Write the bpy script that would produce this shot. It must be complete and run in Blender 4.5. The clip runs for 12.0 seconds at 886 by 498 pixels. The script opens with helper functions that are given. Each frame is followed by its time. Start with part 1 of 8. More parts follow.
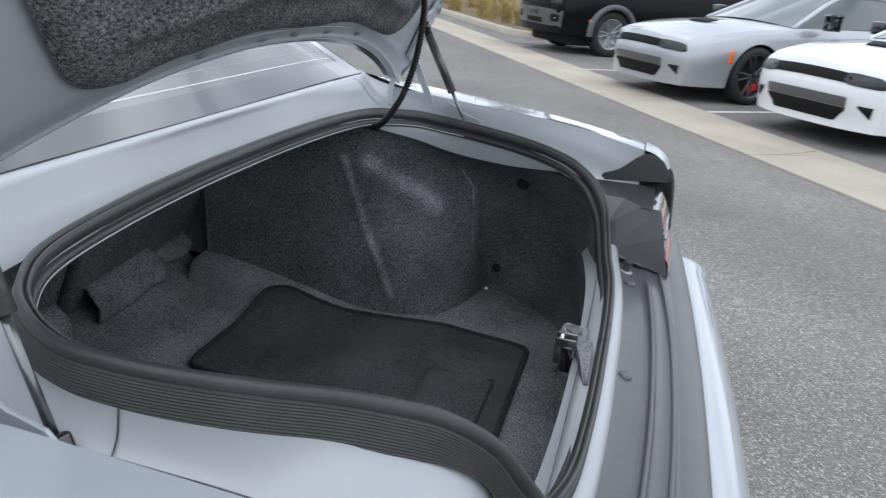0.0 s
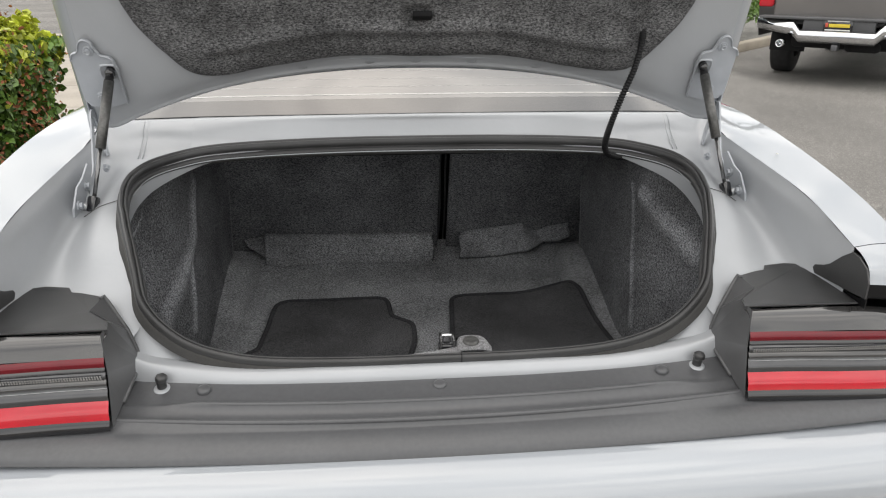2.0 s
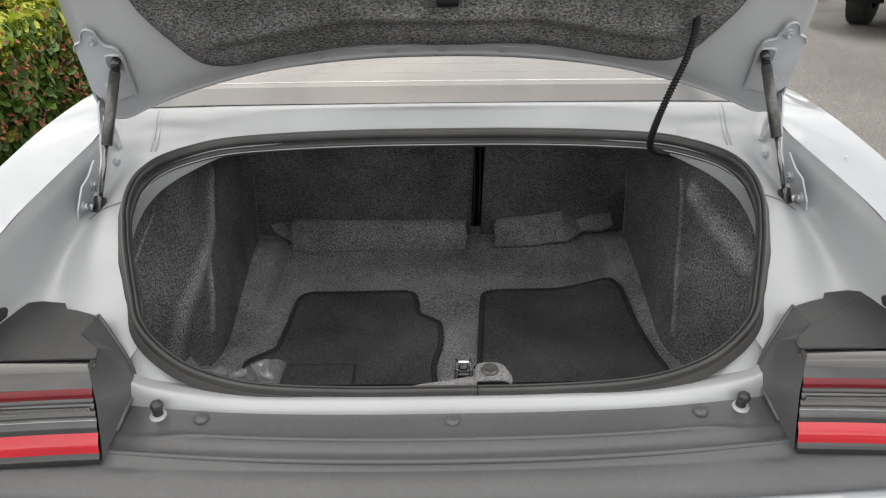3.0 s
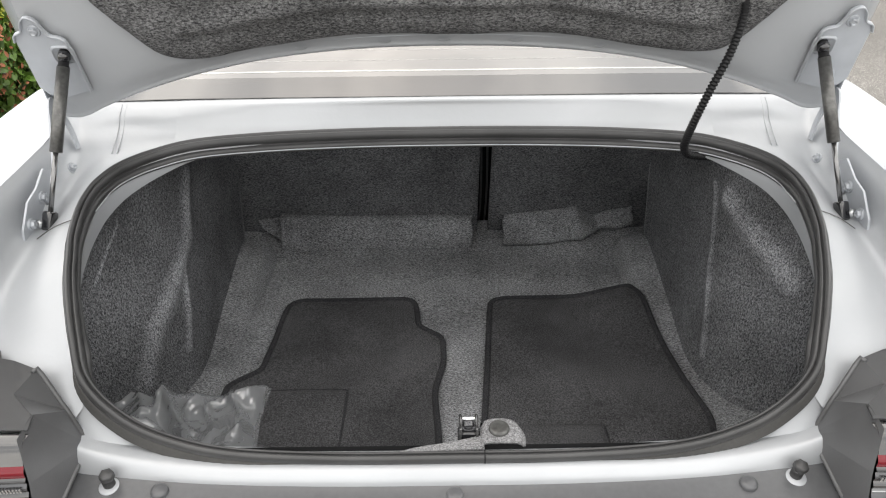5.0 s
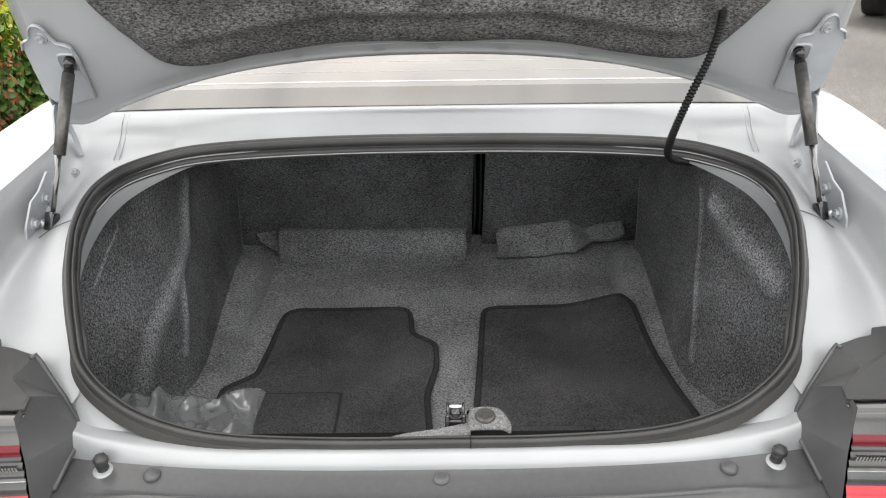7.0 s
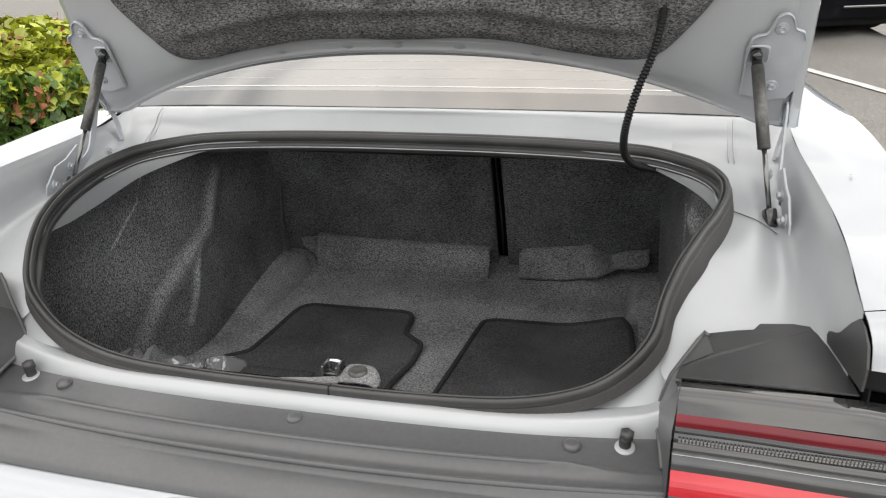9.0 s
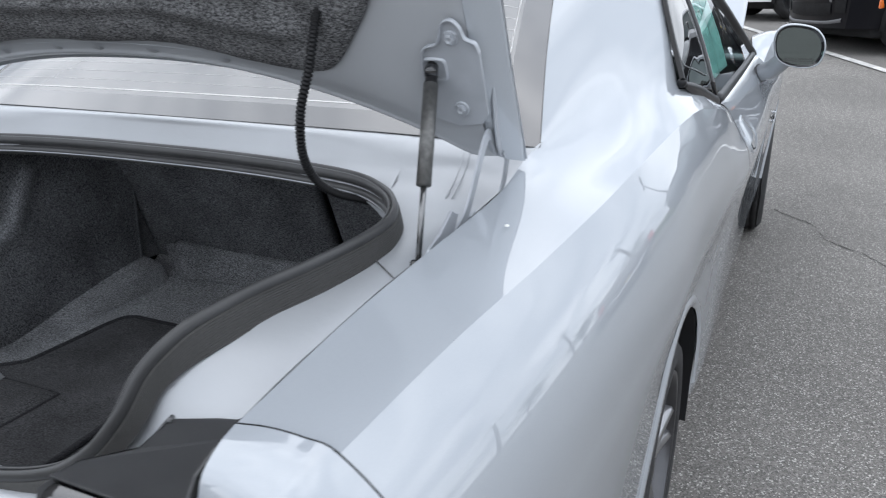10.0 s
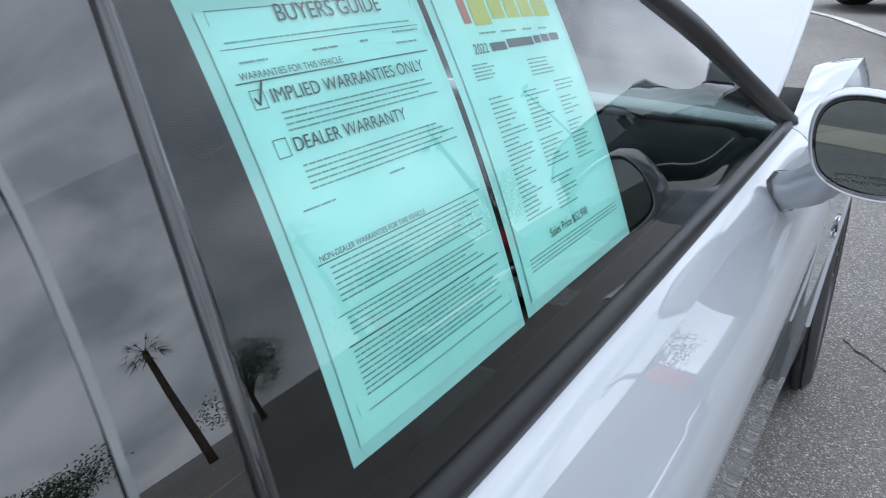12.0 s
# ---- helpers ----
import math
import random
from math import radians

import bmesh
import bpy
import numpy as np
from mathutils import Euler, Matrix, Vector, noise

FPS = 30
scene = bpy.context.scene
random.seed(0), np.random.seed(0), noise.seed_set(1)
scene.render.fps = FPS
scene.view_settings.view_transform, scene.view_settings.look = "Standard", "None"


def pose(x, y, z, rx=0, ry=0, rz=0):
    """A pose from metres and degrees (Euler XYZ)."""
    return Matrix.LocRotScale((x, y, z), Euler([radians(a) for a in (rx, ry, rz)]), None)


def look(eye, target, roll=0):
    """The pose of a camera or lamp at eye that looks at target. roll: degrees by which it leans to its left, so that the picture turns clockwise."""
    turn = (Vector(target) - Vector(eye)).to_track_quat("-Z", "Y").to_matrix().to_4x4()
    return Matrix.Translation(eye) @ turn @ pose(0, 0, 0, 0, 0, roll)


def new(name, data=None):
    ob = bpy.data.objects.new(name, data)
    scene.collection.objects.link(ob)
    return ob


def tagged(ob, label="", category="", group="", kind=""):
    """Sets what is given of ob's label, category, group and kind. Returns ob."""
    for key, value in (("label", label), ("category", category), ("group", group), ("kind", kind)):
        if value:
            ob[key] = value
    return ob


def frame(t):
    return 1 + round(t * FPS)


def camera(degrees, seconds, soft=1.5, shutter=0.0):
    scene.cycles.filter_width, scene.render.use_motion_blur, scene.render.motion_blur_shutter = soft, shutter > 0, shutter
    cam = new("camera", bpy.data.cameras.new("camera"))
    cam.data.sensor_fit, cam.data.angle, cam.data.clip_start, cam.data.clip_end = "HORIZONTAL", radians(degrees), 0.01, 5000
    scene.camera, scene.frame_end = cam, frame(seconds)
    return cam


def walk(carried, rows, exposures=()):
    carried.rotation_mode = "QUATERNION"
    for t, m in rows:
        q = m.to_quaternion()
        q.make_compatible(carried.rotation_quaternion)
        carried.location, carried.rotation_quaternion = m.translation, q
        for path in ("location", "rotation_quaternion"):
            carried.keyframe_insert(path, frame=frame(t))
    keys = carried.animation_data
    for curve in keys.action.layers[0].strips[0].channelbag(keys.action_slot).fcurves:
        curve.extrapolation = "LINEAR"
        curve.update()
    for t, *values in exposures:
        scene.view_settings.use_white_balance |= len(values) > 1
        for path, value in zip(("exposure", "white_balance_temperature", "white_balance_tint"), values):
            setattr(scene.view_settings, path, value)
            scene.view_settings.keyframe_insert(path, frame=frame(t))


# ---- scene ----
cam = camera(61.7, 12.0, soft=1.15, shutter=0.1)
PATH = [
    (0, (-0.961, 0.112, 1.338), (0.853, 0.568, 0.629), 4.9),
    (0.2, (-0.817, 0.004, 1.322), (0.847, 0.822, 0.57), 3.8),
    (0.5, (-0.658, -0.144, 1.295), (0.713, 1.113, 0.561), 3.7),
    (0.8, (-0.446, -0.274, 1.312), (0.57, 1.246, 0.5), 2.4),
    (1, (-0.335, -0.385, 1.319), (0.46, 1.266, 0.518), 2.0),
    (1.2, (-0.264, -0.489, 1.326), (0.358, 1.242, 0.542), 1.6),
    (1.5, (-0.173, -0.679, 1.343), (0.219, 1.131, 0.587), 0.9),
    (2, (-0.075, -0.896, 1.41), (0.087, 0.965, 0.695), 0.1),
    (2.5, (-0.004, -0.918, 1.441), (0.05, 0.94, 0.702), -0.3),
    (3, (-0.015, -0.762, 1.465), (0.004, 1.055, 0.63), -0.5),
    (3.2, (-0.033, -0.706, 1.477), (0.0, 1.096, 0.609), -0.1),
    (5, (-0.007, -0.561, 1.482), (-0.004, 1.207, 0.546), -0.7),
    (5.5, (-0.005, -0.564, 1.482), (0.002, 1.207, 0.552), -0.6),
    (6, (-0.003, -0.565, 1.483), (0.006, 1.21, 0.562), -0.5),
    (6.5, (-0.001, -0.573, 1.48), (0.006, 1.216, 0.585), -0.6),
    (7, (0.012, -0.614, 1.446), (0.009, 1.196, 0.595), -0.8),
    (7.2, (0.015, -0.638, 1.423), (0.0, 1.181, 0.593), -0.9),
    (9, (0.395, -0.669, 1.333), (-0.072, 1.156, 0.66), -1.3),
    (9.2, (0.501, -0.636, 1.334), (-0.045, 1.165, 0.656), -1.2),
    (9.5, (0.689, -0.529, 1.322), (0.022, 1.231, 0.648), -1.0),
    (9.7, (0.809, -0.443, 1.33), (0.08, 1.294, 0.657), -0.8),
    (10, (0.978, -0.276, 1.318), (0.195, 1.44, 0.651), -0.7),
    (10.2, (1.095, -0.152, 1.328), (0.301, 1.552, 0.646), 0.4),
    (10.5, (1.182, 0.1, 1.334), (0.379, 1.805, 0.665), 0.0),
    (10.7, (1.191, 0.309, 1.327), (0.393, 2.018, 0.664), -0.2),
    (11, (1.198, 0.597, 1.364), (0.392, 2.301, 0.697), 0.3),
    (11.2, (1.182, 0.808, 1.356), (0.377, 2.514, 0.69), 0.1),
    (11.5, (1.167, 1.145, 1.359), (0.322, 2.828, 0.685), 0.1),
    (11.8, (1.086, 1.451, 1.359), (0.169, 3.091, 0.674), -0.4),
    (12, (1.026, 1.599, 1.344), (0.054, 3.192, 0.625), 0.1),
]
walk(cam, [(t, look(eye, target, roll)) for t, eye, target, roll in PATH],
     exposures=[(0.0, 0.12, 6000, 10), (0.4, 0.45, 6600, 10), (1.0, 0.88, 6850, 10), (1.6, 0.4, 6850, 10), (2.5, 0.25, 7000, 10), (5.0, 0.80, 6950, 10), (6.2, 0.80, 6950, 10), (7.0, 0.74, 6950, 10), (9.0, 0.5, 7000, 10), (9.5, 0.32, 7000, 10), (10.0, 0.28, 6100, 10), (10.5, 0.0, 5820, 10), (11.0, -0.18, 5720, 10), (11.5, -0.04, 5740, 10), (12.0, 0.34, 5830, 10)])

# ---- light: overcast sky, one very soft sun ----
world = bpy.data.worlds.new("overcast_sky")
scene.world = world
world.use_nodes = True
wn, wl = world.node_tree.nodes, world.node_tree.links
wn.clear()
w_out = wn.new("ShaderNodeOutputWorld")
w_bg = wn.new("ShaderNodeBackground")
w_sky = wn.new("ShaderNodeTexSky")
w_sky.sky_type = "NISHITA"
w_sky.sun_disc = False
w_sky.sun_elevation = radians(83)
w_sky.sun_rotation = radians(-39)
w_sky.dust_density = 4.0
w_mul = wn.new("ShaderNodeVectorMath")
w_mul.operation = "SCALE"
w_mul.inputs["Scale"].default_value = 0.10
w_tc = wn.new("ShaderNodeTexCoord")
w_map = wn.new("ShaderNodeMapping")
w_map.inputs["Scale"].default_value = (0.95, 1.6, 2.2)
w_map.inputs["Rotation"].default_value = (0.0, 0.25, 0.6)
w_noise = wn.new("ShaderNodeTexNoise")
w_noise.inputs["Scale"].default_value = 2.8
w_noise.inputs["Detail"].default_value = 9.0
w_noise.inputs["Distortion"].default_value = 0.35
w_ramp = wn.new("ShaderNodeValToRGB")
w_ramp.color_ramp.elements[0].position, w_ramp.color_ramp.elements[0].color = 0.38, (0.57, 0.605, 0.65, 1)
w_ramp.color_ramp.elements[1].position, w_ramp.color_ramp.elements[1].color = 0.63, (1.21, 1.215, 1.22, 1)
w_mix = wn.new("ShaderNodeMix")
w_mix.data_type = "RGBA"
w_mix.inputs["Factor"].default_value = 0.88
wl.new(w_sky.outputs[0], w_mul.inputs[0])
wl.new(w_tc.outputs["Generated"], w_map.inputs[0])
wl.new(w_map.outputs[0], w_noise.inputs["Vector"])
wl.new(w_noise.outputs["Fac"], w_ramp.inputs[0])
wl.new(w_mul.outputs[0], w_mix.inputs[6])
wl.new(w_ramp.outputs[0], w_mix.inputs[7])
# thin high overcast: almost as bright low down as overhead
w_sep = wn.new("ShaderNodeSeparateXYZ")
w_grad = wn.new("ShaderNodeMapRange")
w_grad.inputs["From Min"].default_value, w_grad.inputs["From Max"].default_value = 0.0, 1.0
w_grad.inputs["To Min"].default_value, w_grad.inputs["To Max"].default_value = 1.40, 1.50
w_shape = wn.new("ShaderNodeVectorMath")
w_shape.operation = "SCALE"
wl.new(w_tc.outputs["Generated"], w_sep.inputs[0])
wl.new(w_sep.outputs["Z"], w_grad.inputs["Value"])
wl.new(w_mix.outputs[2], w_shape.inputs[0])
wl.new(w_grad.outputs[0], w_shape.inputs["Scale"])
wl.new(w_shape.outputs[0], w_bg.inputs[0])
w_bg.inputs[1].default_value = 1.0
wl.new(w_bg.outputs[0], w_out.inputs[0])
sun = new("sun", bpy.data.lights.new("sun", "SUN"))
sun.data.energy, sun.data.angle, sun.data.color = 0.6, radians(120), (1.0, 0.98, 0.95)
sun.matrix_world = look((-1.2, 1.5, 17), (0, 0, 0))


# ---- materials ----
def material(name, color=(0.5, 0.5, 0.5), rough=0.5, metal=0.0, coat=0.0, coat_rough=0.03, vary=0.0, vary_scale=4.0, grain=0.0, grain_scale=60.0,
             bump=0.0, bump_scale=200.0, spec=0.5, random_tint=0.0):
    m = bpy.data.materials.new(name)
    m.use_nodes = True
    n, l = m.node_tree.nodes, m.node_tree.links
    b = n["Principled BSDF"]
    b.inputs["Base Color"].default_value = (*color, 1)
    b.inputs["Roughness"].default_value = rough
    b.inputs["Metallic"].default_value = metal
    b.inputs["Coat Weight"].default_value = coat
    b.inputs["Coat Roughness"].default_value = coat_rough
    b.inputs["Specular IOR Level"].default_value = spec
    tc = n.new("ShaderNodeTexCoord")
    value = None
    for amount, scale, detail in ((vary, vary_scale, 4.0), (grain, grain_scale, 2.0)):
        if amount:
            t = n.new("ShaderNodeTexNoise")
            t.inputs["Scale"].default_value, t.inputs["Detail"].default_value = scale, detail
            l.new(tc.outputs["Object"], t.inputs["Vector"])
            r = n.new("ShaderNodeMapRange")
            r.inputs["From Min"].default_value, r.inputs["From Max"].default_value = 0.3, 0.7
            r.inputs["To Min"].default_value, r.inputs["To Max"].default_value = 1 - amount, 1 + amount
            l.new(t.outputs["Fac"], r.inputs["Value"])
            if value is None:
                value = r.outputs[0]
            else:
                p = n.new("ShaderNodeMath")
                p.operation = "MULTIPLY"
                l.new(value, p.inputs[0])
                l.new(r.outputs[0], p.inputs[1])
                value = p.outputs[0]
    if random_tint:
        g = n.new("ShaderNodeNewGeometry")
        r = n.new("ShaderNodeMapRange")
        r.inputs["To Min"].default_value, r.inputs["To Max"].default_value = 1 - random_tint, 1 + random_tint
        l.new(g.outputs["Random Per Island"], r.inputs["Value"])
        if value is None:
            value = r.outputs[0]
        else:
            p = n.new("ShaderNodeMath")
            p.operation = "MULTIPLY"
            l.new(value, p.inputs[0])
            l.new(r.outputs[0], p.inputs[1])
            value = p.outputs[0]
    if value is not None:
        s = n.new("ShaderNodeVectorMath")
        s.operation = "SCALE"
        s.inputs[0].default_value = color
        l.new(value, s.inputs["Scale"])
        l.new(s.outputs[0], b.inputs["Base Color"])
    if bump:
        t = n.new("ShaderNodeTexNoise")
        t.inputs["Scale"].default_value, t.inputs["Detail"].default_value = bump_scale, 3.0
        l.new(tc.outputs["Object"], t.inputs["Vector"])
        bn = n.new("ShaderNodeBump")
        bn.inputs["Strength"].default_value, bn.inputs["Distance"].default_value = bump, 0.004
        l.new(t.outputs["Fac"], bn.inputs["Height"])
        l.new(bn.outputs[0], b.inputs["Normal"])
    return m


def glass(name, tint, rough=0.0, ior=1.75, haze=0.0):
    """A thin pane: tinted see-through under an added brightening haze, with the gloss that its angle gives."""
    m = bpy.data.materials.new(name)
    m.use_nodes = True
    n, l = m.node_tree.nodes, m.node_tree.links
    n.clear()
    out, mix = n.new("ShaderNodeOutputMaterial"), n.new("ShaderNodeMixShader")
    tr, gl, fr = n.new("ShaderNodeBsdfTransparent"), n.new("ShaderNodeBsdfGlossy"), n.new("ShaderNodeFresnel")
    tr.inputs[0].default_value = (*tint, 1)
    gl.inputs["Roughness"].default_value = rough
    gl.inputs["Color"].default_value = (1, 1, 1, 1)
    fr.inputs["IOR"].default_value = ior
    l.new(fr.outputs[0], mix.inputs[0])
    body = tr.outputs[0]
    # pale diffuse layer that lifts the pane's brightness in place of stronger sky reflection
    if haze:
        haze_mix, df = n.new("ShaderNodeMixShader"), n.new("ShaderNodeBsdfDiffuse")
        df.inputs[0].default_value = (0.72, 0.71, 0.69, 1)
        haze_mix.inputs[0].default_value = haze
        l.new(body, haze_mix.inputs[1])
        l.new(df.outputs[0], haze_mix.inputs[2])
        body = haze_mix.outputs[0]
    l.new(body, mix.inputs[1])
    l.new(gl.outputs[0], mix.inputs[2])
    l.new(mix.outputs[0], out.inputs[0])
    return m


def carpet(name, dark, light, speck=500.0, rough=0.95, patch=7.0, crest_light=(), grain=(0.4, 1.0, 1.0), relief=0.7):
    """Needle felt or tufted carpet: dark and light fibres, trodden patches, fine relief."""
    m = bpy.data.materials.new(name)
    m.use_nodes = True
    n, l = m.node_tree.nodes, m.node_tree.links
    b = n["Principled BSDF"]
    b.inputs["Roughness"].default_value = rough
    b.inputs["Specular IOR Level"].default_value = 0.06
    b.inputs["Sheen Weight"].default_value = 0.04
    b.inputs["Sheen Roughness"].default_value = 0.5
    tc = n.new("ShaderNodeTexCoord")
    mp = n.new("ShaderNodeMapping")
    mp.inputs["Scale"].default_value = grain
    l.new(tc.outputs["Object"], mp.inputs[0])
    t = n.new("ShaderNodeTexNoise")
    t.inputs["Scale"].default_value, t.inputs["Detail"].default_value, t.inputs["Roughness"].default_value = speck, 5.0, 0.9
    l.new(mp.outputs[0], t.inputs["Vector"])
    c = n.new("ShaderNodeValToRGB")
    c.color_ramp.elements[0].position, c.color_ramp.elements[0].color = 0.425, (*dark, 1)
    c.color_ramp.elements[1].position, c.color_ramp.elements[1].color = 0.635, (*light, 1)
    l.new(t.outputs["Fac"], c.inputs[0])
    t2 = n.new("ShaderNodeTexNoise")
    t2.inputs["Scale"].default_value, t2.inputs["Detail"].default_value = patch, 5.0
    l.new(tc.outputs["Object"], t2.inputs["Vector"])
    r = n.new("ShaderNodeMapRange")
    r.inputs["From Min"].default_value, r.inputs["From Max"].default_value = 0.3, 0.7
    r.inputs["To Min"].default_value, r.inputs["To Max"].default_value = 0.66, 1.26
    l.new(t2.outputs["Fac"], r.inputs["Value"])
    s = n.new("ShaderNodeVectorMath")
    s.operation = "SCALE"
    l.new(c.outputs[0], s.inputs[0])
    l.new(r.outputs[0], s.inputs["Scale"])
    color = s.outputs[0]
    lit_crest = None
    for width, points in crest_light:
        # light caught by a fold's crest, put into the colour: pale soft-edged streaks
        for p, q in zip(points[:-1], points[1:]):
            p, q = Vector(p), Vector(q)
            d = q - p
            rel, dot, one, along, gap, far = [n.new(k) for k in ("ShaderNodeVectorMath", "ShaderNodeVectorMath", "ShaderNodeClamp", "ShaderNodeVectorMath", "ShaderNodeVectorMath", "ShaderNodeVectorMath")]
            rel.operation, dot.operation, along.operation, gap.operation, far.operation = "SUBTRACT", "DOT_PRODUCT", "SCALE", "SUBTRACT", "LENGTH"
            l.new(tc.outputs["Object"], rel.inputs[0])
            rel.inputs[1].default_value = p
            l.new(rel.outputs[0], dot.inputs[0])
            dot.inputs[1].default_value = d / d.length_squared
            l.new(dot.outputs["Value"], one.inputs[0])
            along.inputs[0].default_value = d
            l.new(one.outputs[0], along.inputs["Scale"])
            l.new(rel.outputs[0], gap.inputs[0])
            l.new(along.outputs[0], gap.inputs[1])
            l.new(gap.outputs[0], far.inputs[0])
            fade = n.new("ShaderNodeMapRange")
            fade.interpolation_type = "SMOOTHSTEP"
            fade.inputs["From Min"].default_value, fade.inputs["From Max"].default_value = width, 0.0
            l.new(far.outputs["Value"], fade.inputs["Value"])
            if lit_crest is None:
                lit_crest = fade.outputs[0]
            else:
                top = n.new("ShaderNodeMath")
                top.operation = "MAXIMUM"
                l.new(lit_crest, top.inputs[0])
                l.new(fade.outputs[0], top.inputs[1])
                lit_crest = top.outputs[0]
    if lit_crest is not None:
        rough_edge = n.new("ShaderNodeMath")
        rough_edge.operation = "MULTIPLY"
        l.new(lit_crest, rough_edge.inputs[0])
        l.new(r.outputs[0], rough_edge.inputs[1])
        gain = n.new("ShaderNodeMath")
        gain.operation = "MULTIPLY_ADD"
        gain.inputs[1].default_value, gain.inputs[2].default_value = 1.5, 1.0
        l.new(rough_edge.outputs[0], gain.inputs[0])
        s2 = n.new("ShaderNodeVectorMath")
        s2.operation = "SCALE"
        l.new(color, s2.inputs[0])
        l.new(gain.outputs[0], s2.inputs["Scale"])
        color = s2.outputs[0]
    l.new(color, b.inputs["Base Color"])
    bn = n.new("ShaderNodeBump")
    bn.inputs["Strength"].default_value, bn.inputs["Distance"].default_value = relief, 0.002
    l.new(t.outputs["Fac"], bn.inputs["Height"])
    l.new(bn.outputs[0], b.inputs["Normal"])
    return m


PAINT = material("silver_paint", (0.378, 0.404, 0.436), rough=0.45, metal=0.12, coat=1.0, coat_rough=0.012, vary=0.02, vary_scale=1.5, grain=0.02, grain_scale=900)
PAINT.node_tree.nodes["Principled BSDF"].inputs["Coat IOR"].default_value = 1.9
PAINT_INNER = material("silver_paint_inner", (0.44, 0.455, 0.475), rough=0.42, metal=0.2, coat=0.35, coat_rough=0.2, vary=0.05, vary_scale=6, bump=0.05, bump_scale=120)
BRACKET = material("painted_steel_bracket", (0.44, 0.46, 0.49), rough=0.4, metal=0.3, coat=0.3, coat_rough=0.2, vary=0.08, vary_scale=20)
BLACK_PLASTIC = material("textured_black_plastic", (0.097, 0.099, 0.104), rough=0.30, vary=0.09, vary_scale=4, grain=0.06, grain_scale=140, bump=0.05, bump_scale=900)
LAMP_BLACK = material("lamp_housing_plastic", (0.100, 0.101, 0.104), rough=0.30, vary=0.2, vary_scale=8, bump=0.06, bump_scale=600)
GRILLE = material("black_grille_plastic", (0.010, 0.010, 0.011), rough=0.65, vary=0.3, vary_scale=20, bump=0.3, bump_scale=150, spec=0.2)
GLOSS_BLACK = material("gloss_black", (0.012, 0.012, 0.014), rough=0.12, coat=1.0, vary=0.2, vary_scale=5)
TRIM_BLACK = material("black_window_trim", (0.012, 0.012, 0.013), rough=0.36, vary=0.25, vary_scale=8, bump=0.05, bump_scale=500, spec=0.25)
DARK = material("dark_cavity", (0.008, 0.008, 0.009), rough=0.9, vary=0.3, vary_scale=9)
SKIRT_RUBBER = material("seal_skirt_rubber", (0.042, 0.041, 0.039), rough=0.55, vary=0.2, vary_scale=14, grain=0.12, grain_scale=260, bump=0.1, bump_scale=500)
RUBBER = material("seal_rubber", (0.050, 0.050, 0.051), rough=0.38, vary=0.22, vary_scale=12, bump=0.1, bump_scale=400)
TYRE = material("tyre_rubber", (0.022, 0.022, 0.023), rough=0.75, vary=0.3, vary_scale=14, bump=0.2, bump_scale=160)
RIM_DARK = material("dark_alloy", (0.10, 0.10, 0.105), rough=0.32, metal=0.85, vary=0.1, vary_scale=20)
RIM_BRIGHT = material("machined_alloy", (0.36, 0.36, 0.37), rough=0.28, metal=0.9, vary=0.1, vary_scale=30)
CHROME = material("chrome", (0.75, 0.76, 0.78), rough=0.10, metal=1.0, vary=0.05, vary_scale=30)
STEEL = material("zinc_steel", (0.50, 0.51, 0.52), rough=0.3, metal=0.9, vary=0.15, vary_scale=60)
STRUT_GREY = material("gas_strut_tube", (0.125, 0.124, 0.120), rough=0.38, metal=0.6, vary=0.35, vary_scale=18, grain=0.2, grain_scale=160)
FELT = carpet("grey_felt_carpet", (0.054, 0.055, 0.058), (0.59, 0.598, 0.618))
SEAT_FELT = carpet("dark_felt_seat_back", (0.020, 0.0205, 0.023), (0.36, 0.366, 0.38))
LINER = carpet("lid_liner_felt", (0.028, 0.028, 0.030), (0.34, 0.341, 0.345), speck=380, patch=16.0, grain=(0.5, 1.0, 1.0))
MAT = carpet("black_mat_pile", (0.024, 0.024, 0.026), (0.165, 0.165, 0.17), speck=420, grain=(1, 1, 1), relief=0.4)
MAT_EDGE = carpet("black_mat_binding", (0.014, 0.014, 0.016), (0.085, 0.085, 0.09), speck=520, grain=(1, 1, 1), relief=0.4)
GLASS_TINT = glass("tinted_glass", (0.06, 0.064, 0.068), ior=2.05)
GLASS_BACK = glass("rear_window_glass", (0.12, 0.12, 0.12), ior=2.5, haze=0.20)
GLASS_DOOR = glass("green_door_glass", (0.70, 0.92, 0.88), ior=1.62)
GLASS_CLEAR = glass("windscreen_glass", (0.5, 0.55, 0.55))
FRIT = material("black_glass_frit", (0.02, 0.02, 0.022), rough=0.06, coat=1.0, vary=0.1, vary_scale=5)
HEATER = material("heater_line", (0.78, 0.77, 0.74), rough=0.5, vary=0.1, vary_scale=30)
LENS_RED = material("red_lamp_lens", (0.55, 0.008, 0.022), rough=0.14, coat=1.0, vary=0.12, vary_scale=16)
LENS_DARKRED = material("dark_red_lamp_lens", (0.15, 0.003, 0.010), rough=0.20, coat=0.08, vary=0.15, vary_scale=16)
LENS_SMOKE = material("smoked_lamp_lens", (0.035, 0.034, 0.034), rough=0.12, coat=1.0, vary=0.12, vary_scale=12)
LENS_CLEAR = material("grey_lamp_reflector", (0.085, 0.086, 0.090), rough=0.18, metal=0.5, coat=0.6, vary=0.12, vary_scale=24)
PAPER = material("mint_window_sheet", (0.70, 0.93, 0.90), rough=0.6, vary=0.05, vary_scale=6, bump=0.02, bump_scale=40)
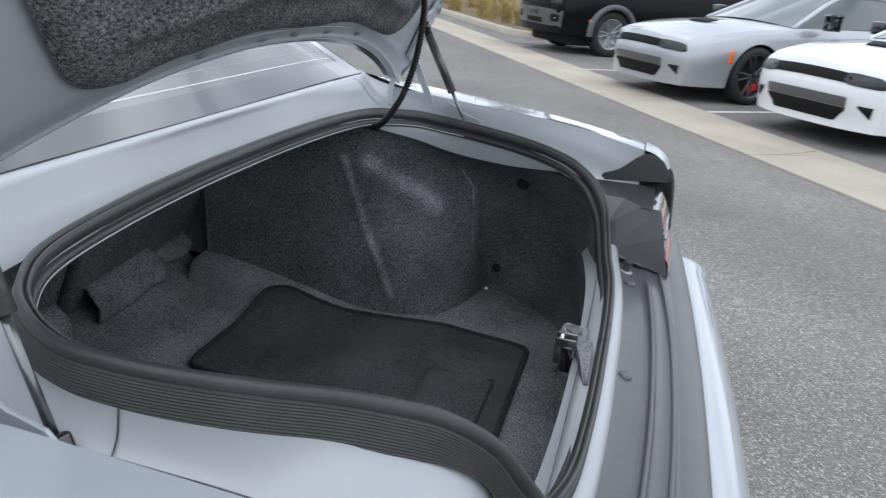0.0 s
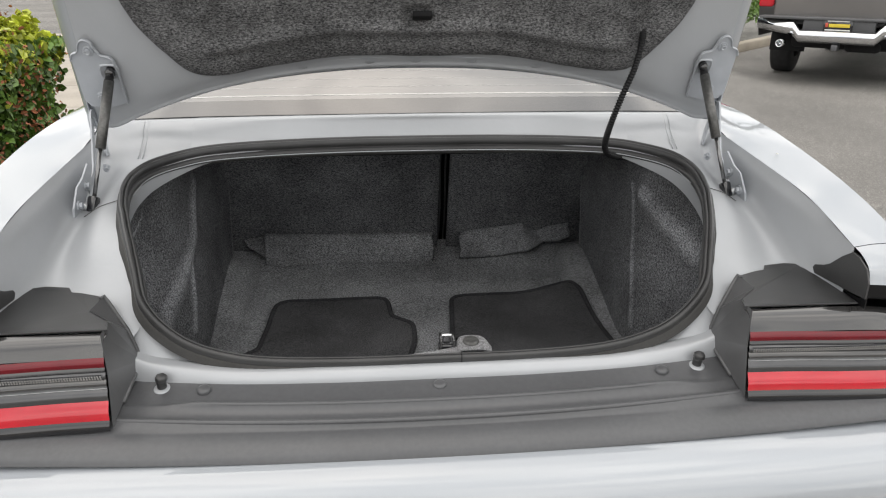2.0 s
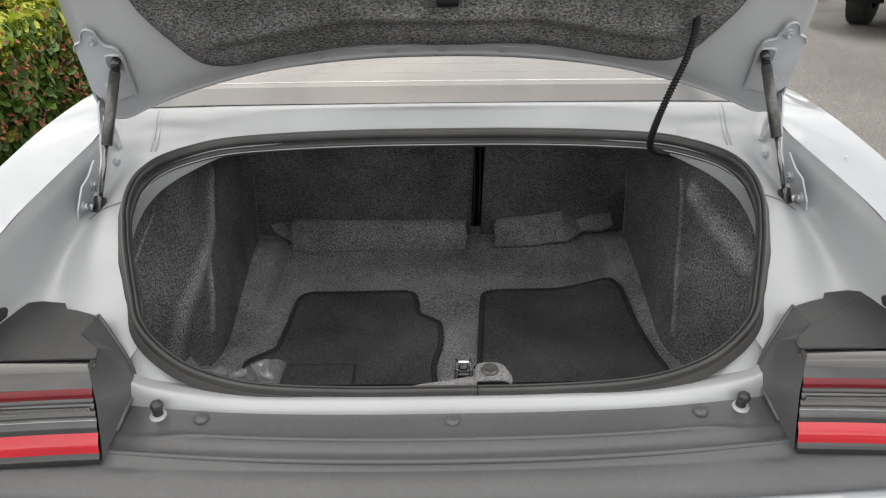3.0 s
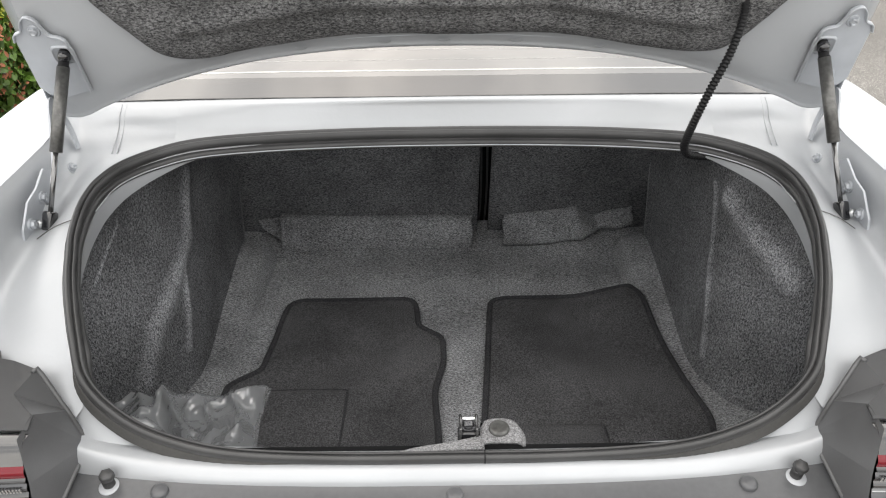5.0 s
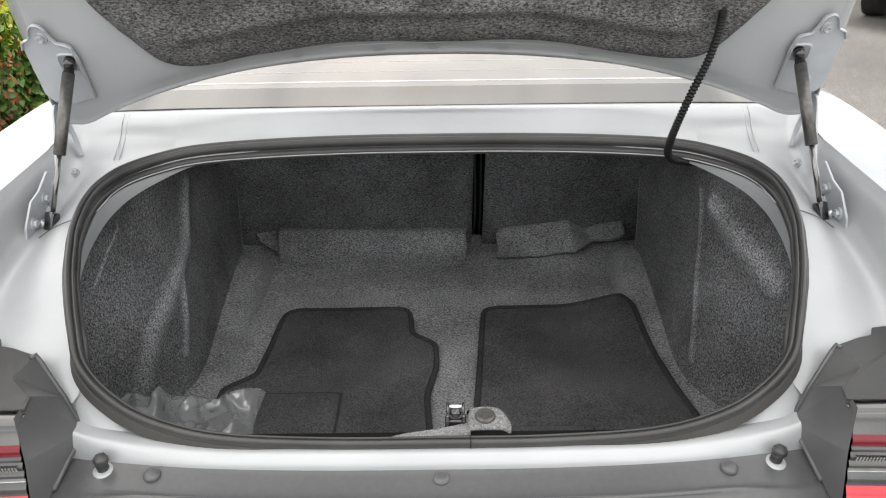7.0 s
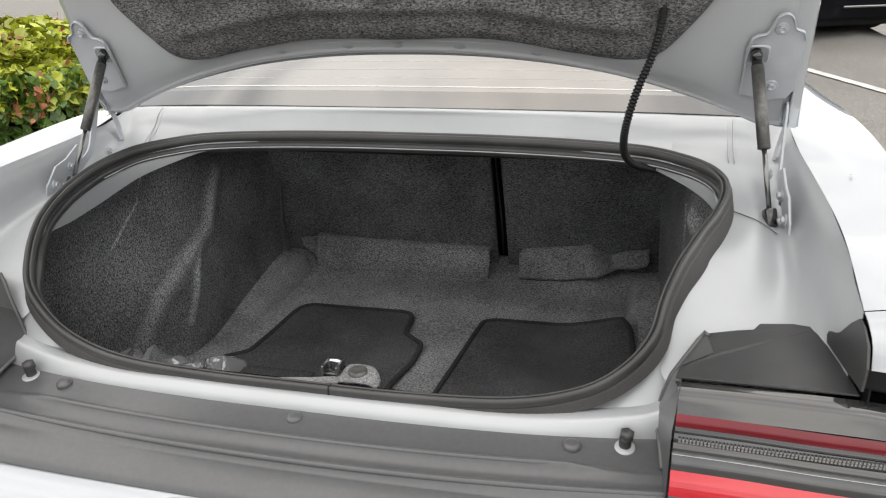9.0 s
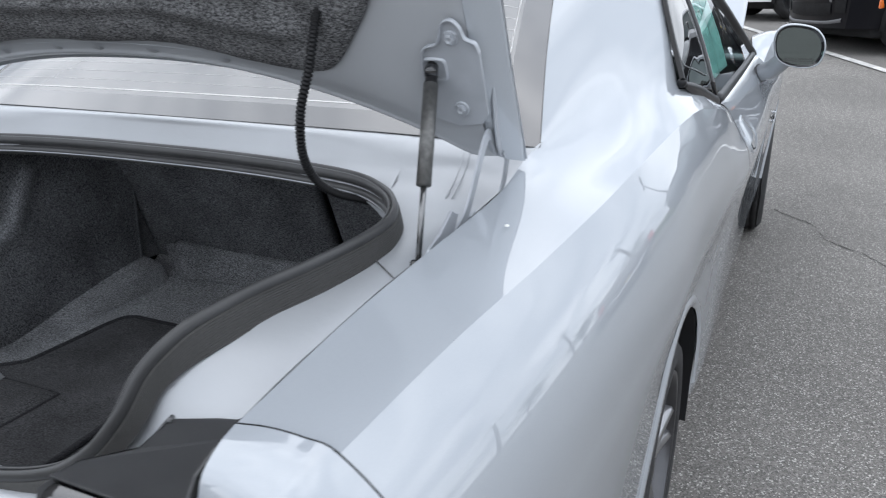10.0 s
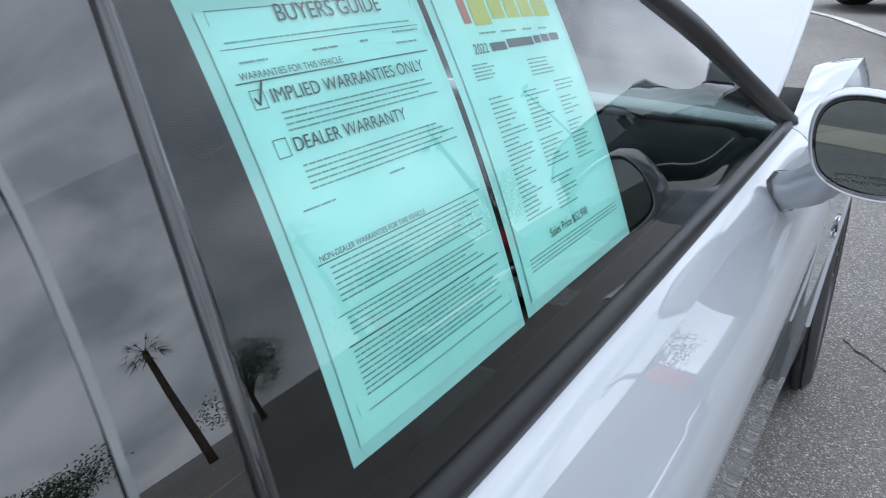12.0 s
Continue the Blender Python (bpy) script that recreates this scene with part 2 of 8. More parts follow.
PAPER_EDGE = material("pale_mint_laminate", (0.66, 0.86, 0.84), rough=0.3, vary=0.08, vary_scale=9)
INK = material("black_ink", (0.03, 0.05, 0.05), rough=0.6, vary=0.1, vary_scale=50)
INK_GREY = material("grey_ink", (0.22, 0.33, 0.32), rough=0.6, vary=0.2, vary_scale=90)
YELLOW = material("yellow_print", (0.72, 0.55, 0.05), rough=0.5, vary=0.08, vary_scale=20)
REDP = material("red_print", (0.62, 0.10, 0.06), rough=0.5, vary=0.08, vary_scale=20)
WHITEP = material("white_print", (0.75, 0.75, 0.72), rough=0.5, vary=0.06, vary_scale=20)
SEAT = material("dark_seat_cloth", (0.012, 0.0125, 0.013), rough=0.85, vary=0.2, vary_scale=10)
AMBER = material("amber_marker", (0.75, 0.16, 0.02), rough=0.25, coat=1.0, vary=0.08, vary_scale=20)
for lens, ior in ((LENS_SMOKE, 1.65), (FRIT, 2.05)):
    lens.node_tree.nodes["Principled BSDF"].inputs["Coat IOR"].default_value = ior
ANTENNA = material("printed_antenna_line", (0.13, 0.137, 0.137), rough=0.35, coat=0.6, vary=0.1, vary_scale=20)
ROD = material("dark_bright_rod", (0.22, 0.22, 0.22), rough=0.22, metal=0.9, vary=0.1, vary_scale=30)


# ---- small geometry helpers ----
def part(name, bm, mat, parent=None, label="", smooth=True, kind="", category="", group=""):
    """Links a bmesh as one mesh object, under its thing where one is given."""
    me = bpy.data.meshes.new(name)
    bmesh.ops.recalc_face_normals(bm, faces=bm.faces[:])
    bm.to_mesh(me)
    bm.free()
    me.materials.append(mat)
    if smooth:
        for p in me.polygons:
            p.use_smooth = True
    ob = new(name, me)
    ob.parent = parent
    return tagged(ob, label, category, group, kind)


def thing(name, at, label, category, group="", kind=""):
    ob = new(name)
    ob.empty_display_size = 0.1
    ob.location = at
    return tagged(ob, label, category, group, kind)


def under(parent, obs):
    """Parents objects built in world coordinates, keeping their place."""
    inv = Matrix.Translation(parent.location).inverted()
    for ob in obs:
        ob.parent = parent
        ob.matrix_parent_inverse = inv
    return obs


def spline(ps, n, closed=False):
    """A Catmull-Rom curve through the points, n steps a span."""
    ps = [Vector(p) for p in ps]
    out, m = [], len(ps)
    spans = m if closed else m - 1
    for i in range(spans):
        if closed:
            a, b, c, d = ps[(i - 1) % m], ps[i], ps[(i + 1) % m], ps[(i + 2) % m]
        else:
            b, c = ps[i], ps[i + 1]
            a = ps[i - 1] if i else b * 2 - c
            d = ps[i + 2] if i + 2 < m else c * 2 - b
        for k in range(n):
            t = k / n
            out.append(0.5 * (2 * b + (c - a) * t + (2 * a - 5 * b + 4 * c - d) * t * t + (3 * b - a - 3 * c + d) * t ** 3))
    if not closed:
        out.append(ps[-1])
    return out


def grid_bm(rows, closed_u=False, bm=None):
    """Quads over rows of points."""
    bm = bm or bmesh.new()
    vs = [[bm.verts.new(p) for p in row] for row in rows]
    for r, s in zip(vs[:-1], vs[1:]):
        n = len(r)
        for i in range(n if closed_u else n - 1):
            j = (i + 1) % n
            try:
                bm.faces.new((r[i], r[j], s[j], s[i]))
            except ValueError:
                pass
    return bm


def loft(rails, nu=8, nv=5):
    """A smooth sheet through rails, each a list of as many points."""
    dense = [spline(r, nu) for r in rails]
    cols = [spline([row[i] for row in dense], nv) for i in range(len(dense[0]))]
    return [[c[k] for c in cols] for k in range(len(cols[0]))]


def thicken(bm, t):
    bmesh.ops.recalc_face_normals(bm, faces=bm.faces[:])
    bmesh.ops.solidify(bm, geom=bm.faces[:], thickness=t)
    return bm


def sweep(path, profile, ups, closed=False, bm=None, caps=False):
    """A profile of (out, up) pairs carried along a path; ups: one up vector, or one a point."""
    bm = bm or bmesh.new()
    n, rows = len(path), []
    for i, p in enumerate(path):
        a = path[(i - 1) % n] if closed or i else p
        b = path[(i + 1) % n] if closed or i < n - 1 else p
        tan = (b - a).normalized()
        up = ups[i] if isinstance(ups, list) else Vector(ups)
        side = tan.cross(up).normalized()
        up = side.cross(tan).normalized()
        rows.append([p + side * o + up * u for o, u in profile])
    if closed:
        rows.append(rows[0])
    vs = [[bm.verts.new(q) for q in row] for row in (rows[:-1] if closed else rows)]
    if closed:
        vs.append(vs[0])
    for r, s in zip(vs[:-1], vs[1:]):
        for i in range(len(r) - 1):
            bm.faces.new((r[i], r[i + 1], s[i + 1], s[i]))
    if caps:
        bm.faces.new(vs[0])
        bm.faces.new(vs[-1][::-1])
    return bm


def tube(path, r, seg=10, bm=None, caps=True, closed=False):
    """A round tube along a path; r: one radius, or one a point."""
    bm = bm or bmesh.new()
    path = [Vector(p) for p in path]
    n, ref, rings = len(path), None, []
    for i, p in enumerate(path):
        a = path[(i - 1) % n] if closed or i else p
        b = path[(i + 1) % n] if closed or i < n - 1 else p
        tan = (b - a).normalized()
        if ref is None:
            ref = tan.orthogonal().normalized()
        ref = (ref - tan * ref.dot(tan)).normalized()
        s = tan.cross(ref)
        rad = r[i] if isinstance(r, (list, tuple)) else r
        rings.append([bm.verts.new(p + (ref * math.cos(2 * math.pi * k / seg) + s * math.sin(2 * math.pi * k / seg)) * rad) for k in range(seg)])
    pairs = list(zip(rings[:-1], rings[1:])) + ([(rings[-1], rings[0])] if closed else [])
    for u, v in pairs:
        for k in range(seg):
            bm.faces.new((u[k], u[(k + 1) % seg], v[(k + 1) % seg], v[k]))
    if caps and not closed:
        bm.faces.new(rings[0][::-1])
        bm.faces.new(rings[-1])
    return bm


def box(lo, hi, bevel=0.0, seg=2, bm=None, m=None):
    """A box between two corners, its edges rounded."""
    own = bmesh.new()
    bmesh.ops.create_cube(own, size=1)
    lo, hi = Vector(lo), Vector(hi)
    for v in own.verts:
        v.co = Vector([(lo[i] + hi[i]) / 2 + v.co[i] * (hi[i] - lo[i]) for i in range(3)])
    if bevel:
        bmesh.ops.bevel(own, geom=own.edges[:], offset=bevel, segments=seg, affect="EDGES", profile=0.5)
    if m is not None:
        bmesh.ops.transform(own, matrix=m, verts=own.verts[:])
    return own if bm is None else merge(bm, own)


def merge(bm, other):
    me = bpy.data.meshes.new("scratch")
    other.to_mesh(me)
    other.free()
    bm.from_mesh(me)
    bpy.data.meshes.remove(me)
    return bm


def lathe(profile, seg=32, m=None, bm=None):
    """A profile of (radius, height) turned round the local z axis."""
    own = bmesh.new()
    rows = [[Vector((r * math.cos(2 * math.pi * k / seg), r * math.sin(2 * math.pi * k / seg), h)) for k in range(seg)] for r, h in profile]
    grid_bm(rows, closed_u=True, bm=own)
    if m is not None:
        bmesh.ops.transform(own, matrix=m, verts=own.verts[:])
    return own if bm is None else merge(bm, own)


def plate(outline, normal, t, bm=None, bevel=0.0):
    """A flat plate of thickness t over an outline."""
    own = bmesh.new()
    nrm = Vector(normal).normalized()
    f = own.faces.new([own.verts.new(Vector(p)) for p in outline])
    g = bmesh.ops.extrude_face_region(own, geom=[f])
    for v in g["geom"]:
        if isinstance(v, bmesh.types.BMVert):
            v.co += nrm * t
    if bevel:
        bmesh.ops.bevel(own, geom=own.edges[:], offset=bevel, segments=2, affect="EDGES", profile=0.5)
    return own if bm is None else merge(bm, own)


def mirror_x(ps):
    return [(-p[0], *p[1:]) for p in ps]


def hermite(xs, ys, x):
    """A smooth value between knots."""
    if x <= xs[0]:
        return ys[0]
    if x >= xs[-1]:
        return ys[-1]
    i = max(k for k in range(len(xs) - 1) if xs[k] <= x)
    slope = lambda k: (ys[min(k + 1, len(xs) - 1)] - ys[max(k - 1, 0)]) / (xs[min(k + 1, len(xs) - 1)] - xs[max(k - 1, 0)])  # noqa: E731
    h = xs[i + 1] - xs[i]
    t = (x - xs[i]) / h
    return ((2 * t ** 3 - 3 * t * t + 1) * ys[i] + (t ** 3 - 2 * t * t + t) * h * slope(i)
            + (3 * t * t - 2 * t ** 3) * ys[i + 1] + (t ** 3 - t * t) * h * slope(i + 1))


# ---- the silver coupe: plan of its body, rear at y = 0, ahead +y ----
YR, YF, ZW, RW = 1.17, 4.16, 0.355, 0.355           # axles, hub height, tyre radius
ARCHES = {YR: (0.342, 0.336), YF: (0.360, 0.365)}   # centre height and radius of each arch
# belt rail: inner edge of the rear wing, foot of the pillar, belt, front wing
BELT = [(0.637, 0.095, 1.012), (0.650, 0.25, 1.041), (0.657, 0.40, 1.054), (0.662, 0.60, 1.068), (0.667, 0.745, 1.10), (0.735, 0.95, 1.122),
        (0.766, 1.15, 1.122), (0.780, 1.344, 1.112), (0.800, 1.50, 1.09), (0.815, 1.66, 1.055), (0.824, 1.79, 1.026), (0.828, 2.2, 1.014), (0.832, 2.7, 1.012),
        (0.836, 3.3, 1.02), (0.82, 3.6, 1.03), (0.79, 4.1, 1.05), (0.77, 4.5, 1.02), (0.70, 4.95, 0.86)]
# shoulder crease
CREASE = [(0.727, 0.095, 1.010), (0.750, 0.25, 1.034), (0.772, 0.40, 1.048), (0.793, 0.60, 1.063), (0.803, 0.745, 1.072), (0.812, 0.95, 1.078),
          (0.818, 1.15, 1.078), (0.826, 1.344, 1.072), (0.838, 1.50, 1.052), (0.850, 1.66, 1.028), (0.858, 1.79, 1.004), (0.868, 2.2, 0.985), (0.874, 2.7, 0.982),
          (0.882, 3.3, 0.99), (0.895, 3.6, 1.04), (0.915, 4.1, 1.085), (0.90, 4.5, 1.04), (0.78, 4.95, 0.86)]
# side sections: at each y, (x, z) from under the crease down to the sill
SIDE = {0.095: [(0.775, 0.965), (0.803, 0.90), (0.812, 0.82), (0.805, 0.65), (0.770, 0.36)],
        0.40: [(0.820, 1.0), (0.845, 0.935), (0.850, 0.85), (0.840, 0.68), (0.81, 0.36)],
        0.80: [(0.850, 1.02), (0.875, 0.945), (0.880, 0.86), (0.856, 0.70), (0.83, 0.36)],
        1.16: [(0.862, 1.02), (0.886, 0.945), (0.892, 0.86), (0.852, 0.70), (0.835, 0.36)],
        1.50: [(0.874, 0.99), (0.900, 0.93), (0.908, 0.865), (0.878, 0.70), (0.855, 0.31)],
        1.79: [(0.891, 0.95), (0.916, 0.91), (0.926, 0.86), (0.896, 0.66), (0.868, 0.29)],
        2.60: [(0.908, 0.935), (0.930, 0.90), (0.942, 0.85), (0.914, 0.64), (0.880, 0.28)],
        3.30: [(0.914, 0.94), (0.934, 0.90), (0.945, 0.85), (0.925, 0.64), (0.898, 0.29)],
        4.16: [(0.942, 1.03), (0.957, 0.95), (0.960, 0.86), (0.950, 0.70), (0.92, 0.36)],
        4.95: [(0.80, 0.83), (0.82, 0.78), (0.82, 0.70), (0.81, 0.55), (0.78, 0.34)]}


def rail(table, y):
    ys = [p[1] for p in table]
    return hermite(ys, [p[0] for p in table], y), hermite(ys, [p[2] for p in table], y)


def section(y):
    """Knots (z falling, x) of the side from the crease to the sill."""
    keys = sorted(SIDE)
    cx, cz = rail(CREASE, y)
    ks = [(cx, cz)]
    for k in range(5):
        ks.append((hermite(keys, [SIDE[q][k][0] for q in keys], y), hermite(keys, [SIDE[q][k][1] for q in keys], y)))
    return ks


def low(y):
    """Lower edge of the side: the sill, or a wheel arch."""
    z = section(y)[-1][1]
    for yc in (YR, YF):
        zc, ra = ARCHES[yc]
        if abs(y - yc) < ra:
            z = max(z, zc + math.sqrt(ra ** 2 - (y - yc) ** 2))
    return z


def side_x(y, z):
    """Breadth of the side, with a body line at its widest."""
    ks = section(y)
    ks = ks[:4] if z >= ks[3][1] else ks[3:]
    return hermite([k[1] for k in ks][::-1], [k[0] for k in ks][::-1], z)


def side_panel(y0, y1, s, ny=40, nz=22, extra=()):
    """Sheet metal between two edges; y0, y1: functions of height (0 sill, 1 crease)."""
    rows = []
    for j in range(nz + 1):
        v = j / nz
        h = 1 - (0.4 * v if v < 0.5 else 0.2 + 1.6 * (v - 0.5))
        a, b = y0(h), y1(h)
        row = []
        us = sorted({i / ny for i in range(ny + 1)} | {(e - a) / (b - a) for e in extra if a < e < b})
        for u in us:
            y = a + (b - a) * u
            zt, zm, zb = rail(CREASE, y)[1], section(y)[3][1], low(y)
            z = zt + (zm - zt) * v / 0.5 if v < 0.5 else zm + (zb - zm) * (v - 0.5) / 0.5
            row.append(Vector((s * side_x(y, z), y, z)))
        rows.append(row)
    return grid_bm(rows)


def top_strip(y0, y1, s, ny=36, nv=6):
    """From the belt rail down to the crease, slightly crowned."""
    rows = []
    for j in range(nv + 1):
        v = j / nv
        row = []
        for i in range(ny + 1):
            y = y0 + (y1 - y0) * i / ny
            (bx, bz), (cx, cz) = rail(BELT, y), rail(CREASE, y)
            row.append(Vector((s * (bx + (cx - bx) * v), y, bz + (cz - bz) * v + 0.006 * math.sin(math.pi * v) * (1 if y < 0.6 or y > 1.5 else 0.3))))
        rows.append(row)
    return grid_bm(rows)


car = thing("coupe", (0, 2.5, 0), "pale silver two-door muscle coupe with trunk lid and hood raised", "car")
made = []


def add(name, bm, mat, label="", smooth=True, parent=None):
    ob = part(name, bm, mat, None, label, smooth)
    made.append((ob, parent))
    return ob


arch_knots = [yc + ARCHES[yc][1] * math.sin(a) for yc in (YR, YF) for a in [radians(d) for d in range(-90, 91, 6)]]
SEAM = 0.0022
DOOR_REAR = lambda h: hermite([0, 0.35, 0.77, 1], [1.84, 1.80, 1.752, 1.782], h)  # noqa: E731
DOOR_FRONT = lambda h: hermite([0, 0.4, 1], [3.30, 3.34, 3.32], h)  # noqa: E731
quarters = []
for s in (1, -1):
    q = add("quarter_panel", side_panel(lambda h: 0.0965, lambda h: DOOR_REAR(h) - SEAM, s, 60, 26, arch_knots), PAINT)
    quarters.append(q)
    d = add("door", side_panel(lambda h: DOOR_REAR(h) + SEAM, lambda h: DOOR_FRONT(h) - SEAM, s, 24, 24), PAINT, "closed silver door")
    add("door_shoulder", top_strip(DOOR_REAR(1) + SEAM, DOOR_FRONT(1) - SEAM, s, 24), PAINT, parent=d)
    w = add("front_wing", side_panel(lambda h: DOOR_FRONT(h) + SEAM, lambda h: 4.95, s, 50, 24, arch_knots), PAINT)
    add("wing_top", top_strip(DOOR_FRONT(1) + SEAM, 4.95, s, 40), PAINT, parent=w)
    # wheel arch lips and dark wells
    for yc, owner in ((YR, q), (YF, w)):
        lip = []
        zc, ra = ARCHES[yc]
        for k in range(-88, 89, 4):
            a = radians(k)
            y, z = yc + ra * math.sin(a), zc + ra * math.cos(a)
            if z < 0.30:
                continue
            lip.append(Vector((s * side_x(y, max(z, 0.31)), y, z)))
        bm = bmesh.new()
        rows = []
        for o, r in ((0.0, 0.0), (0.007, 0.010), (0.006, 0.022), (-0.002, 0.034), (-0.05, -0.004)):
            rows.append([p + Vector((s * o, 0, 0)) + (Vector((0, p.y - yc, p.z - zc)).normalized() * r) for p in lip])
        add("wheel_arch_lip", grid_bm([rows[3], rows[2], rows[1], rows[0]]), PAINT, parent=owner)
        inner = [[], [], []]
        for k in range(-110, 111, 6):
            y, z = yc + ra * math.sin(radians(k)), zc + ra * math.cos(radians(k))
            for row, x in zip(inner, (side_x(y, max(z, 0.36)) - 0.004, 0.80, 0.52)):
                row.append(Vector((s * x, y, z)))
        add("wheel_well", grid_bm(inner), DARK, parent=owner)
    # sill under the door
    add("sill", box((s * 0.76 if s > 0 else -0.842, 1.62, 0.20), (0.842 if s > 0 else -0.76, 3.76, 0.32), 0.02), PAINT)


# wing top and roof pillar in one even sheet of metal
def quarter_top(s):
    """The sheet of least bending between the crease, the belt, the rear window and the side window."""
    ya = [0.0965 + (0.748 - 0.0965) * i / 26 for i in range(26)] + [0.748 + (1.344 - 0.748) * i / 26 for i in range(26)]
    ya += [1.344 + (DOOR_REAR(1) - SEAM - 1.344) * i / 16 for i in range(17)]
    low_n, up_n, c0, c1 = 9, 30, 26, 52
    fixed = {}
    for i, y in enumerate(ya):
        fixed[0, i] = (rail(CREASE, y)[0], y, rail(CREASE, y)[1])
        if i < c0 or i >= c1:
            fixed[low_n, i] = (rail(BELT, y)[0], y, rail(BELT, y)[1])
    for i in (0, len(ya) - 1):
        for j in range(1, low_n):
            v, y = j / low_n, ya[i]
            (cx, cz), (bx, bz) = rail(CREASE, y), rail(BELT, y)
            fixed[j, i] = (cx + (bx - cx) * v, y, cz + (bz - cz) * v + 0.003 * math.sin(math.pi * v))
    edge = spline([(0.780, 1.344, 1.112), (0.757, 1.39, 1.165), (0.732, 1.45, 1.224), (0.700, 1.54, 1.296), (0.672, 1.66, 1.358)], 20)
    head = spline([on_sheet(0, 0.99, 0.001), (0.585, 1.36, 1.392), (0.625, 1.50, 1.388), (0.672, 1.66, 1.358)], 20)
    for j in range(low_n, low_n + up_n + 1):
        f = (j - low_n) / up_n
        fixed[j, c0] = tuple(on_sheet(0, 0.99 * f, 0.001))
        fixed[j, c1] = tuple(edge[round(f * (len(edge) - 1))])
    for i in range(c0, c1 + 1):
        fixed[low_n + up_n, i] = tuple(head[round((i - c0) / (c1 - c0) * (len(head) - 1))])
    cells = [(j, i) for j in range(low_n + 1) for i in range(len(ya))] + [(j, i) for j in range(low_n + 1, low_n + up_n + 1) for i in range(c0, c1 + 1)]
    have = set(cells)
    free = {c: k for k, c in enumerate(c for c in cells if c not in fixed)}
    normal, right = np.zeros((len(free), len(free))), np.zeros((len(free), 3))
    for j, i in cells:
        for dj, di, weight in ((1, 0, 1.0), (0, 1, 1.0)):
            trio = ((j - dj, i - di), (j, i), (j + dj, i + di))
            if trio[0] in have and trio[2] in have and any(c in free for c in trio):
                known = -weight * sum(np.array(fixed[c]) * w for c, w in zip(trio, (1, -2, 1)) if c in fixed)
                for c, w in zip(trio, (1, -2, 1)):
                    if c in free:
                        right[free[c]] += w * known
                        for e, w2 in zip(trio, (1, -2, 1)):
                            if e in free:
                                normal[free[c], free[e]] += weight * w * w2
    found = np.linalg.solve(normal + np.eye(len(free)) * 1e-9, right)
    bm = bmesh.new()
    at = {c: bm.verts.new(((s * p[0]), p[1], p[2])) for c in cells for p in [fixed[c] if c in fixed else found[free[c]]]}
    for j, i in cells:
        quad = [(j, i), (j, i + 1), (j + 1, i + 1), (j + 1, i)]
        if all(c in at for c in quad):
            bm.faces.new([at[c] for c in quad])
    return bm


roof_rows = []
for y, half, ze, zc in ((1.22, 0.545, 1.378, 1.425), (1.45, 0.60, 1.39, 1.447), (1.66, 0.668, 1.362, 1.455), (2.0, 0.667, 1.385, 1.46), (2.4, 0.664, 1.375, 1.45), (2.66, 0.65, 1.345, 1.42)):
    roof_rows.append([(half * u, y - 0.02 * (1 - u * u), ze + (zc - ze) * (1 - abs(u) ** 2.4)) for u in (-1, -0.85, -0.5, 0, 0.5, 0.85, 1)])
add("roof", grid_bm(loft(roof_rows, 5, 5)), PAINT)
# windscreen pillars
for s in (1, -1):
    path = spline([(s * 0.645, 2.64, 1.345), (s * 0.705, 2.90, 1.25), (s * 0.765, 3.12, 1.14), (s * 0.826, 3.38, 1.02)], 6)
    add("windscreen_pillar", sweep(path, [(-0.03, -0.02), (-0.028, 0.012), (-0.01, 0.022), (0.012, 0.02), (0.028, 0.006), (0.028, -0.02)], (s * 0.4, -0.3, 1)), TRIM_BLACK, "black windscreen pillar")

# glass panes with their frits
back_rows = [[(0.667, 0.748, 1.096), (0.45, 0.735, 1.104), (0, 0.725, 1.107), (-0.45, 0.735, 1.104), (-0.667, 0.748, 1.096)],
             [(0.611, 0.955, 1.218), (0.42, 0.925, 1.238), (0, 0.905, 1.246), (-0.42, 0.925, 1.238), (-0.611, 0.955, 1.218)],
             [(0.548, 1.225, 1.372), (0.38, 1.205, 1.405), (0, 1.195, 1.418), (-0.38, 1.205, 1.405), (-0.548, 1.225, 1.372)]]
sheet = loft(back_rows, 12, 14)
nr, nc = len(sheet), len(sheet[0])


def on_sheet(u, v, lift=0.0):
    """A place on the rear window: u across (0 right, 1 left), v up."""
    fu, fv = u * (nc - 1), v * (nr - 1)
    i, j = min(int(fu), nc - 2), min(int(fv), nr - 2)
    a = sheet[j][i].lerp(sheet[j][i + 1], fu - i)
    b = sheet[j + 1][i].lerp(sheet[j + 1][i + 1], fu - i)
    return a.lerp(b, fv - j) + Vector((0, -0.45, 0.89)) * lift


for s, q in zip((1, -1), quarters):
    add("roof_pillar", quarter_top(s), PAINT, parent=q)
rear_window = add("rear_window", grid_bm(sheet), GLASS_BACK, "tinted rear window with heater lines")
U0, V0, V1 = 0.075, 0.10, 0.93
border = bmesh.new()
for (ua, ub, va, vb, nu2, nv2) in ((0, 1, 0, V0, 48, 3), (0, 1, V1, 1, 48, 3), (0, U0, V0, V1, 3, 24), (1 - U0, 1, V0, V1, 3, 24)):
    grid_bm([[on_sheet(ua + (ub - ua) * i / nu2, va + (vb - va) * j / nv2, 0.0007) for i in range(nu2 + 1)] for j in range(nv2 + 1)], bm=border)
add("window_border", border, FRIT, parent=rear_window)
for k in range(15):
    v = V0 + 0.03 + (V1 - V0 - 0.06) * k / 14
    w = 0.0030 if k == 0 else 0.0005
    add("heater_line", grid_bm([[on_sheet(U0 + 0.012 + (1 - 2 * U0 - 0.024) * i / 30, v + q * w, 0.0004) for i in range(31)] for q in (-1, 1)]), HEATER, parent=rear_window)
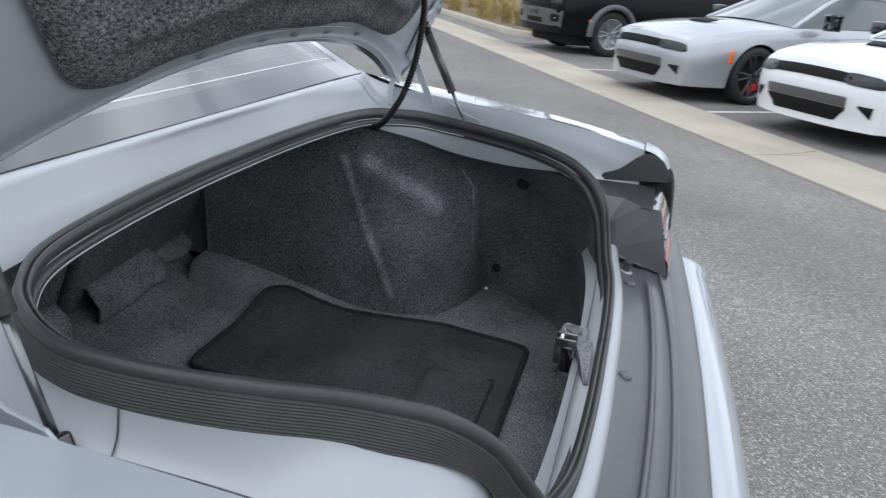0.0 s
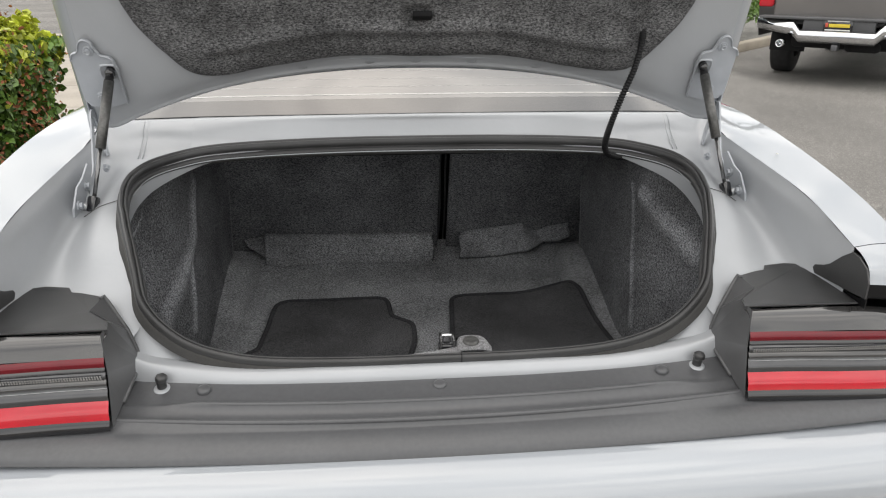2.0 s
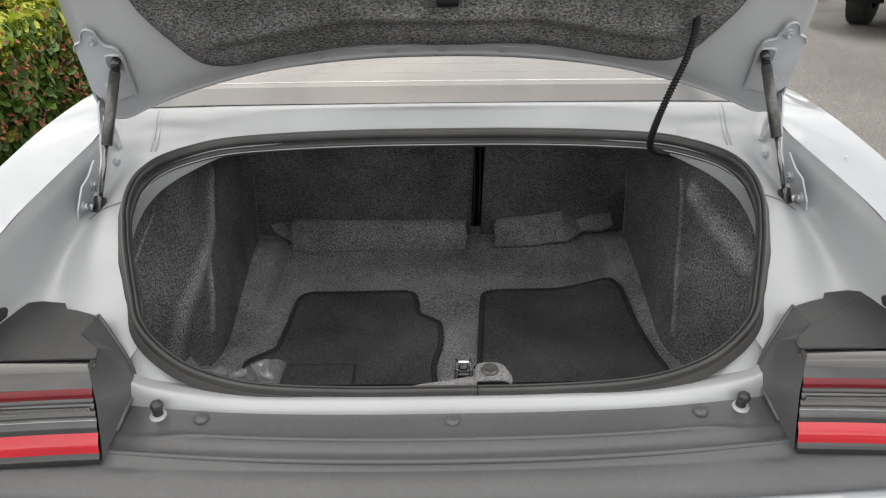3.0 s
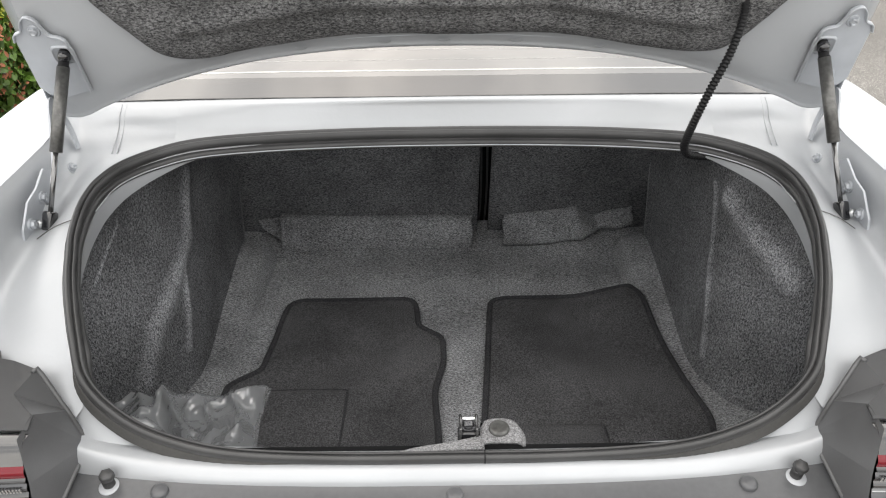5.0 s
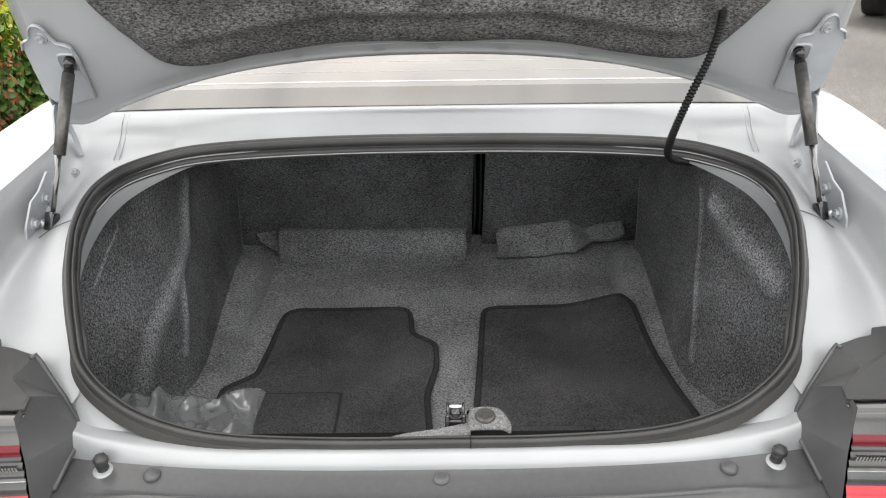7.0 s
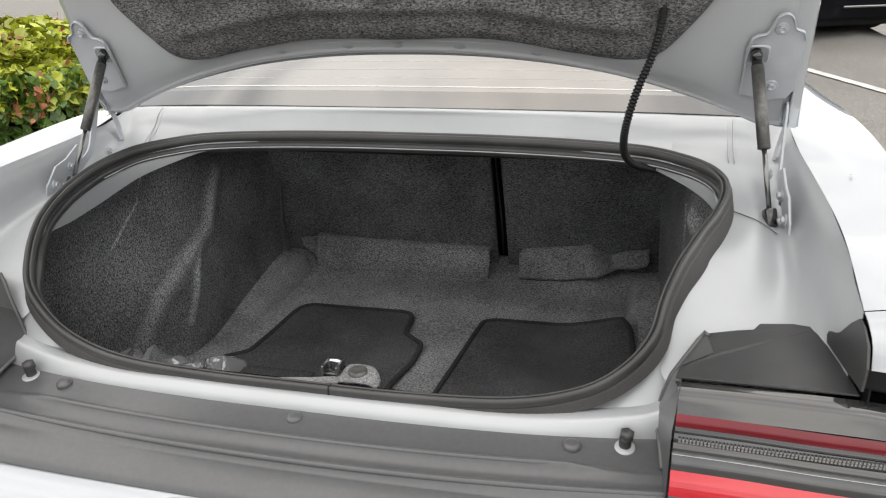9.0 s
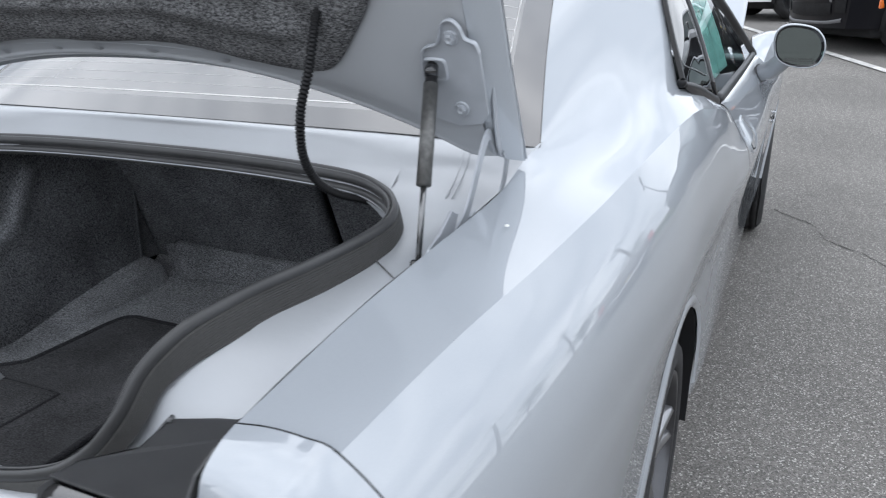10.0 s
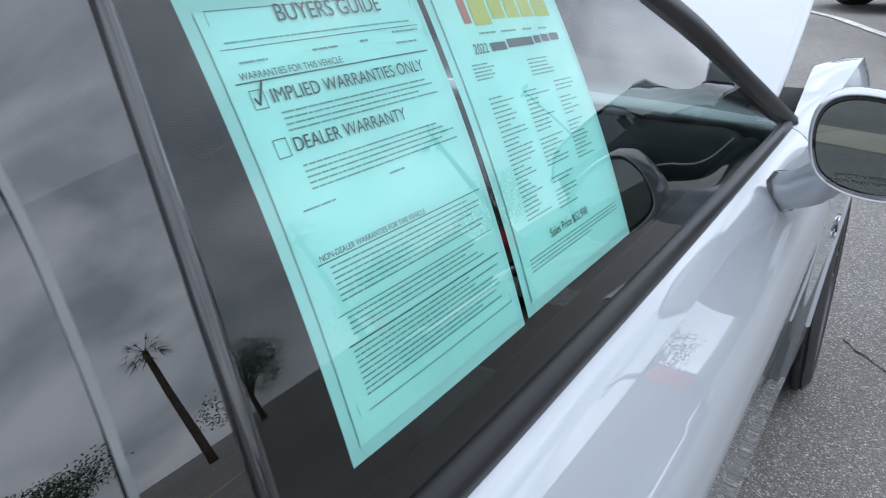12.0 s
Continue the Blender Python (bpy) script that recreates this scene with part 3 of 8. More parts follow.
for u in (U0 + 0.012, 1 - U0 - 0.012):
    add("heater_bus", tube([on_sheet(u, V0 + 0.03 + (V1 - V0 - 0.06) * i / 20, 0.0009) for i in range(21)], 0.0007, 4), HEATER, parent=rear_window)
edge = [on_sheet(0, v / 20, 0.0006) for v in range(20, -1, -1)] + [on_sheet(u / 40, 0, 0.0006) for u in range(1, 41)] + [on_sheet(1, v / 20, 0.0006) for v in range(1, 21)]
add("window_gasket", tube(edge, 0.0009, 6), STRUT_GREY, parent=rear_window)

# quarter and door glass, in one slanting sheet each side
BASE = [(1.345, 0.783, 1.128), (1.50, 0.796, 1.103), (1.66, 0.808, 1.068), (1.79, 0.817, 1.042), (2.2, 0.820, 1.030), (2.7, 0.824, 1.028), (3.30, 0.830, 1.034)]
HEAD = [(1.345, 0.783, 1.128), (1.45, 0.735, 1.224), (1.54, 0.700, 1.298), (1.66, 0.674, 1.358), (2.0, 0.672, 1.383), (2.4, 0.668, 1.373), (2.64, 0.660, 1.343), (2.9, 0.712, 1.245), (3.12, 0.768, 1.142), (3.30, 0.815, 1.045)]


def pane(y, v):
    """A place on the side glass: along y, v from the belt to the roof."""
    a = (hermite([p[0] for p in BASE], [p[1] for p in BASE], y), hermite([p[0] for p in BASE], [p[2] for p in BASE], y))
    b = (hermite([p[0] for p in HEAD], [p[1] for p in HEAD], y), hermite([p[0] for p in HEAD], [p[2] for p in HEAD], y))
    return Vector((a[0] + (b[0] - a[0]) * v + 0.012 * math.sin(math.pi * v) * min(1, (b[1] - a[1]) / 0.25), y, a[1] + (b[1] - a[1]) * v))


def flip(p, s):
    return Vector((p.x * s, p.y, p.z))


YB = lambda v: 1.806 + 0.03 * v * v  # noqa: E731
for s in (1, -1):
    rows = [[flip(pane(1.35 + (YB(v / 8) - 0.005 - 1.35) * i / 14, v / 8), s) for i in range(15)] for v in range(9)]
    qw = add("quarter_window", grid_bm(rows), GLASS_TINT, "dark tinted quarter window with antenna loop")
    loop = []
    c0 = [(1.432, 0.43), (1.437, 0.63), (1.482, 0.83), (1.548, 0.90), (1.60, 0.90), (1.70, 0.86), (1.738, 0.81), (1.750, 0.65), (1.747, 0.33), (1.739, 0.19), (1.705, 0.15), (1.56, 0.18), (1.452, 0.32)]
    loop = spline([flip(pane(y, v), s) + Vector((s * 0.0012, 0, 0.0004)) for y, v in c0], 8, True)
    axis_in = sum(loop, Vector()) / len(loop)
    add("antenna_loop", grid_bm([[p + (p - axis_in).normalized() * k for p in loop] for k in (-0.0024, 0.0024)], closed_u=True), ANTENNA, "thin grey antenna loop", parent=qw)
    rows = [[flip(pane(YB(v / 8) + 0.005 + (3.28 - YB(v / 8) - 0.005) * i / 24, v / 8), s) for i in range(25)] for v in range(9)]
    dw = add("door_window", grid_bm(rows), GLASS_DOOR, "greenish door window, closed")
    add("window_divider", tube([flip(pane(YB(v / 8), v / 8), s) for v in range(9)], 0.0058, 8), GLOSS_BLACK)
    dw.visible_shadow = False
    qw.visible_shadow = False
    # black belt trim, in two lengths
    for a, b in ((1.341, DOOR_REAR(1) - 0.003), (DOOR_REAR(1) + 0.003, 3.32)):
        n = 14
        path = [flip(pane(a + (b - a) * i / n, 0), s) + Vector((s * 0.006, 0, -0.008)) for i in range(n + 1)]
        prof = [(-0.010, 0.008), (-0.004, 0.011), (0.004, 0.008), (0.009, 0.000), (0.009, -0.010), (0.003, -0.018)]
        trim_bm = sweep(path, [(s * o, u) for o, u in prof], (0, 0, 1), caps=True)
        for v in trim_bm.verts:
            if v.co.y < 1.46:
                k = 0.30 + 0.70 * min(1, max(0, (v.co.y - 1.335) / 0.11))
                c = flip(pane(max(v.co.y, 1.345), 0), s) + Vector((s * 0.004, 0, -0.001))
                v.co = c + (v.co - c) * k
        add("belt_trim", trim_bm, TRIM_BLACK, "matt black belt trim")
    add("trim_corner", lathe([(0.0, 0.010), (0.006, 0.0085), (0.0095, 0.004), (0.0105, 0.0), (0.0095, -0.004), (0.006, -0.0085), (0.0, -0.010)], 16, Matrix.Translation(flip(pane(1.347, 0), s) + Vector((s * 0.001, 0.001, -0.003)))), TRIM_BLACK)
    head = [flip(pane(y, 1), s) + Vector((s * 0.003, 0, 0.002)) for y in [1.345 + k * 0.02 for k in range(17)] + [1.7 + k * 0.06 for k in range(27)]]
    add("window_seal", sweep(head, [(-0.008, -0.004), (-0.007, 0.004), (-0.0015, 0.006), (0.0, 0.004), (0.0015, 0.006), (0.006, 0.004), (0.008, -0.006)], (s, 0, 0.3)), TRIM_BLACK, parent=None)
    # rounded upper corner of the rear window opening
    uc = 0.0 if s > 0 else 1.0
    rim = [(uc + s * 0.085 * (1 - math.sin(math.pi / 2 * i / 10)), 1 - 0.20 * (1 - math.cos(math.pi / 2 * i / 10))) for i in range(11)]
    fil = [[on_sheet(uc + (u - uc) * k, 1 - (1 - v) * k, 0.0045) for u, v in rim] for k in (1.0, 0.5, 0.05)]
    add("window_corner", grid_bm(fil), PAINT)

# windscreen, cowl, hood raised on its hinges, engine bay
ws = loft([[(0.64, 2.66, 1.345), (0.35, 2.62, 1.405), (0, 2.60, 1.42), (-0.35, 2.62, 1.405), (-0.64, 2.66, 1.345)],
           [(0.74, 3.03, 1.185), (0.42, 3.05, 1.23), (0, 3.06, 1.245), (-0.42, 3.05, 1.23), (-0.74, 3.03, 1.185)],
           [(0.815, 3.38, 1.02), (0.5, 3.50, 1.02), (0, 3.56, 1.02), (-0.5, 3.50, 1.02), (-0.815, 3.38, 1.02)]], 8, 8)
add("windscreen", grid_bm(ws), GLASS_CLEAR)
add("cowl", box((-0.80, 3.42, 0.94), (0.80, 3.66, 1.0), 0.015), BLACK_PLASTIC)
add("engine_bay", box((-0.76, 3.62, 0.62), (0.76, 4.80, 0.90), 0.03), DARK)
eng = bmesh.new()
box((-0.42, 3.72, 0.86), (0.42, 4.40, 0.99), 0.03, bm=eng)
for x in (-0.28, 0.28):
    box((x - 0.10, 3.76, 0.98), (x + 0.10, 4.36, 1.02), 0.02, bm=eng)
box((0.50, 3.70, 0.86), (0.72, 3.95, 1.0), 0.02, bm=eng)
add("engine_cover", eng, BLACK_PLASTIC)
nose = []
for z, y, h in ((0.90, 4.78, 0.70), (0.86, 4.96, 0.74), (0.74, 5.04, 0.78), (0.58, 5.05, 0.80), (0.42, 5.02, 0.80), (0.26, 4.96, 0.78)):
    nose.append([(h * u, y - 0.24 * abs(u) ** 3, z) for u in (-1, -0.8, -0.4, 0, 0.4, 0.8, 1)])
add("front_bumper", grid_bm(loft(nose, 5, 5)), PAINT)
hood_rows = []
HOOD_UP = Vector((0, -0.386, 0.922))
for f, up in ((0, 0.0), (0.25, 0.010), (0.55, 0.012), (0.85, 0.0), (1.0, -0.02)):
    c = Vector((0, 3.60, 0.915)).lerp(Vector((0, 4.95, 1.48)), f) + HOOD_UP * up
    half = 0.745 + 0.02 * math.sin(math.pi * f) - 0.05 * f
    hood_rows.append([c + Vector((half * u, 0, 0)) + HOOD_UP * (0.035 * (1 - u * u)) for u in (-1, -0.8, -0.35, 0, 0.35, 0.8, 1)])
hood = add("hood", thicken(grid_bm(loft(hood_rows, 5, 6)), 0.02), PAINT, "hood standing open")
for s in (1, -1):
    add("hood_hinge", tube([(s * 0.72, 3.60, 0.86), (s * 0.725, 3.66, 0.90), (s * 0.70, 3.74, 0.96)], 0.012, 8), BRACKET, parent=hood)

# ---- trunk opening: the line of its seal ----
OPEN_R = [(0.0, 0.110, 0.843), (0.14, 0.111, 0.843), (0.27, 0.117, 0.848), (0.355, 0.130, 0.864), (0.405, 0.140, 0.893), (0.437, 0.153, 0.932), (0.450, 0.18, 0.973), (0.466, 0.22, 1.000),
          (0.482, 0.26, 1.012), (0.498, 0.305, 1.020), (0.516, 0.355, 1.025), (0.533, 0.42, 1.030), (0.541, 0.47, 1.034), (0.541, 0.515, 1.038), (0.524, 0.56, 1.045), (0.485, 0.605, 1.050),
          (0.42, 0.638, 1.056), (0.30, 0.655, 1.060), (0.15, 0.664, 1.062), (0.0, 0.667, 1.062)]
ring = spline(OPEN_R + mirror_x(OPEN_R[1:-1])[::-1], 6, True)
middle = Vector((0, 0.39, 0.98))
ups = []
for i, p in enumerate(ring):
    tan = (ring[(i + 1) % len(ring)] - ring[i - 1]).normalized()
    out = (p - middle)
    out = (out - tan * out.dot(tan)).normalized()
    # the seal stands on a flange: upright on the deck, leaning back over the sill
    f = min(1.0, max(0.0, (p.y - 0.12) / 0.14))
    up = Vector((0, -0.35 * (1 - f), 1.0)) + out * (0.10 * (1 - f))
    ups.append(up.normalized())
SKIRT = [(-0.0070, -0.026), (-0.0085, -0.021), (-0.0085, -0.016), (-0.0050, -0.0140), (-0.0020, -0.0130), (-0.0020, -0.0112), (-0.0050, -0.0100), (-0.0078, -0.007), (-0.0078, -0.002), (-0.0066, 0.0042), (-0.0048, 0.0050), (-0.0036, 0.0036), (-0.0030, -0.0005), (-0.0018, 0.0030), (-0.0010, 0.0066), (0.0015, 0.0086), (0.005, 0.0062), (0.0075, 0.0), (0.0065, -0.004)]
RIBS = [(0.0065, -0.003)]
for k in range(12):
    RIBS += [(0.0094 + 0.0005 * k, -0.0045 - 0.0026 * k), (0.0089 + 0.0005 * k, -0.0058 - 0.0026 * k)]
sgn = 1.0
tan0 = (ring[1] - ring[-1]).normalized()
if tan0.cross(ups[0]).dot(ring[0] - middle) < 0:
    sgn = -1.0
seal = add("trunk_seal", sweep(ring, [(sgn * o, u) for o, u in SKIRT], ups, True), RUBBER, "black rubber weatherstrip with a ribbed grey skirt")
skirt_rows = []
for i, p in enumerate(ring):
    tan = (ring[(i + 1) % len(ring)] - ring[i - 1]).normalized()
    side = tan.cross(ups[i]).normalized() * sgn
    lift = side.cross(tan).normalized() * sgn
    deep = 0.35 + 0.65 * min(1.0, max(0.0, (p.y - 0.125) / 0.10))
    skirt_rows.append([p + side * o + lift * (u if u > -0.004 else -0.004 + (u + 0.004) * deep) for o, u in RIBS])
add("seal_skirt", grid_bm(skirt_rows + [skirt_rows[0]]), SKIRT_RUBBER, "ribbed grey-brown skirt", smooth=False, parent=seal)
# bare metal edge that shows under the seal along the deck
EDGE = [(-0.0084, -0.0212), (-0.0092, -0.0220), (-0.0086, -0.0232)]
deck_idx = sorted((i for i, p in enumerate(ring) if p.y > 0.46), key=lambda i: ring[i].x)
add("flange_edge", sweep([ring[i] for i in deck_idx], [(sgn * (-1 if ring[deck_idx[0]].x < ring[deck_idx[-1]].x and (ring[1].x - ring[0].x) > 0 else 1) * o, u) for o, u in EDGE], [ups[i] for i in deck_idx]), PAINT_INNER)
# the joint of the seal
near = min(range(len(ring)), key=lambda i: (ring[i] - Vector((0.042, 0.110, 0.843))).length)
cut = [Vector((x, ring[near].y, ring[near].z)) for x in (0.0405, 0.0422)]
add("seal_joint", sweep(cut, [(sgn * o * 1.06, u * 1.04 + 0.0003) for o, u in SKIRT + RIBS], [ups[near]] * 2), DARK, parent=seal)
# painted flange below the seal, inside
for x_sign in (1, -1):
    idx = [i for i, p in enumerate(ring) if p.x * x_sign > 0.27 and p.y > 0.19]
    idx.sort(key=lambda i: math.atan2(ring[i].y - 0.39, ring[i].x * x_sign))
    pth, upp = [ring[i] for i in idx], [ups[i] for i in idx]
    n = len(pth)
    bm = bmesh.new()
    rows = []
    for k, (o, u) in enumerate(((-0.002, -0.016), (-0.005, -0.040), (-0.002, -0.064))):
        rows.append([p + (p - middle).normalized() * o + w * (u * (0.12 + 0.88 * math.sin(math.pi * j / (n - 1)))) for j, (p, w) in enumerate(zip(pth, upp))])
    add("opening_flange", grid_bm(rows, bm=bm), PAINT_INNER, "painted flange under the seal")

# painted channel beside the opening, right and left
CH = [[(0.520, 0.100, 0.850), (0.555, 0.098, 0.870), (0.585, 0.096, 0.886), (0.626, 0.0955, 0.908), (0.634, 0.0955, 0.968), (0.6368, 0.0955, 1.0115)],
      [(0.450, 0.155, 0.889), (0.50, 0.150, 0.898), (0.56, 0.150, 0.905), (0.622, 0.150, 0.925), (0.634, 0.150, 0.985), (0.640, 0.150, 1.023)],
      [(0.462, 0.205, 0.958), (0.515, 0.205, 0.940), (0.58, 0.205, 0.928), (0.624, 0.205, 0.945), (0.637, 0.205, 1.005), (0.646, 0.205, 1.034)],
      [(0.508, 0.295, 0.988), (0.555, 0.295, 0.975), (0.600, 0.295, 0.955), (0.628, 0.295, 0.972), (0.640, 0.295, 1.022), (0.651, 0.295, 1.046)],
      [(0.532, 0.385, 0.997), (0.575, 0.385, 0.992), (0.608, 0.385, 0.974), (0.633, 0.385, 0.990), (0.645, 0.385, 1.034), (0.6565, 0.385, 1.053)],
      [(0.545, 0.475, 1.006), (0.585, 0.475, 1.003), (0.614, 0.475, 0.988), (0.637, 0.475, 1.003), (0.648, 0.475, 1.043), (0.6595, 0.475, 1.059)],
      [(0.528, 0.555, 1.018), (0.582, 0.565, 1.018), (0.618, 0.565, 1.003), (0.640, 0.565, 1.017), (0.651, 0.565, 1.052), (0.661, 0.565, 1.066)],
      [(0.470, 0.655, 1.038), (0.560, 0.645, 1.036), (0.618, 0.645, 1.025), (0.641, 0.648, 1.035), (0.653, 0.65, 1.060), (0.663, 0.65, 1.073)],
      [(0.470, 0.685, 1.060), (0.560, 0.690, 1.064), (0.618, 0.692, 1.054), (0.642, 0.694, 1.056), (0.655, 0.696, 1.070), (0.665, 0.70, 1.082)],
      [(0.470, 0.7045, 1.086), (0.560, 0.708, 1.085), (0.618, 0.714, 1.074), (0.643, 0.718, 1.072), (0.656, 0.722, 1.080), (0.666, 0.726, 1.090)],
      [(0.470, 0.7235, 1.1000), (0.560, 0.728, 1.0975), (0.618, 0.735, 1.0945), (0.645, 0.740, 1.0930), (0.657, 0.744, 1.0950), (0.667, 0.748, 1.100)],
      [(0.470, 0.7455, 1.1030), (0.560, 0.750, 1.1008), (0.618, 0.753, 1.0985), (0.645, 0.754, 1.0972), (0.657, 0.756, 1.0985), (0.668, 0.759, 1.104)]]
for s in (1, -1):
    add("trunk_channel", grid_bm(loft([[(s * x, y, z) for x, y, z in r] for r in CH], 5, 6)), PAINT_INNER, "painted drain channel beside the trunk opening")
    add("channel_joint", tube(spline([(s * 0.541, 0.468, 1.0072), (s * 0.562, 0.452, 1.0045), (s * 0.586, 0.436, 0.9990), (s * 0.612, 0.430, 0.9830)], 6), 0.0008, 5), STRUT_GREY, "hairline joint in the sheet metal")
deck = [[(0.47, 0.655, 1.038), (0.44, 0.662, 1.040), (0.25, 0.680, 1.044), (0, 0.690, 1.046), (-0.25, 0.680, 1.044), (-0.44, 0.662, 1.040), (-0.47, 0.655, 1.038)],
        [(0.47, 0.685, 1.060), (0.44, 0.688, 1.062), (0.25, 0.697, 1.064), (0, 0.704, 1.066), (-0.25, 0.697, 1.064), (-0.44, 0.688, 1.062), (-0.47, 0.685, 1.060)],
        [(0.47, 0.7045, 1.086), (0.44, 0.706, 1.088), (0.25, 0.709, 1.092), (0, 0.712, 1.094), (-0.25, 0.709, 1.092), (-0.44, 0.706, 1.088), (-0.47, 0.7045, 1.086)],
        [(0.47, 0.7235, 1.1000), (0.44, 0.722, 1.1012), (0.25, 0.716, 1.1040), (0, 0.714, 1.1055), (-0.25, 0.716, 1.1040), (-0.44, 0.722, 1.1012), (-0.47, 0.7235, 1.1000)],
        [(0.47, 0.7455, 1.1030), (0.44, 0.746, 1.1036), (0.25, 0.738, 1.1058), (0, 0.734, 1.1072), (-0.25, 0.738, 1.1058), (-0.44, 0.746, 1.1036), (-0.47, 0.7455, 1.1030)]]
add("deck_panel", grid_bm(loft(deck, 6, 5)), PAINT_INNER, "painted panel under the rear window")
for s in (1, -1):
    for x in (0.563, 0.572):
        add("deck_seam", tube(spline([(s * x, 0.6460, 1.0366), (s * x, 0.6905, 1.0644), (s * x, 0.7090, 1.0853), (s * x, 0.7285, 1.0976)], 5), 0.0010, 5), PAINT_INNER, "fine pressed bead in the deck")
sill_rows = []
for y, z, yo in ((0.150, 0.822, 0.028), (0.120, 0.836, 0.028), (0.102, 0.838, 0.026), (0.092, 0.833, 0.024), (0.086, 0.822, 0.022), (0.084, 0.79, 0.022)):
    sill_rows.append([(x, y + yo * (abs(x) / 0.44) ** 3, z + (0.05 if z > 0.83 else 0.0) * max(0, (abs(x) - 0.36) / 0.1) ** 1.5 * 0.5) for x in (-0.47, -0.42, -0.3, -0.15, 0, 0.15, 0.3, 0.42, 0.47)])
add("trunk_sill", grid_bm(loft(sill_rows, 5, 4)), PAINT_INNER, "bare painted strip behind the seal")
for s in (1, -1):
    corner = loft([[(s * 0.340, 0.138, 0.834), (s * 0.400, 0.150, 0.860), (s * 0.438, 0.162, 0.900), (s * 0.452, 0.190, 0.934)],
                   [(s * 0.348, 0.126, 0.836), (s * 0.416, 0.136, 0.850), (s * 0.456, 0.150, 0.877), (s * 0.488, 0.185, 0.916)],
                   [(s * 0.352, 0.117, 0.836), (s * 0.430, 0.126, 0.840), (s * 0.478, 0.140, 0.850), (s * 0.525, 0.175, 0.885)],
                   [(s * 0.355, 0.104, 0.812), (s * 0.435, 0.109, 0.814), (s * 0.488, 0.118, 0.815), (s * 0.550, 0.150, 0.850)]], 8, 8)
    add("sill_corner", grid_bm(corner), PAINT_INNER)

# rear cover of black plastic with its raised line, clips and rubber stops
cov = []
for y, z in ((0.094, 0.826), (0.088, 0.822), (0.060, 0.815), (0.042, 0.8120), (0.038, 0.8190), (0.033, 0.8190), (0.029, 0.8110), (0.012, 0.8055), (0.007, 0.8090), (0.003, 0.8080), (-0.001, 0.7985), (-0.012, 0.797), (-0.040, 0.786), (-0.046, 0.776)):
    row = []
    for x in [k * 0.05 for k in range(-15, 16)]:
        a = abs(x)
        bow = 0.030 * (a / 0.5) ** 2.2 if y > 0.0 else 0.013 * (a / 0.5) ** 2
        flat = z if not (0.03 < y < 0.0385 and a > 0.36) else 0.8120
        row.append((x, y + bow, flat + 0.004 * (a / 0.45) ** 2))
    cov.append(row)
cover = add("rear_cover", grid_bm(loft(cov, 2, 2)), BLACK_PLASTIC, "scuffed black plastic sill cover")
for half, y0, z0, r in ((0.355, 0.0355, 0.8165, 0.0035), (0.62, 0.0045, 0.8062, 0.0040)):
    line = [Vector((x, y0 + 0.030 * (abs(x) / 0.5) ** 2.2, z0 + 0.004 * (abs(x) / 0.45) ** 2)) for x in [half * k / 40 for k in range(-40, 41)]]
    add("cover_ridge", tube(line, [r * min(1.0, 0.25 + 0.25 * min(k, 80 - k)) for k in range(81)], 10), BLACK_PLASTIC, "raised rounded ridge", parent=cover)
for x, y, z in ((-0.345, 0.083, 0.822), (0.005, 0.074, 0.8185), (0.353, 0.083, 0.822)):
    add("cover_clip", lathe([(0.0, 0.004), (0.006, 0.0038), (0.0095, 0.0025), (0.0105, 0.0), (0.0105, -0.003)], 20, pose(x, y, z, 8, 0, 0)), BLACK_PLASTIC, parent=cover)
for x in (-0.408, 0.413):
    stop = lathe([(0.0, 0.013), (0.0062, 0.0125), (0.0072, 0.0105), (0.0060, 0.009), (0.0072, 0.0075), (0.0060, 0.006), (0.0072, 0.0045), (0.0060, 0.003), (0.0072, 0.0015), (0.0072, -0.004)], 20, pose(x, 0.094, 0.823, 12, 0, 0))
    lathe([(0.0, 0.0215), (0.0075, 0.0212), (0.0088, 0.0200), (0.0088, 0.0128), (0.0, 0.0126)], 6, pose(x, 0.094, 0.823, 12, 0, 24), stop)
    st = add("rubber_stop", stop, RUBBER, "black rubber lid stop", parent=cover)
    add("stop_seat", lathe([(0.0, 0.0012), (0.0108, 0.0012), (0.0118, 0.0006), (0.0122, -0.002)], 24, pose(x, 0.092, 0.8215, 12, 0, 0)), PAINT_INNER, parent=cover)

# rear bumper, silver
bump = []
for y, z, h in ((-0.030, 0.778, 0.70), (-0.058, 0.773, 0.735), (-0.088, 0.757, 0.765), (-0.110, 0.72, 0.785), (-0.118, 0.66, 0.80), (-0.112, 0.55, 0.81), (-0.090, 0.42, 0.80), (-0.03, 0.30, 0.78)):
    row = []
    for u in (-1, -0.98, -0.92, -0.8, -0.6, -0.3, 0, 0.3, 0.6, 0.8, 0.92, 0.98, 1):
        a = abs(u)
        row.append((math.copysign(h * min(1, a * 1.03), u), y + 0.026 * a ** 2 + (0.13 - y) * max(0, (a - 0.90) / 0.1) ** 2.0, z))
    bump.append(row)
bumper = add("rear_bumper", grid_bm(loft(bump, 5, 4)), PAINT, "silver rear bumper")
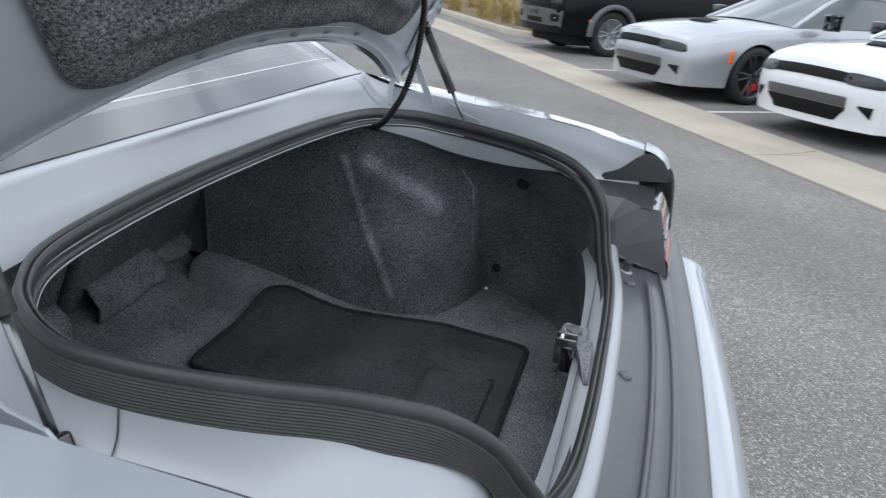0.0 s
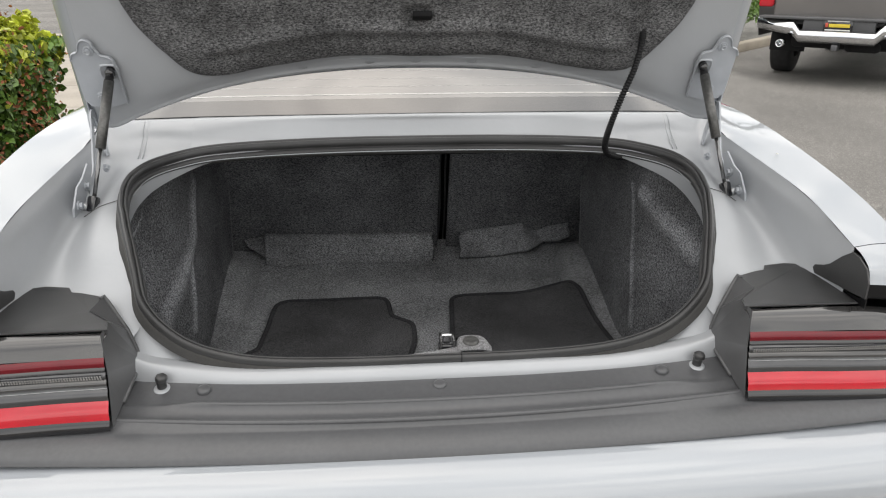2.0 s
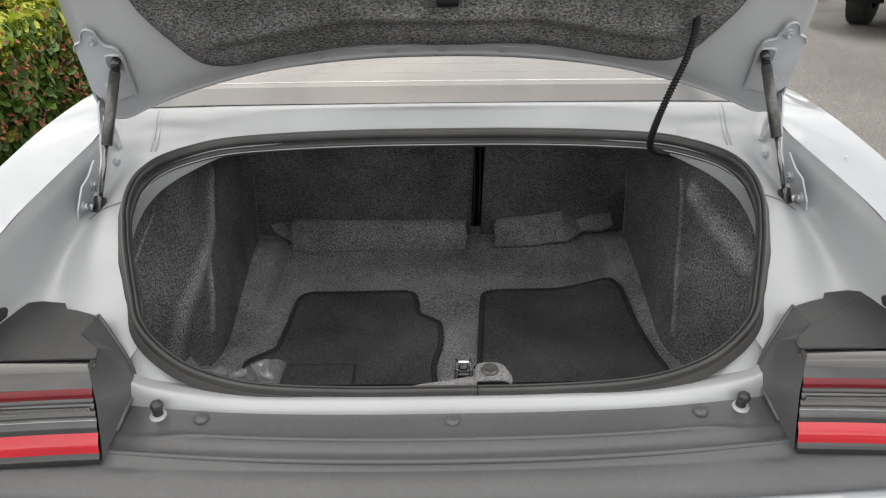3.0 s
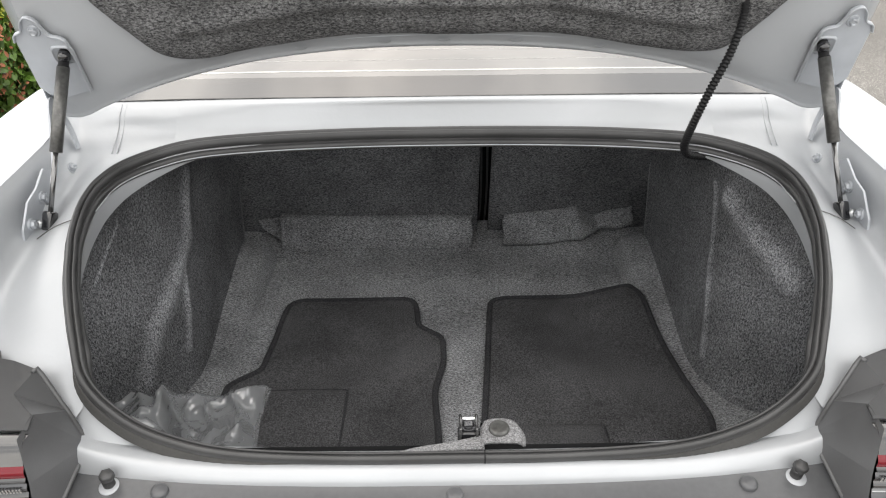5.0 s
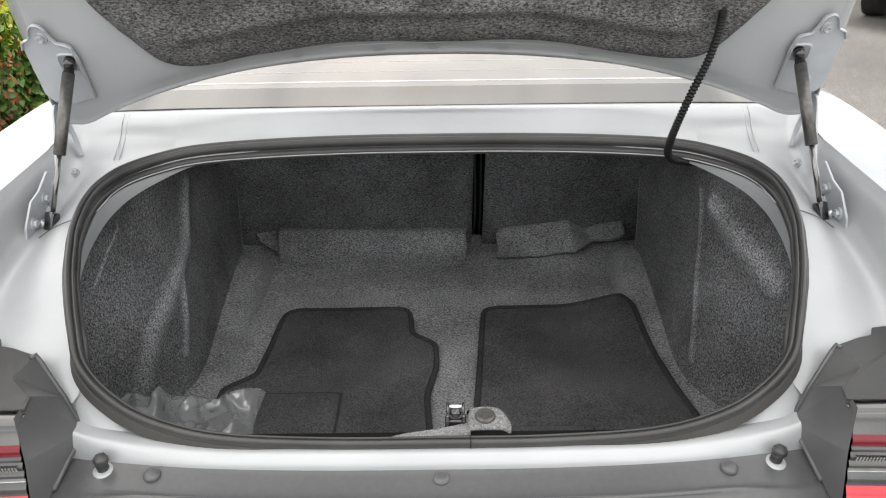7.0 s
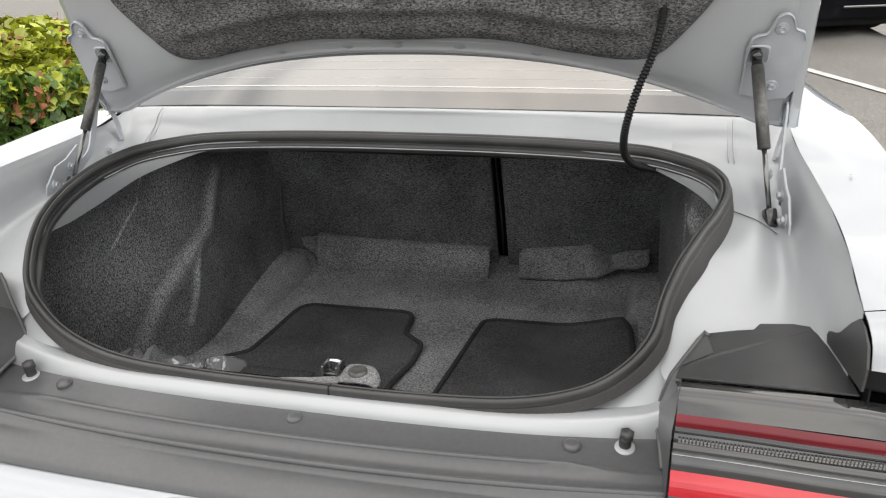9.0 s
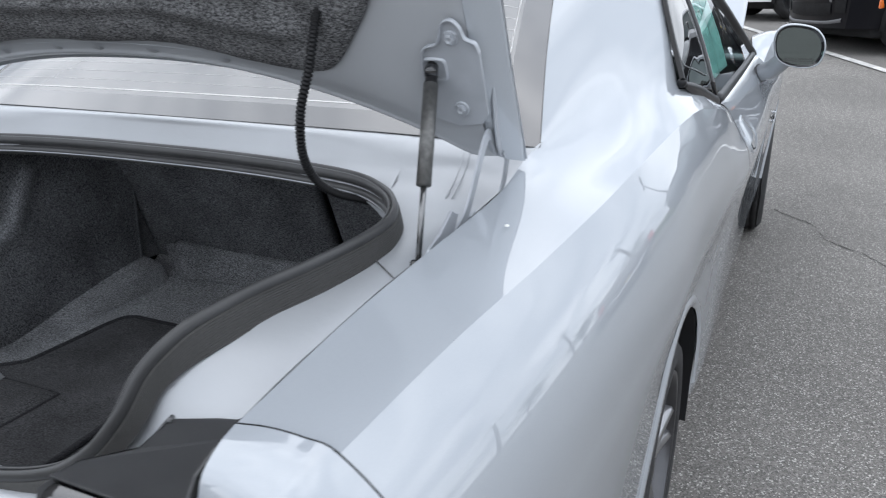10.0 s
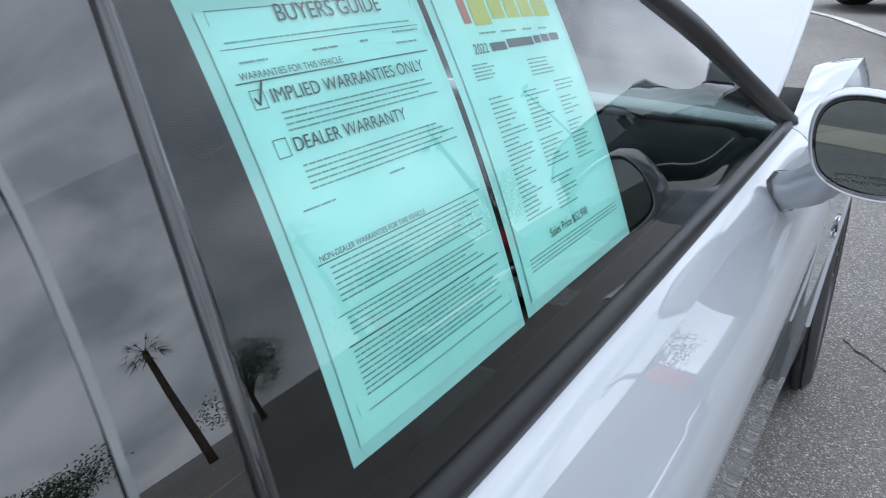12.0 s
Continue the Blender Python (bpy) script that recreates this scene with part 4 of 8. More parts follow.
for s in (1, -1):
    tail = [[(0.637, 0.0945, 1.0125), (0.667, 0.0945, 1.0165), (0.697, 0.0945, 1.016), (0.727, 0.0945, 1.010)] + [(side_x(0.099, z) , 0.0945, z) for z in (0.965, 0.90, 0.82, 0.74)],
            [(0.637, 0.075, 1.007), (0.666, 0.074, 1.010), (0.695, 0.073, 1.009), (0.724, 0.072, 1.003), (0.770, 0.068, 0.957), (0.797, 0.066, 0.896), (0.806, 0.064, 0.82), (0.803, 0.062, 0.74)],
            [(0.637, 0.055, 0.994), (0.664, 0.052, 0.995), (0.690, 0.049, 0.993), (0.716, 0.046, 0.988), (0.757, 0.038, 0.947), (0.782, 0.034, 0.89), (0.790, 0.030, 0.82), (0.79, 0.026, 0.74)],
            [(0.637, 0.046, 0.972), (0.660, 0.042, 0.972), (0.683, 0.038, 0.970), (0.706, 0.034, 0.966), (0.742, 0.020, 0.935), (0.766, 0.012, 0.885), (0.775, 0.006, 0.82), (0.775, 0.0, 0.74)]]
    add("bumper_corner", grid_bm(loft([[(s * x, y, z) for x, y, z in r] for r in tail], 5, 5)), PAINT, parent=bumper)
    gap = [[(0.634, 0.047, 0.973), (0.706, 0.035, 0.967), (0.742, 0.021, 0.936), (0.766, 0.013, 0.886), (0.775, 0.007, 0.82), (0.775, 0.001, 0.76)],
           [(0.632, 0.058, 0.945), (0.695, 0.048, 0.940), (0.725, 0.034, 0.915), (0.742, 0.026, 0.875), (0.748, 0.020, 0.82), (0.748, 0.015, 0.76)],
           [(0.632, 0.16, 0.945), (0.695, 0.15, 0.940), (0.725, 0.13, 0.915), (0.742, 0.12, 0.875), (0.748, 0.12, 0.82), (0.748, 0.12, 0.76)]]
    add("lamp_recess", grid_bm(loft([[(s * x, y, z) for x, y, z in r] for r in gap], 4, 3)), TRIM_BLACK, parent=bumper)
    add("gap_backing", plate([(s * 0.6395, y, z) for y, z in ((0.050, 0.90), (0.13, 0.90), (0.13, 0.99), (0.095, 1.004), (0.075, 1.0), (0.055, 0.987), (0.050, 0.97))], (s, 0, 0), 0.002), TRIM_BLACK, smooth=False)
    seam = [Vector((s * x, 0.0958, z)) for x, y, z in [p for p in spline(tail[0], 5)]]
    add("bumper_seam", tube(seam, 0.0006, 5), DARK, "fine joint between bumper and wing", parent=bumper)
    add("gap_floor", plate([(s * x, y, z) for x, y, z in ((0.60, 0.068, 0.927), (0.70, 0.072, 0.920), (0.735, 0.10, 0.907), (0.735, 0.24, 0.907), (0.60, 0.24, 0.927))], (0, 0, -1), 0.002), TRIM_BLACK, smooth=False)
    cap = [(0.176, 0.948), (0.172, 0.954), (0.150, 0.962), (0.136, 0.970), (0.112, 0.992), (0.092, 1.006), (0.075, 1.004), (0.052, 0.994), (0.040, 0.976), (0.038, 0.952), (0.100, 0.946), (0.168, 0.940)]
    add("wing_end_cap", plate([(s * (0.6275 + 0.075 * (z - 0.94)), y, z) for y, z in cap], (s, 0, 0), 0.003, bevel=0.0008), RUBBER, "black cap with a tongue at the end of the wing", smooth=False)

# tail lamps
for s in (1, -1):
    lamp = add("tail_lamp", grid_bm(loft([[(s * 0.459, 0.062, 0.931), (s * 0.55, 0.060, 0.932), (s * 0.64, 0.057, 0.932), (s * 0.70, 0.062, 0.925), (s * 0.728, 0.085, 0.915)],
                                          [(s * 0.462, 0.050, 0.926), (s * 0.55, 0.048, 0.927), (s * 0.64, 0.044, 0.927), (s * 0.702, 0.048, 0.920), (s * 0.734, 0.078, 0.905)],
                                          [(s * 0.462, 0.040, 0.905), (s * 0.55, 0.036, 0.905), (s * 0.64, 0.032, 0.905), (s * 0.704, 0.036, 0.900), (s * 0.738, 0.07, 0.885)]], 4, 4)), LENS_SMOKE, "wide tail lamp with red light bars")
    top_pts = [(0.459, 0.062, 0.934), (0.464, 0.085, 0.934), (0.501, 0.119, 0.936), (0.496, 0.165, 0.938), (0.535, 0.186, 0.936), (0.553, 0.190, 0.937), (0.562, 0.206, 0.938), (0.60, 0.213, 0.938),
               (0.630, 0.208, 0.937), (0.6355, 0.180, 0.936), (0.6355, 0.06, 0.934)]
    add("lamp_top", thicken(plate([(s * x, y, z) for x, y, z in top_pts], (0, 0, 1), 0.003, bevel=0.001), 0.0), LAMP_BLACK, "matt black lamp housing top", parent=lamp, smooth=False)
    # inner flank of the housing
    corners = [(0.497, 0.165, 0.942), (0.502, 0.119, 0.940), (0.466, 0.085, 0.938), (0.464, 0.047, 0.936), (0.458, 0.034, 0.885), (0.456, 0.014, 0.808), (0.454, 0.058, 0.820), (0.447, 0.140, 0.845), (0.462, 0.143, 0.895)]
    bm = bmesh.new()
    vs = [bm.verts.new((s * x, y, z)) for x, y, z in corners]
    for f in ((0, 1, 8), (1, 2, 8), (2, 7, 8), (2, 3, 7), (3, 4, 7), (4, 6, 7), (4, 5, 6)):
        bm.faces.new([vs[i] for i in (f if s > 0 else f[::-1])])
    add("lamp_flank", bm, LAMP_BLACK, "faceted black flank", parent=lamp, smooth=False)
    add("flank_lip", tube([Vector((s * x, y, z)) for x, y, z in ((0.499, 0.158, 0.9415), (0.497, 0.165, 0.9420), (0.490, 0.161, 0.934), (0.468, 0.146, 0.904), (0.462, 0.143, 0.895), (0.459, 0.1425, 0.885), (0.449, 0.1405, 0.851), (0.447, 0.140, 0.845), (0.4475, 0.134, 0.8432), (0.451, 0.099, 0.8325), (0.454, 0.060, 0.8206))], 0.0032, 6), LAMP_BLACK, "rolled lip", parent=lamp)
    bands = [(0.905, 0.040, 0.892, 0.0358, LENS_DARKRED, "lamp_red_line"), (0.892, 0.0358, 0.885, 0.0345, GLOSS_BLACK, "lamp_black_line"), (0.885, 0.0345, 0.8752, 0.0325, LENS_CLEAR, "lamp_reflector"),
             (0.8748, 0.0325, 0.864, 0.0303, LENS_SMOKE, "lamp_grey_bar"), (0.864, 0.0303, 0.8622, 0.0299, STEEL, "lamp_bright_line"), (0.8622, 0.0299, 0.846, 0.0245, LENS_CLEAR, "lamp_grey_bar"), (0.846, 0.0245, 0.821, 0.014, LENS_RED, "lamp_red_bar"), (0.821, 0.014, 0.806, 0.010, GLOSS_BLACK, "lamp_lower_edge")]
    for za, ya, zb, yb, mat, nm in bands:
        cols = []
        for z, y in ((za, ya), ((za + zb) / 2, (ya + yb) / 2 - 0.0025), (zb, yb)):
            k = (z - 0.806) / 0.12
            cols.append([(s * (0.458 + 0.004 * k), y, z), (s * 0.53, y - 0.003, z), (s * 0.62, y - 0.006, z - 0.002), (s * 0.70, y - 0.002, z - 0.004), (s * (0.735 + 0.004 * k), y + 0.035, z - 0.008)])
        add(nm, grid_bm(loft(cols, 5, 3)), mat, parent=lamp)
    teeth = bmesh.new()
    for k in range(64):
        x = 0.466 + 0.0036 * k
        bow = -0.003 * min(1, (x - 0.46) / 0.07) - 0.003 * min(1, max(0, (x - 0.53) / 0.09))
        for row in (0, 1):
            box((s * x - 0.0011, 0.0285 + bow - 0.0008 * row, 0.8775 + 0.0035 * row), (s * x + 0.0011, 0.0325 + bow - 0.0008 * row, 0.8800 + 0.0035 * row), bm=teeth)
    add("reflector_teeth", teeth, CHROME, "rows of tiny bright reflector teeth", parent=lamp, smooth=False)
    red_end = []
    for t in range(7):
        z = 0.905 - 0.084 * t / 6
        y = 0.036 - 0.022 * t / 6
        red_end.append([(s * 0.700, y - 0.0035, z - 0.004), (s * 0.722, y + 0.006, z - 0.006), (s * 0.740, y + 0.034, z - 0.008)])
    add("lamp_red_end", grid_bm(loft(red_end, 4, 2)), LENS_RED, parent=lamp)

# trunk inside: underfloor shell that closes the boot from below and behind
shell = box((-0.74, 0.10, 0.50), (0.74, 1.24, 0.585), 0.01)
add("boot_floor_pan", shell, DARK)
tray = box((-0.62, 0.78, 1.0), (0.62, 1.30, 1.03), 0.004)
add("parcel_tray", tray, DARK)
FLOOR = [[(-0.58, 0.14, 0.600), (-0.46, 0.14, 0.600), (-0.2, 0.14, 0.598), (0.1, 0.14, 0.598), (0.46, 0.14, 0.600), (0.58, 0.14, 0.60)],
         [(-0.72, 0.40, 0.602), (-0.46, 0.40, 0.600), (-0.2, 0.40, 0.598), (0.1, 0.40, 0.598), (0.46, 0.40, 0.600), (0.72, 0.40, 0.602)],
         [(-0.50, 0.62, 0.602), (-0.42, 0.62, 0.600), (-0.2, 0.62, 0.598), (0.1, 0.62, 0.598), (0.42, 0.62, 0.600), (0.50, 0.62, 0.602)],
         [(-0.50, 0.80, 0.602), (-0.42, 0.80, 0.600), (-0.2, 0.80, 0.599), (0.1, 0.80, 0.599), (0.41, 0.80, 0.600), (0.50, 0.80, 0.602)],
         [(-0.51, 1.02, 0.606), (-0.41, 1.02, 0.604), (-0.2, 1.02, 0.603), (0.1, 1.02, 0.603), (0.41, 1.02, 0.604), (0.51, 1.02, 0.606)],
         [(-0.51, 1.10, 0.628), (-0.41, 1.09, 0.622), (-0.2, 1.09, 0.618), (0.1, 1.09, 0.619), (0.41, 1.09, 0.622), (0.51, 1.10, 0.628)],
         [(-0.52, 1.18, 0.665), (-0.41, 1.17, 0.652), (-0.2, 1.17, 0.648), (0.1, 1.17, 0.648), (0.41, 1.17, 0.652), (0.52, 1.18, 0.665)]]
add("boot_carpet", grid_bm(loft(FLOOR, 8, 6)), FELT, "grey felt trunk floor carpet")
# moulded ledges along both sides of the floor, dying out towards the sill
for s in (1, -1):
    ledge = []
    for y, zo, xi, zi in ((0.66, 0.603, 0.452, 0.599), (0.72, 0.612, 0.442, 0.606), (0.80, 0.628, 0.436, 0.622), (0.90, 0.645, 0.432, 0.639), (0.99, 0.658, 0.430, 0.652), (1.045, 0.664, 0.430, 0.657), (1.062, 0.660, 0.432, 0.650), (1.068, 0.618, 0.434, 0.614)):
        ledge.append([(s * 0.502, y, zo + 0.004), (s * 0.482, y, zo), (s * (xi + 0.014), y, zi + 0.002), (s * xi, y, zi - 0.002), (s * (xi - 0.010), y, 0.5 * (zi + 0.60)), (s * (xi - 0.018), y, 0.597)])
    add("carpet_ledge", grid_bm(loft(ledge, 3, 4)), FELT, "moulded felt ledge beside the floor")
WALL = [((0.36, 0.140, 0.80), (0.38, 0.150, 0.74), (0.40, 0.150, 0.68), (0.42, 0.160, 0.60)),
        ((0.465, 0.190, 0.94), (0.54, 0.20, 0.84), (0.585, 0.215, 0.72), (0.585, 0.23, 0.60)),
        ((0.515, 0.30, 0.975), (0.625, 0.30, 0.87), (0.675, 0.31, 0.74), (0.68, 0.33, 0.60)),
        ((0.548, 0.40, 0.985), (0.650, 0.385, 0.88), (0.695, 0.39, 0.75), (0.71, 0.395, 0.60)),
        ((0.549, 0.445, 0.985), (0.648, 0.428, 0.88), (0.680, 0.425, 0.75), (0.685, 0.425, 0.60)),
        ((0.550, 0.475, 0.99), (0.634, 0.452, 0.885), (0.644, 0.445, 0.75), (0.605, 0.445, 0.60)),
        ((0.545, 0.52, 0.99), (0.610, 0.500, 0.895), (0.602, 0.490, 0.76), (0.535, 0.475, 0.60)),
        ((0.535, 0.56, 1.00), (0.588, 0.545, 0.90), (0.570, 0.525, 0.76), (0.502, 0.51, 0.60)),
        ((0.520, 0.62, 1.01), (0.548, 0.605, 0.91), (0.528, 0.575, 0.76), (0.482, 0.565, 0.60)),
        ((0.505, 0.70, 1.01), (0.512, 0.685, 0.90), (0.497, 0.635, 0.74), (0.474, 0.62, 0.60)),
        ((0.503, 0.85, 1.01), (0.500, 0.85, 0.88), (0.489, 0.82, 0.74), (0.478, 0.77, 0.605)),
        ((0.492, 0.96, 1.01), (0.492, 0.98, 0.88), (0.490, 0.99, 0.75), (0.486, 0.99, 0.640)),
        ((0.479, 1.015, 1.01), (0.478, 1.043, 0.88), (0.482, 1.043, 0.75), (0.486, 1.042, 0.645))]
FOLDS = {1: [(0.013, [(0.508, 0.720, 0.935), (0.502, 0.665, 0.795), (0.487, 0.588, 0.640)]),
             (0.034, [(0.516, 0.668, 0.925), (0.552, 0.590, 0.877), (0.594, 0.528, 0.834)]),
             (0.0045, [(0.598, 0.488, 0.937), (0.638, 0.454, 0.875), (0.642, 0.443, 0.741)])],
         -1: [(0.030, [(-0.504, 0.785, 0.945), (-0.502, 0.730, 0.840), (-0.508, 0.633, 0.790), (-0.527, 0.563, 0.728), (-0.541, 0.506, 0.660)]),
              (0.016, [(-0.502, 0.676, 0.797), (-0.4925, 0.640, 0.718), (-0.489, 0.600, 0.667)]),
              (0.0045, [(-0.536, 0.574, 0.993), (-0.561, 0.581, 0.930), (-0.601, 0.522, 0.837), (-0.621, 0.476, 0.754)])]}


def fold_lift(p, s):
    """How far a fold stands out of the side trim at a place."""
    best = 0.0
    for width, points in FOLDS[s]:
        for a, b in zip(points[:-1], points[1:]):
            a, b = Vector(a), Vector(b)
            t = max(0, min(1, (p - a).dot(b - a) / (b - a).length_squared))
            best = max(best, 0.35 * width * math.exp(-((p - a - (b - a) * t).length / (0.6 * width)) ** 2))
    return best


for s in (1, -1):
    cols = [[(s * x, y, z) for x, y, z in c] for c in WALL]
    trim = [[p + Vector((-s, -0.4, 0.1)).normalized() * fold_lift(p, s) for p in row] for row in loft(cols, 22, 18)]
    # the folds are raised, and their highlights are painted into the felt as well
    wall = add("boot_side_trim", grid_bm(trim), carpet("lit_fold_side_felt", (0.022, 0.0225, 0.025), (0.34, 0.346, 0.36), crest_light=FOLDS[s], grain=(0.9, 0.9, 0.5)), "grey felt trunk side trim with soft folds")
    for (x, y, z), r, m in (((0.632, 0.382, 0.691), 0.010, DARK), ((0.600, 0.337, 0.913), 0.013, DARK), ((0.611, 0.396, 0.644), 0.006, STEEL)):
        turn = Vector((-s, 0.1, 0.25)).to_track_quat("Z", "Y").to_matrix().to_4x4()
        add("trim_clip", lathe([(0.0, 0.004), (r * 0.7, 0.0035), (r, 0.001), (r * 1.1, -0.004)], 16, Matrix.Translation((s * x, y, z)) @ turn), m, parent=wall)
    tail_edge = spline([(s * x, y, z) for x, y, z in WALL[-1]], 6)
    back = [[p + Vector((s * a, b, 0)) for p in tail_edge] for a, b in ((0.0, 0.0), (-0.001, 0.006), (0.004, 0.013), (0.014, 0.016), (0.022, 0.05), (0.024, 0.14))]
    add("corner_pad", grid_bm(back), FELT, "rounded pale edge of the side trim", parent=wall)
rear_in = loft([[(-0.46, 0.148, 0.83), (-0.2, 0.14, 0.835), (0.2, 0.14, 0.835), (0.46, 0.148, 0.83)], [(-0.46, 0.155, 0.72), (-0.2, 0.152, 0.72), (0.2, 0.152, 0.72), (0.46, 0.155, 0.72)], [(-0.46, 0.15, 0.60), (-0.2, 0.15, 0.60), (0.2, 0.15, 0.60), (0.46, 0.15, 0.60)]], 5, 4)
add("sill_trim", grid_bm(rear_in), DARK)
# seat backs leaning over the trunk, with the dark slot between them
def seat_y(z):
    return 1.178 - 0.42 * (z - 0.62)


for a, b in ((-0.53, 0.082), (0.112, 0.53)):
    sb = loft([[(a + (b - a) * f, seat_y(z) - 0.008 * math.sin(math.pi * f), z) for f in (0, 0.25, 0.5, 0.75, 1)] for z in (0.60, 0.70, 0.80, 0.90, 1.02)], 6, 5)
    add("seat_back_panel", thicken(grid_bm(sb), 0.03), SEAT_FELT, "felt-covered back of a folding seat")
# added near-black sheet that stands in for the shade deep in the slot
add("slot_shade_sheet", grid_bm([[(x, seat_y(z) + 0.06, z) for x in (0.05, 0.15)] for z in (0.58, 0.80, 1.02)]), DARK)
for x in (0.090, 0.104):
    add("slot_strap", tube([(x + 0.002 * math.sin(k), seat_y(0.64 + 0.06 * k) + 0.012, 0.64 + 0.06 * k) for k in range(7)], 0.0022, 6), BLACK_PLASTIC)


def flap(x0, x1, top, foot, folds, name="carpet_flap"):
    """A loose carpet flap rolled over the joint of floor and seat; top, foot: heights along it; folds: (place, width, push)."""
    rows = []
    for k in range(17):
        v = k / 16
        row = []
        for i in range(73):
            u = i / 72
            x = x0 + (x1 - x0) * u
            zt, zf = hermite([p[0] for p in top], [p[1] for p in top], u), hermite([p[0] for p in foot], [p[1] for p in foot], u)
            # from the seat up over the roll and down its face
            a = math.pi * (0.95 - 0.75 * min(1, v / 0.45)) if v < 0.45 else None
            if a is not None:
                z = zt - 0.016 + 0.016 * math.sin(a)
                y = 1.118 + (-1 if math.cos(a) > 0 else 1) * 0.030 * abs(math.cos(a))
            else:
                f = (v - 0.45) / 0.55
                y, z = 1.094 - 0.012 * math.sin(math.pi * f) - 0.014 * f, (zt - 0.007) + (zf - zt + 0.007) * f
            for at_u, wide, push in folds:
                g = math.exp(-((u - at_u - 0.10 * (v - 0.5)) / wide) ** 2)
                y -= push * g
                z += 0.5 * push * g * (1 - v)
            q = Vector((x * 14, v * 2.5, 4.0))
            y += 0.004 * noise.noise(q)
            z += 0.003 * noise.noise(q + Vector((7, 0, 0))) * (1 if v < 0.9 else 0.3)
            row.append(Vector((x + 0.006 * noise.noise(Vector((v * 5, x0, 9))) * abs(2 * u - 1) ** 6, y, z)))
        rows.append(row)
    return add(name, thicken(grid_bm(rows), 0.006), FELT, "loose felt flap over the floor joint")


flap(-0.405, 0.068, ((0, 0.704), (0.3, 0.700), (0.7, 0.696), (1, 0.692)), ((0, 0.611), (1, 0.610)), ((0.05, 0.05, 0.010), (0.42, 0.04, -0.004)))
flap(0.146, 0.462, ((0, 0.690), (0.3, 0.706), (0.55, 0.716), (0.68, 0.700), (0.80, 0.702), (1, 0.716)), ((0, 0.619), (0.35, 0.622), (0.6, 0.640), (0.8, 0.660), (1, 0.676)), ((0.56, 0.06, 0.014), (0.72, 0.05, -0.014), (0.86, 0.05, 0.006)))
# crumpled end piece tucked beside the long flap
end_fold = [[(-0.468, 1.140, 0.700), (-0.440, 1.128, 0.706), (-0.412, 1.118, 0.703), (-0.396, 1.108, 0.698)],
            [(-0.466, 1.118, 0.684), (-0.440, 1.106, 0.678), (-0.415, 1.098, 0.672), (-0.396, 1.090, 0.660)],
            [(-0.455, 1.105, 0.664), (-0.432, 1.098, 0.652), (-0.408, 1.090, 0.636), (-0.392, 1.082, 0.614)]]
add("carpet_fold", thicken(grid_bm(loft(end_fold, 5, 5)), 0.005), FELT, "crumpled felt corner")

# latch on the sill
hump = loft([[(0.038, 0.136, 0.838), (0.044, 0.136, 0.841), (0.062, 0.136, 0.842), (0.084, 0.136, 0.841), (0.094, 0.137, 0.834)],
             [(0.038, 0.152, 0.840), (0.044, 0.154, 0.844), (0.062, 0.156, 0.845), (0.084, 0.155, 0.844), (0.095, 0.152, 0.836)],
             [(0.040, 0.168, 0.838), (0.046, 0.174, 0.843), (0.062, 0.176, 0.844), (0.080, 0.174, 0.842), (0.089, 0.166, 0.834)],
             [(0.042, 0.172, 0.78), (0.048, 0.180, 0.78), (0.062, 0.182, 0.78), (0.078, 0.180, 0.78), (0.086, 0.172, 0.78)]], 6, 5)
LATCH_FELT = carpet("pale_felt_cover", (0.13, 0.13, 0.135), (0.50, 0.50, 0.51), speck=420, grain=(1, 1, 1))
cov2 = add("latch_cover", thicken(grid_bm(hump), 0.003), LATCH_FELT, "pale felt latch cover")
add("cover_cap", lathe([(0.0, 0.003), (0.010, 0.0028), (0.0125, 0.0015), (0.0135, -0.002)], 24, pose(0.062, 0.157, 0.8465, 4, 0, 0)), STRUT_GREY, "grey round cap", parent=cov2)
ledge = loft([[(-0.075, 0.124, 0.838), (-0.04, 0.124, 0.841), (0.0, 0.124, 0.842), (0.042, 0.126, 0.842)],
              [(-0.072, 0.127, 0.834), (-0.04, 0.132, 0.838), (0.0, 0.138, 0.839), (0.042, 0.148, 0.840)],
              [(-0.070, 0.128, 0.828), (-0.04, 0.135, 0.831), (0.0, 0.142, 0.832), (0.042, 0.153, 0.833)],
              [(-0.070, 0.128, 0.77), (-0.04, 0.136, 0.77), (0.0, 0.143, 0.77), (0.042, 0.154, 0.77)]], 5, 4)
add("latch_cover", thicken(grid_bm(ledge), 0.003), LATCH_FELT, "pale felt latch cover")
lt = add("latch", box((0.010, 0.152, 0.800), (0.038, 0.168, 0.842), 0.003), GLOSS_BLACK, "black latch body")
for xa, xb in ((0.012, 0.0155), (0.0325, 0.036)):
    add("latch_cheek", box((xa, 0.148, 0.812), (xb, 0.178, 0.853), 0.0015), ROD, "bright latch cheek plate", parent=lt)
add("latch_striker", tube(spline([(0.016, 0.172, 0.815), (0.016, 0.171, 0.846), (0.024, 0.170, 0.851), (0.032, 0.171, 0.846), (0.032, 0.172, 0.815)], 5), 0.0036, 8), CHROME, parent=lt)
add("latch_pin", tube([(0.040, 0.168, 0.842), (0.050, 0.164, 0.844)], 0.004, 8), GLOSS_BLACK, parent=lt)

# ---- trunk lid, standing open ----
LE, LN = Vector((0, -0.381, 0.925)), Vector((0, 0.925, 0.381))


def lid(x, h, d=0.0):
    """A place on the lid: across, up from its hinge edge, out to its top skin."""
    return Vector((x, 0.638, 1.114)) + LE * h + LN * d


def hem(x):
    return 0.118 - 0.118 * min(1.05, abs(x) / 0.6) ** 2.3


